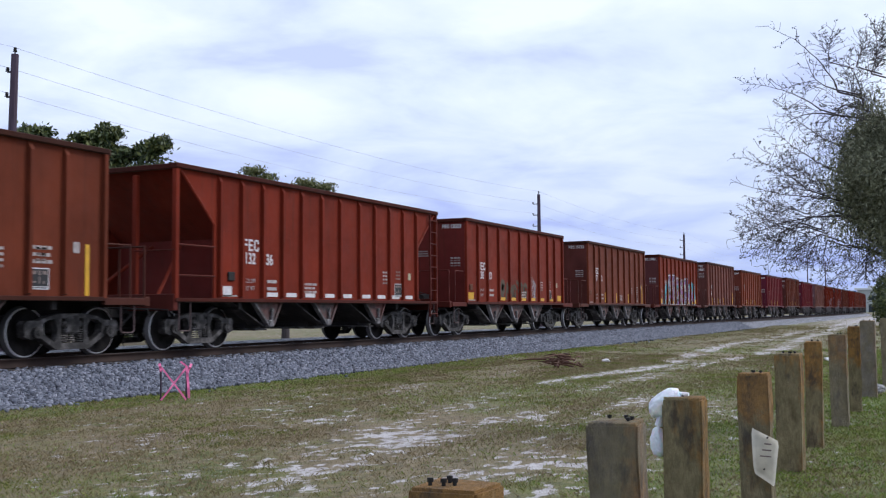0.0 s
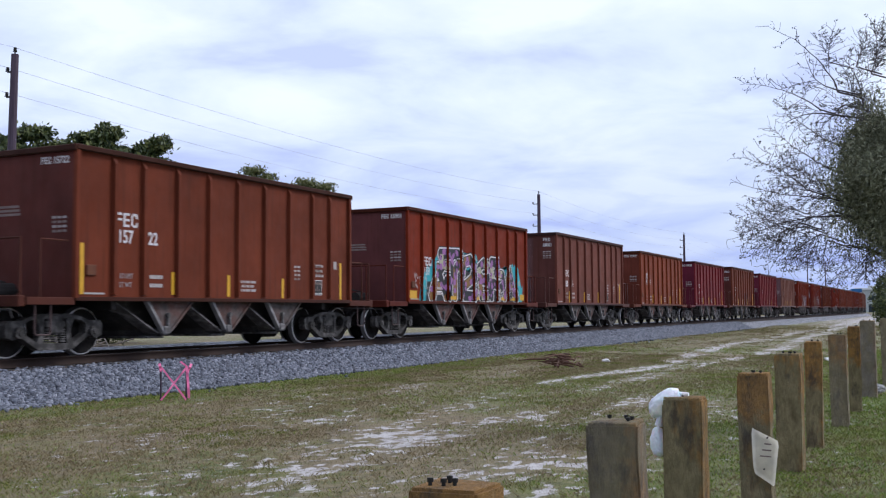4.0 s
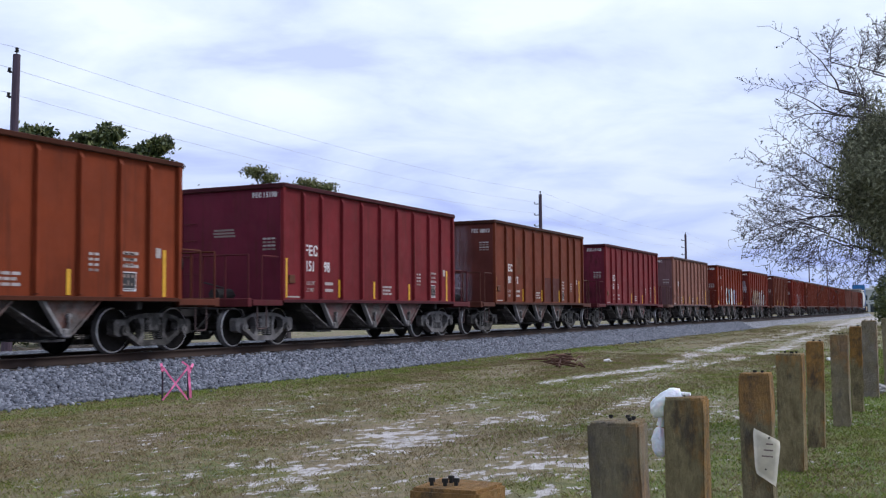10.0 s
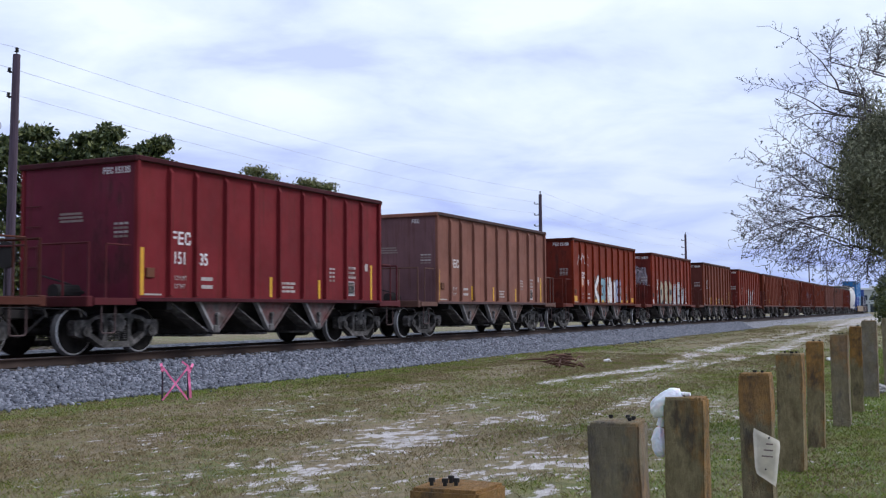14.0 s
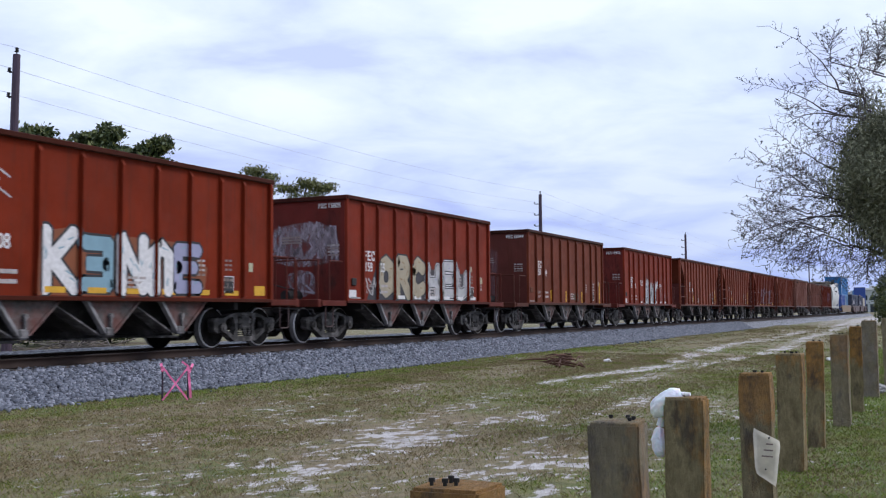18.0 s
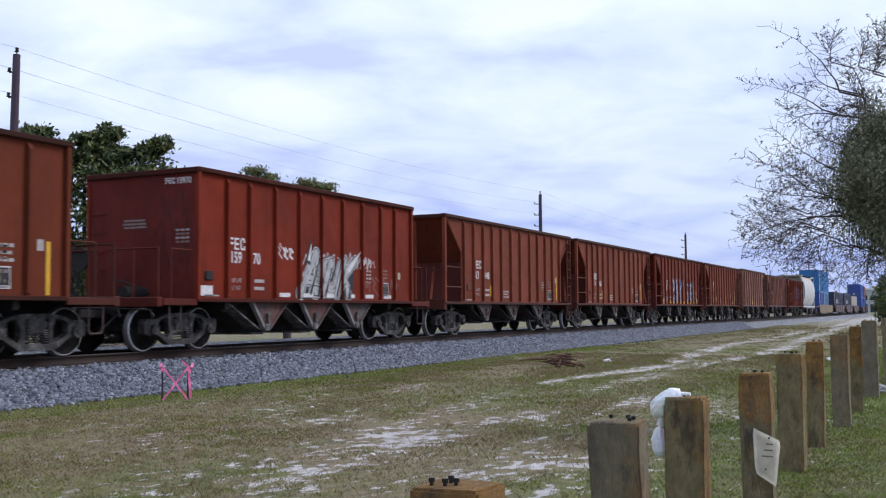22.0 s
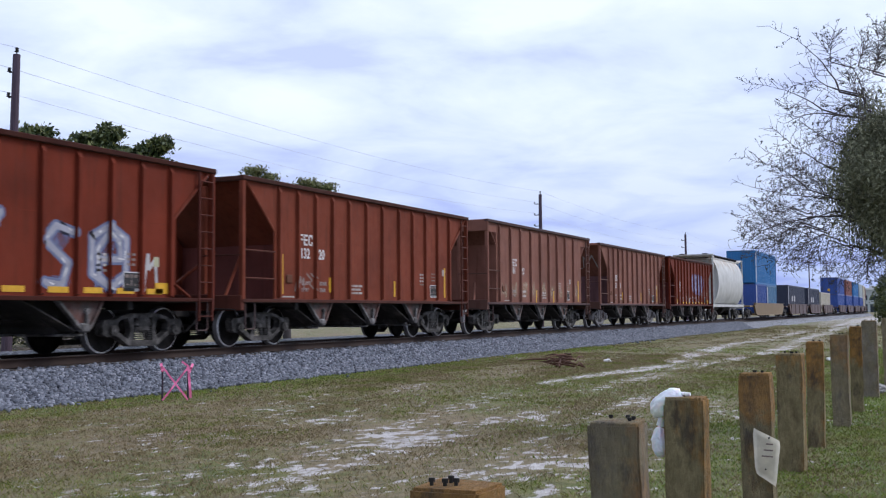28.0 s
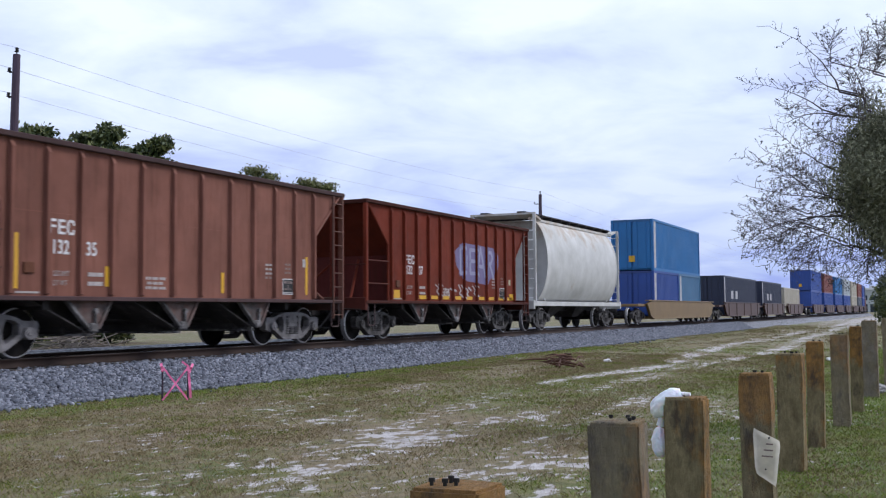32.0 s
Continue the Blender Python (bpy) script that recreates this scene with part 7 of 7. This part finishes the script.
# ---------------------------------------------------------------- poles and wires
def build_poles():
    rows = [(23.0, 26.0, 8.95), (70.2, 26.0, 9.2), (117.0, 26.0, 9.3), (268.0, 29.5, 12.5), (300.0, 28.4, 13.5)]
    tops = []
    for i, (x, y, h) in enumerate(rows):
        pole = tagged(new("utility_pole"), "dark creosoted wooden utility pole with insulators", "utility pole", "poles along the railway")
        bm = bmesh.new()
        tube(bm, (0, 0, GROUND - 0.5), (0, 0, h), 0.17, 0.115, 12)
        part("pole_shaft", bm, M["pole"], pole)
        levels = (h + 0.12, h - 0.55, h - 1.35) if i == 0 else ((h + 0.12, h - 0.7, h - 1.5, h - 2.3) if i < 3 else (h - 0.3, h - 1.6))
        pts = []
        for k, z in enumerate(levels):
            bm = bmesh.new()
            if k == 0 and i < 3:
                tube(bm, (0, 0, h - 0.02), (0, 0, z), 0.02, n=6)
                p = Vector((0, 0, z))
            elif i < 3:
                tube(bm, (0, 0, z), (-0.05, 0.42 if i else 0.24, z), 0.03, n=6)
                p = Vector((-0.05, 0.42 if i else 0.24, z + 0.05))
            else:
                box(bm, -0.06, 0.06, -1.2, 1.2, z - 0.06, z + 0.06)
                p = Vector((0, 1.1, z + 0.1))
            part("bracket", bm, M["iron"], pole)
            bm = bmesh.new()
            for q in range(3):
                tube(bm, p + Vector((0, 0, 0.05 * q - 0.03)), p + Vector((0, 0, 0.05 * q)), 0.075 - 0.012 * q, 0.05, 10)
            part("insulator", bm, M["iron"], pole)
            pts.append(p + Vector((x, y, 0.1)))
        tops.append(pts)
        pole.matrix_basis = pose(x, y, 0, 0, 1.2 if i == 0 else 0, 0)
    # wires sag between the poles and run on past the first one
    before = [p + Vector((-47, 0, 0)) for p in tops[0]]
    spans = [(before, tops[0]), (tops[0], tops[1]), (tops[1], tops[2]), (tops[2], [p + Vector((47, 0, 0)) for p in tops[2]])]
    for a, b in spans:
        for p, q in list(zip(a, b))[:3]:
            bm = bmesh.new()
            n, prev = 14, None
            for k in range(n + 1):
                u = k / n
                c = p.lerp(q, u) - Vector((0, 0, 4 * 0.55 * u * (1 - u)))
                if prev is not None:
                    tube(bm, prev, c, 0.0055, n=4, caps=False)
                prev = c
            tagged(part("power_line", bm, M["wire"]), "thin grey overhead wire between poles", "wire", "wires between the poles")


build_poles()


# ---------------------------------------------------------------- trees and shrubs
def tube_arrays(segs, n=4):
    """Many tapered tubes at once: rows of a, b, radius at a, radius at b."""
    A = np.array([s[0] for s in segs]); B = np.array([s[1] for s in segs])
    ra = np.array([s[2] for s in segs]); rb = np.array([s[3] for s in segs])
    d = B - A
    d /= np.linalg.norm(d, axis=1)[:, None] + 1e-9
    ref = np.where(np.abs(d[:, 2:3]) > 0.9, np.array([[1.0, 0, 0]]), np.array([[0, 0, 1.0]]))
    u = np.cross(d, ref); u /= np.linalg.norm(u, axis=1)[:, None]
    w = np.cross(d, u)
    vs = []
    for P, r in ((A, ra), (B, rb)):
        for i in range(n):
            a = 2 * math.pi * i / n
            vs.append(P + (u * math.cos(a) + w * math.sin(a)) * r[:, None])
    V = np.stack(vs, 1)
    q = np.array([(i, (i + 1) % n, n + (i + 1) % n, n + i) for i in range(n)])
    F = q[None] + 2 * n * np.arange(len(segs))[:, None, None]
    return V.reshape(-1, 3), F.reshape(-1, 4)


def leaf_arrays(P, size, rs, narrow=0.5, droop=0.0):
    """One folded leaf (a quad) at each point."""
    n = len(P)
    a = rs.normal(size=(n, 3)); a[:, 2] -= droop
    a /= np.linalg.norm(a, axis=1)[:, None]
    b = np.cross(a, rs.normal(size=(n, 3))); b /= np.linalg.norm(b, axis=1)[:, None]
    s = size * rs.uniform(0.6, 1.3, n)[:, None]
    V = np.stack([P - a * s / 2, P + b * s * narrow / 2, P + a * s / 2, P - b * s * narrow / 2], 1)
    F = np.arange(4 * n).reshape(n, 4)
    return V.reshape(-1, 3), F


def leafy_tree(base, lobes, leaf, mat, seed, label, per=70, count=26, trunk_r=0.22):
    """A tapered trunk, limbs to each lobe of the crown, and a crown of small leaves in ragged clumps."""
    rs = np.random.RandomState(seed)
    tree = tagged(new("tree"), label, "tree")
    tree.location = base
    segs = []
    fork = np.array([0, 0, 2.2])
    segs.append((np.array([0, 0, -0.3]), fork, trunk_r, trunk_r * 0.7))
    pts = []
    for cx, cy, cz, r, rz in lobes:
        c = np.array([cx, cy, cz], dtype=float)
        mid = (fork + c) / 2 + rs.normal(size=3) * 0.25
        segs.append((fork, mid, trunk_r * 0.5, trunk_r * 0.3))
        segs.append((mid, c, trunk_r * 0.3, 0.04))
        for _ in range(per):
            d = rs.normal(size=3); d /= np.linalg.norm(d)
            d[2] = d[2] * 0.8 + 0.15
            k = c + d * np.array([r, r, rz]) * rs.uniform(0.6, 1.35)
            if rs.uniform() < 0.35:
                segs.append((c + d * 0.2, k, 0.025, 0.008))
            u = rs.uniform(0.25, 1.05, (count, 1))
            tip = k + np.array([0, 0, rs.uniform(0.0, 0.16)])
            pts.append(c + (tip - c) * u + rs.normal(size=(count, 3)) * np.array([0.24, 0.24, 0.14]) * (1.35 - u) * (1.0 if cz > 7.9 or leaf < 0.135 else 2.3))
    V, F = tube_arrays(segs, 6)
    from_arrays("trunk", V, F, M["bark"], kind="", parent=tree)
    V, F = leaf_arrays(np.concatenate(pts), leaf * 1.25, rs, 0.42)
    from_arrays("crown", V, F, mat, kind="", parent=tree)
    return tree


def bare_tree():
    """The tree that overhangs the posts: fine drooping twigs with few small leaves, and a dense grey-green inside."""
    rs = np.random.RandomState(12)
    tree = tagged(new("tree"), "half-bare tree with fine twigs and a dense grey-green crown", "tree")
    segs, buds = [], []
    root = np.array([14.6, -0.55, GROUND])
    fork = np.array([14.5, -0.35, 1.9])
    segs.append((root - [0, 0, 0.3], fork, 0.14, 0.10))

    def grow(p, d, length, r, level):
        n = max(3, int(length / 0.12))
        step = length / n
        for i in range(n):
            d = d + rs.normal(size=3) * (0.17 + 0.04 * level)
            d[2] -= 0.035 * (level > 0)
            d /= np.linalg.norm(d)
            q = p + d * step
            r2 = max(r * (1 - 0.75 / n), 0.0020)
            segs.append((p, q, r, r2))
            if level < 3 and rs.uniform() < (0.85, 0.55, 0.3)[level] and i > 0:
                side = d + rs.normal(size=3) * 0.75
                side[0] *= 0.6
                side /= np.linalg.norm(side)
                grow(q, side, length * rs.uniform(0.25, 0.5), max(r2 * 0.6, 0.0022), level + 1)
            if level >= 1 and rs.uniform() < 0.17:
                for _ in range(rs.randint(1, 4)):
                    buds.append(q + rs.normal(size=3) * 0.014)
            p, r = q, r2

    # limbs: start across and up, rise in degrees, length, bend along it, thickness
    limbs = ((0.64, 3.08, 45, 1.23, -75, 0.0176), (0.85, 3.32, 100, 0.84, -45, 0.0114), (1.15, 3.64, 70, 1.37, -45, 0.0088), (1.18, 3.68, 20, 0.77, 70, 0.0070), (1.36, 3.40, 45, 1.13, -40, 0.0070), (1.28, 2.61, 40, 0.98, 10, 0.0079), (1.57, 2.36, 45, 0.95, -25, 0.0070), (1.12, 1.97, 8, 1.44, -65, 0.0123), (1.23, 2.05, -15, 0.91, -20, 0.0079), (0.76, 1.51, 25, 0.84, -45, 0.0114), (1.26, 2.22, 3, 1.34, 12, 0.0079), (1.33, 1.68, -70, 0.53, -20, 0.0062), (1.05, 3.44, -35, 0.77, -10, 0.0079), (1.65, 1.92, -40, 0.77, -15, 0.0062), (0.73, 3.82, 115, 0.49, 0, 0.0070), (0.90, 3.92, 100, 0.42, 10, 0.0062), (0.67, 4.04, 95, 0.35, -5, 0.0062), (1.24, 4.03, 85, 0.42, 10, 0.0053), (0.83, 1.52, -80, 0.35, 0, 0.0044), (1.03, 1.59, -60, 0.56, -30, 0.0053), (1.86, 2.15, -12, 0.63, 10, 0.0044), (1.06, 2.89, 15, 0.98, 25, 0.0079), (1.04, 2.44, 10, 1.05, -30, 0.0079), (1.62, 1.88, -10, 0.84, -35, 0.0062), (1.41, 1.76, -25, 0.84, -10, 0.0062), (1.90, 1.89, 5, 0.56, -40, 0.0044))
    for copy in range(3):
        for y0, z0, rise, length, bend, thick in limbs:
            if copy == 2 and z0 < 1.8:
                continue
            if copy:
                y0, z0, rise, length, thick = y0 - 0.12 + rs.normal() * 0.12, z0 + rs.normal() * 0.15, min(rise + rs.normal() * 18, 110), length * (0.72 if z0 < 3.2 else 0.45), thick * (0.45 if copy == 1 else 0.3)
            p = np.array([14.4 + rs.uniform(-0.3, 0.3) * (copy + 0.4), y0, z0])
            if not copy:
                thick *= 1.35
                segs.append((np.array([14.4, y0 - 0.30, z0 - 0.12]), p, thick * 1.2, thick))
            n, r, turn = 16, thick, radians(rise)
            wig = rs.normal(size=n) * 0.11
            for k in range(n):
                turn += radians(bend) / n + wig[k] - (wig[k - 1] if k else 0) * 0.7
                d = np.array([rs.normal() * 0.12, math.cos(turn), math.sin(turn)])
                d /= np.linalg.norm(d)
                q = p + d * length / n
                r2 = max(r * 0.90, 0.0022)
                segs.append((p, q, r, r2))
                if k > 9 and rs.uniform() < 0.5:
                    buds.append(q + rs.normal(size=3) * 0.012)
                for side in (-1, 1):
                    if rs.uniform() < (0.70 if z0 < 3.2 else 0.45):
                        t2 = turn + side * rs.uniform(0.4, 1.1)
                        grow(q, np.array([rs.normal() * 0.4, math.cos(t2), math.sin(t2)]), rs.uniform(0.13, 0.34) * (1.15 - 0.6 * k / n), 0.0036, 1)
                p, r = q, r2
    V, F = tube_arrays(segs, 4)
    from_arrays("twig_work", V, F, M["bark"], kind="", parent=tree)
    V, F = leaf_arrays(np.array(buds), 0.031, rs, 0.6)
    from_arrays("sparse_leaves", V, F, M["leaf_bud"], kind="", parent=tree)
    # dense inner crown with hanging strands below
    n = 100000
    d = rs.normal(size=(n, 3)); d /= np.linalg.norm(d, axis=1)[:, None]
    P = np.array([14.4, 0.40, 2.40]) + d * np.array([0.8, 0.76, 0.95]) * (rs.uniform(0.15, 1, n) ** 0.5 * rs.choice([1.0, 1.15, 1.35], n, p=[0.62, 0.25, 0.13]))[:, None]
    P += 0.10 * np.stack([np.sin(7 * P[:, 2]), np.sin(8 * P[:, 0] + 5 * P[:, 2]), np.sin(9 * P[:, 1])], 1)
    V, F = leaf_arrays(P, 0.065, rs, 0.24, 0.5)
    from_arrays("dense_crown", V, F, M["leaf_grey"], kind="", parent=tree)
    strands = []
    for _ in range(170):
        x, y = 14.4 + rs.uniform(-0.5, 0.5), 0.30 + rs.uniform(-0.5, 0.75)
        z = 1.75 + rs.uniform(-0.1, 0.25)
        strands.append((np.array([x, y, z]), np.array([x + rs.normal() * 0.05, y + rs.normal() * 0.05, z - rs.uniform(0.15, 0.5)]), 0.006, 0.002))
    V, F = tube_arrays(strands, 3)
    from_arrays("moss", V, F, M["bark"], kind="", parent=tree)


def shrub(base, r, h, n, leaf, mat, seed, label):
    rs = np.random.RandomState(seed)
    ob = tagged(new("shrub"), label, "shrub")
    ob.location = base
    segs = [(np.array([0, 0, -0.1]), np.array([rs.normal() * 0.3 * r, rs.normal() * 0.3 * r, h * 0.8]), 0.03, 0.01) for _ in range(6)]
    V, F = tube_arrays(segs, 4)
    from_arrays("stems", V, F, M["bark"], kind="", parent=ob)
    d = rs.normal(size=(n, 3)); d /= np.linalg.norm(d, axis=1)[:, None]
    k = 1 + 0.22 * np.sin(5 * d[:, 0] + seed) * np.sin(4 * d[:, 2] + 2 * d[:, 1])
    P = d * np.array([r, r, h / 2]) * (rs.uniform(0.2, 1, n) ** 0.35 * k)[:, None] + np.array([0, 0, h * 0.52])
    P[:, 2] = np.maximum(P[:, 2], 0.02)
    V, F = leaf_arrays(P, leaf, rs, 0.5)
    from_arrays("foliage", V, F, mat, kind="", parent=ob)


def build_plants():
    def spread(rows):
        return [(r * 0.434 + d * 0.9, -r * 0.9 + d * 0.434, z - GROUND, w, hgt) for r, d, z, w, hgt in rows]
    leafy_tree((33.0, 32.6, GROUND), spread([(-2.3, 0, 8.40, 0.75, 0.30), (0.75, 0.3, 8.40, 0.48, 0.36), (0.1, 0, 8.15, 0.7, 0.26), (2.95, 0, 7.9, 0.40, 0.22), (2.4, 0, 7.55, 0.55, 0.26), (1.1, 0, 7.35, 0.8, 0.3), (-1.2, 0, 7.6, 1.2, 0.5), (0.9, 0, 7.55, 1.0, 0.45), (-3.0, 0, 7.6, 1.1, 0.5), (-0.2, 0, 7.3, 1.2, 0.5), (-4.2, 0, 7.3, 1.1, 0.5), (-3.8, 0.5, 8.0, 0.9, 0.45),
                (-2.6, 0, 7.1, 1.2, 0.5), (0.2, 0, 6.7, 1.5, 0.6), (-4.6, 0, 6.6, 1.2, 0.6), (-3.4, 0, 5.6, 1.3, 0.6), (-1.6, 0, 5.8, 1.4, 0.6), (1.6, 0, 6.0, 1.3, 0.6), (-4.9, 0, 4.7, 1.1, 0.6), (2.3, 0, 6.6, 1.0, 0.5), (2.6, 0, 5.4, 1.2, 0.7), (0.6, 0, 5.0, 1.4, 0.7), (-2.4, 0, 4.2, 1.5, 0.8), (1.8, 0, 3.8, 1.4, 0.8), (-0.4, 0, 3.4, 1.5, 0.8), (-4.4, 0, 3.2, 1.3, 0.8), (-2.4, 0, 2.3, 1.4, 0.8), (0.9, 0, 2.0, 1.4, 0.8), (3.0, 0, 2.6, 1.2, 0.8), (-4.8, 0, 1.9, 1.2, 0.8)]),
               0.20, M["leaf_dark"], 21, "dark green broad tree behind the railway", 36, 46, 0.3)
    leafy_tree((44.3, 30.2, GROUND), spread([(-1.7, 0, 7.95, 0.65, 0.24), (-0.9, 0, 7.6, 0.6, 0.25), (0.2, 0, 7.1, 0.7, 0.25), (1.0, 0, 7.35, 0.6, 0.24), (1.9, 0, 7.1, 0.6, 0.22), (-1.3, 0, 7.0, 1.0, 0.4), (1.2, 0, 6.6, 1.2, 0.4), (0, 0, 5.9, 1.6, 0.7)]),
               0.13, M["leaf_olive"], 22, "olive green tree behind the railway", 18, 46, 0.25)
    for i, (x, y, r, h) in enumerate(((26.0, 35.5, 2.4, 4.2), (29.5, 36.5, 2.3, 3.6), (33.0, 37.0, 2.4, 4.4), (36.5, 37.5, 2.2, 3.4), (22.5, 34.5, 2.2, 3.9), (40.0, 38.0, 2.2, 3.2))):
        shrub((x, y, GROUND), r, h, 5200, 0.26, M["leaf_dark"], 60 + i, "dark green thicket under the trees behind the railway")
    bare_tree()
    shrub((21.6, 0.42, GROUND), 0.55, 1.25, 6000, 0.09, M["leaf_dark"], 31, "dark green leafy shrub beside the posts")
    shrub((64.0, 2.35, GROUND), 1.1, 2.3, 3500, 0.2, M["leaf_dark"], 32, "rounded dark green shrub beside the sandy track")
    shrub((95.0, 3.9, GROUND), 1.5, 4.5, 3000, 0.28, M["leaf_dark"], 33, "tall dark green shrub at the end of the path")
    for i, (x, y, r, h) in enumerate(((310.0, 33.0, 6.0, 5.0), (350.0, 30.0, 5.0, 6.0), (330.0, 14.5, 4.0, 4.5))):
        shrub((x, y, GROUND), r, h, 2500, 0.7, M["leaf_dark"], 40 + i, "distant dark green clump of trees")


def build_far_building():
    """A long pale shed with a white roof beyond the bend."""
    b = tagged(new("warehouse"), "distant pale metal warehouse with a white roof", "building")
    x0, x1, y0, y1, h = 455, 490, 17.0, 31.0, 8.5
    part("wall", boxed(x0, x1, y0, y1, GROUND, h), M["wall"], b)
    bm = bmesh.new()
    box(bm, x0 - 1, x1 + 1, y0 - 1, y1 + 1, h, h + 0.7)
    box(bm, x0 - 0.5, x1, (y0 + y1) / 2 - 3, (y0 + y1) / 2 + 3, h + 0.7, h + 1.6)
    part("roof", bm, M["roof"], b)
    for k in range(4):
        y = y0 + 1.6 + 3.1 * k
        part("window", boxed(x0 - 0.08, x0 + 0.02, y, y + 1.9, 4.2, 6.2), M["glass"], b)
        part("dock_door", boxed(x0 - 0.06, x0 + 0.02, y, y + 2.1, GROUND, 2.6), M["glass"], b)


build_plants()
build_far_building()


# ---------------------------------------------------------------- grass
def build_grass():
    rs = np.random.RandomState(8)

    def blades(n, xr, yr, power, h0, h1, mat, label, bias=None, bare=0.05):
        # blades grow in small tufts
        k = n // 9
        cx = xr[0] + (xr[1] - xr[0]) * rs.uniform(0, 1, k) ** power
        cy = rs.uniform(yr[0], yr[1], k)
        pick = rs.randint(0, k, n)
        x = cx[pick] + rs.normal(0, 0.035, n) * (1 + 0.03 * cx[pick])
        y = cy[pick] + rs.normal(0, 0.035, n) * (1 + 0.03 * cx[pick])
        # only inside a wedge that the camera can see, with a margin
        ang = np.degrees(np.arctan2(y, x))
        keep = (ang < 52) & (ang > 0.5)
        s = sandiness(x, y)
        cover = np.clip(1.2 - 2.2 * s, 0.03, 1) * np.clip(0.5 + 0.65 * wave(x * 1.6, y * 1.6, 15), bare, 1)
        if bias is not None:
            cover *= bias(x, y)
        keep &= rs.uniform(0, 1, n) < cover
        keep &= y < TRACK_Y - 2.42 + 0.28 * wave(x * 1.9, y, 27)
        x, y = x[keep], y[keep]
        n = len(x)
        z = ground_level(x, y)
        h = rs.uniform(h0, h1, n) * (1 + 0.012 * x)
        a = rs.uniform(0, 6.283, n)
        w = (0.0008 + 0.00020 * x) * rs.uniform(0.7, 1.4, n)
        lean = rs.normal(0, 0.8, (n, 2)) * h[:, None]
        dx, dy = np.cos(a) * w, np.sin(a) * w
        V = np.stack([np.stack([x - dx, y - dy, z - 0.01], -1), np.stack([x + dx, y + dy, z - 0.01], -1),
                      np.stack([x + dx * 0.7 + lean[:, 0] * 0.5, y + dy * 0.7 + lean[:, 1] * 0.5, z + h * 0.65], -1),
                      np.stack([x + lean[:, 0], y + lean[:, 1], z + h], -1)], 1)
        F = np.arange(4 * n).reshape(n, 4)
        from_arrays("grass", V.reshape(-1, 3), F, mat, label, "grass")

    blades(850000, (4, 34), (-1, 13.4), 1.5, 0.010, 0.030, M["grass"], "short dry mixed grass over sandy soil", bias=lambda x, y: 1 - 0.75 * lushness(x, y))
    blades(170000, (5, 95), (0, 13.3), 1.3, 0.015, 0.035, M["grass"], "short dry grass along the sandy track")
    green = lambda x, y: np.clip(0.06 + 1.2 * lushness(x, y), 0, 1)
    blades(900000, (4, 40), (-1, 13.3), 1.4, 0.010, 0.032, M["greengrass"], "patches of fresh green grass", bias=green, bare=0.5)


build_grass()


# ---------------------------------------------------------------- what moves
def motions():
    """The train runs by; every wheelset turns with the way it goes."""
    times = [0.5 * k for k in range(65)]
    for thing, place in TRAIN:
        lift = thing["lift"] if "lift" in thing else 0.0
        rows = []
        for t in times:
            x, y, a = on_track(place - travelled(t))
            rows.append((t, pose(x, y, lift, 0, 0, math.degrees(a))))
        walk(thing, rows)
    spin = [k / 15 for k in range(481)]
    for thing, place in TRAIN:
        for o in thing.children_recursive:
            if o.name.startswith("wheelset"):
                m = o.location.copy()
                walk(o, [(t, pose(m.x, m.y, m.z, 0, -math.degrees(travelled(t) / 0.457), 0)) for t in spin])


motions()
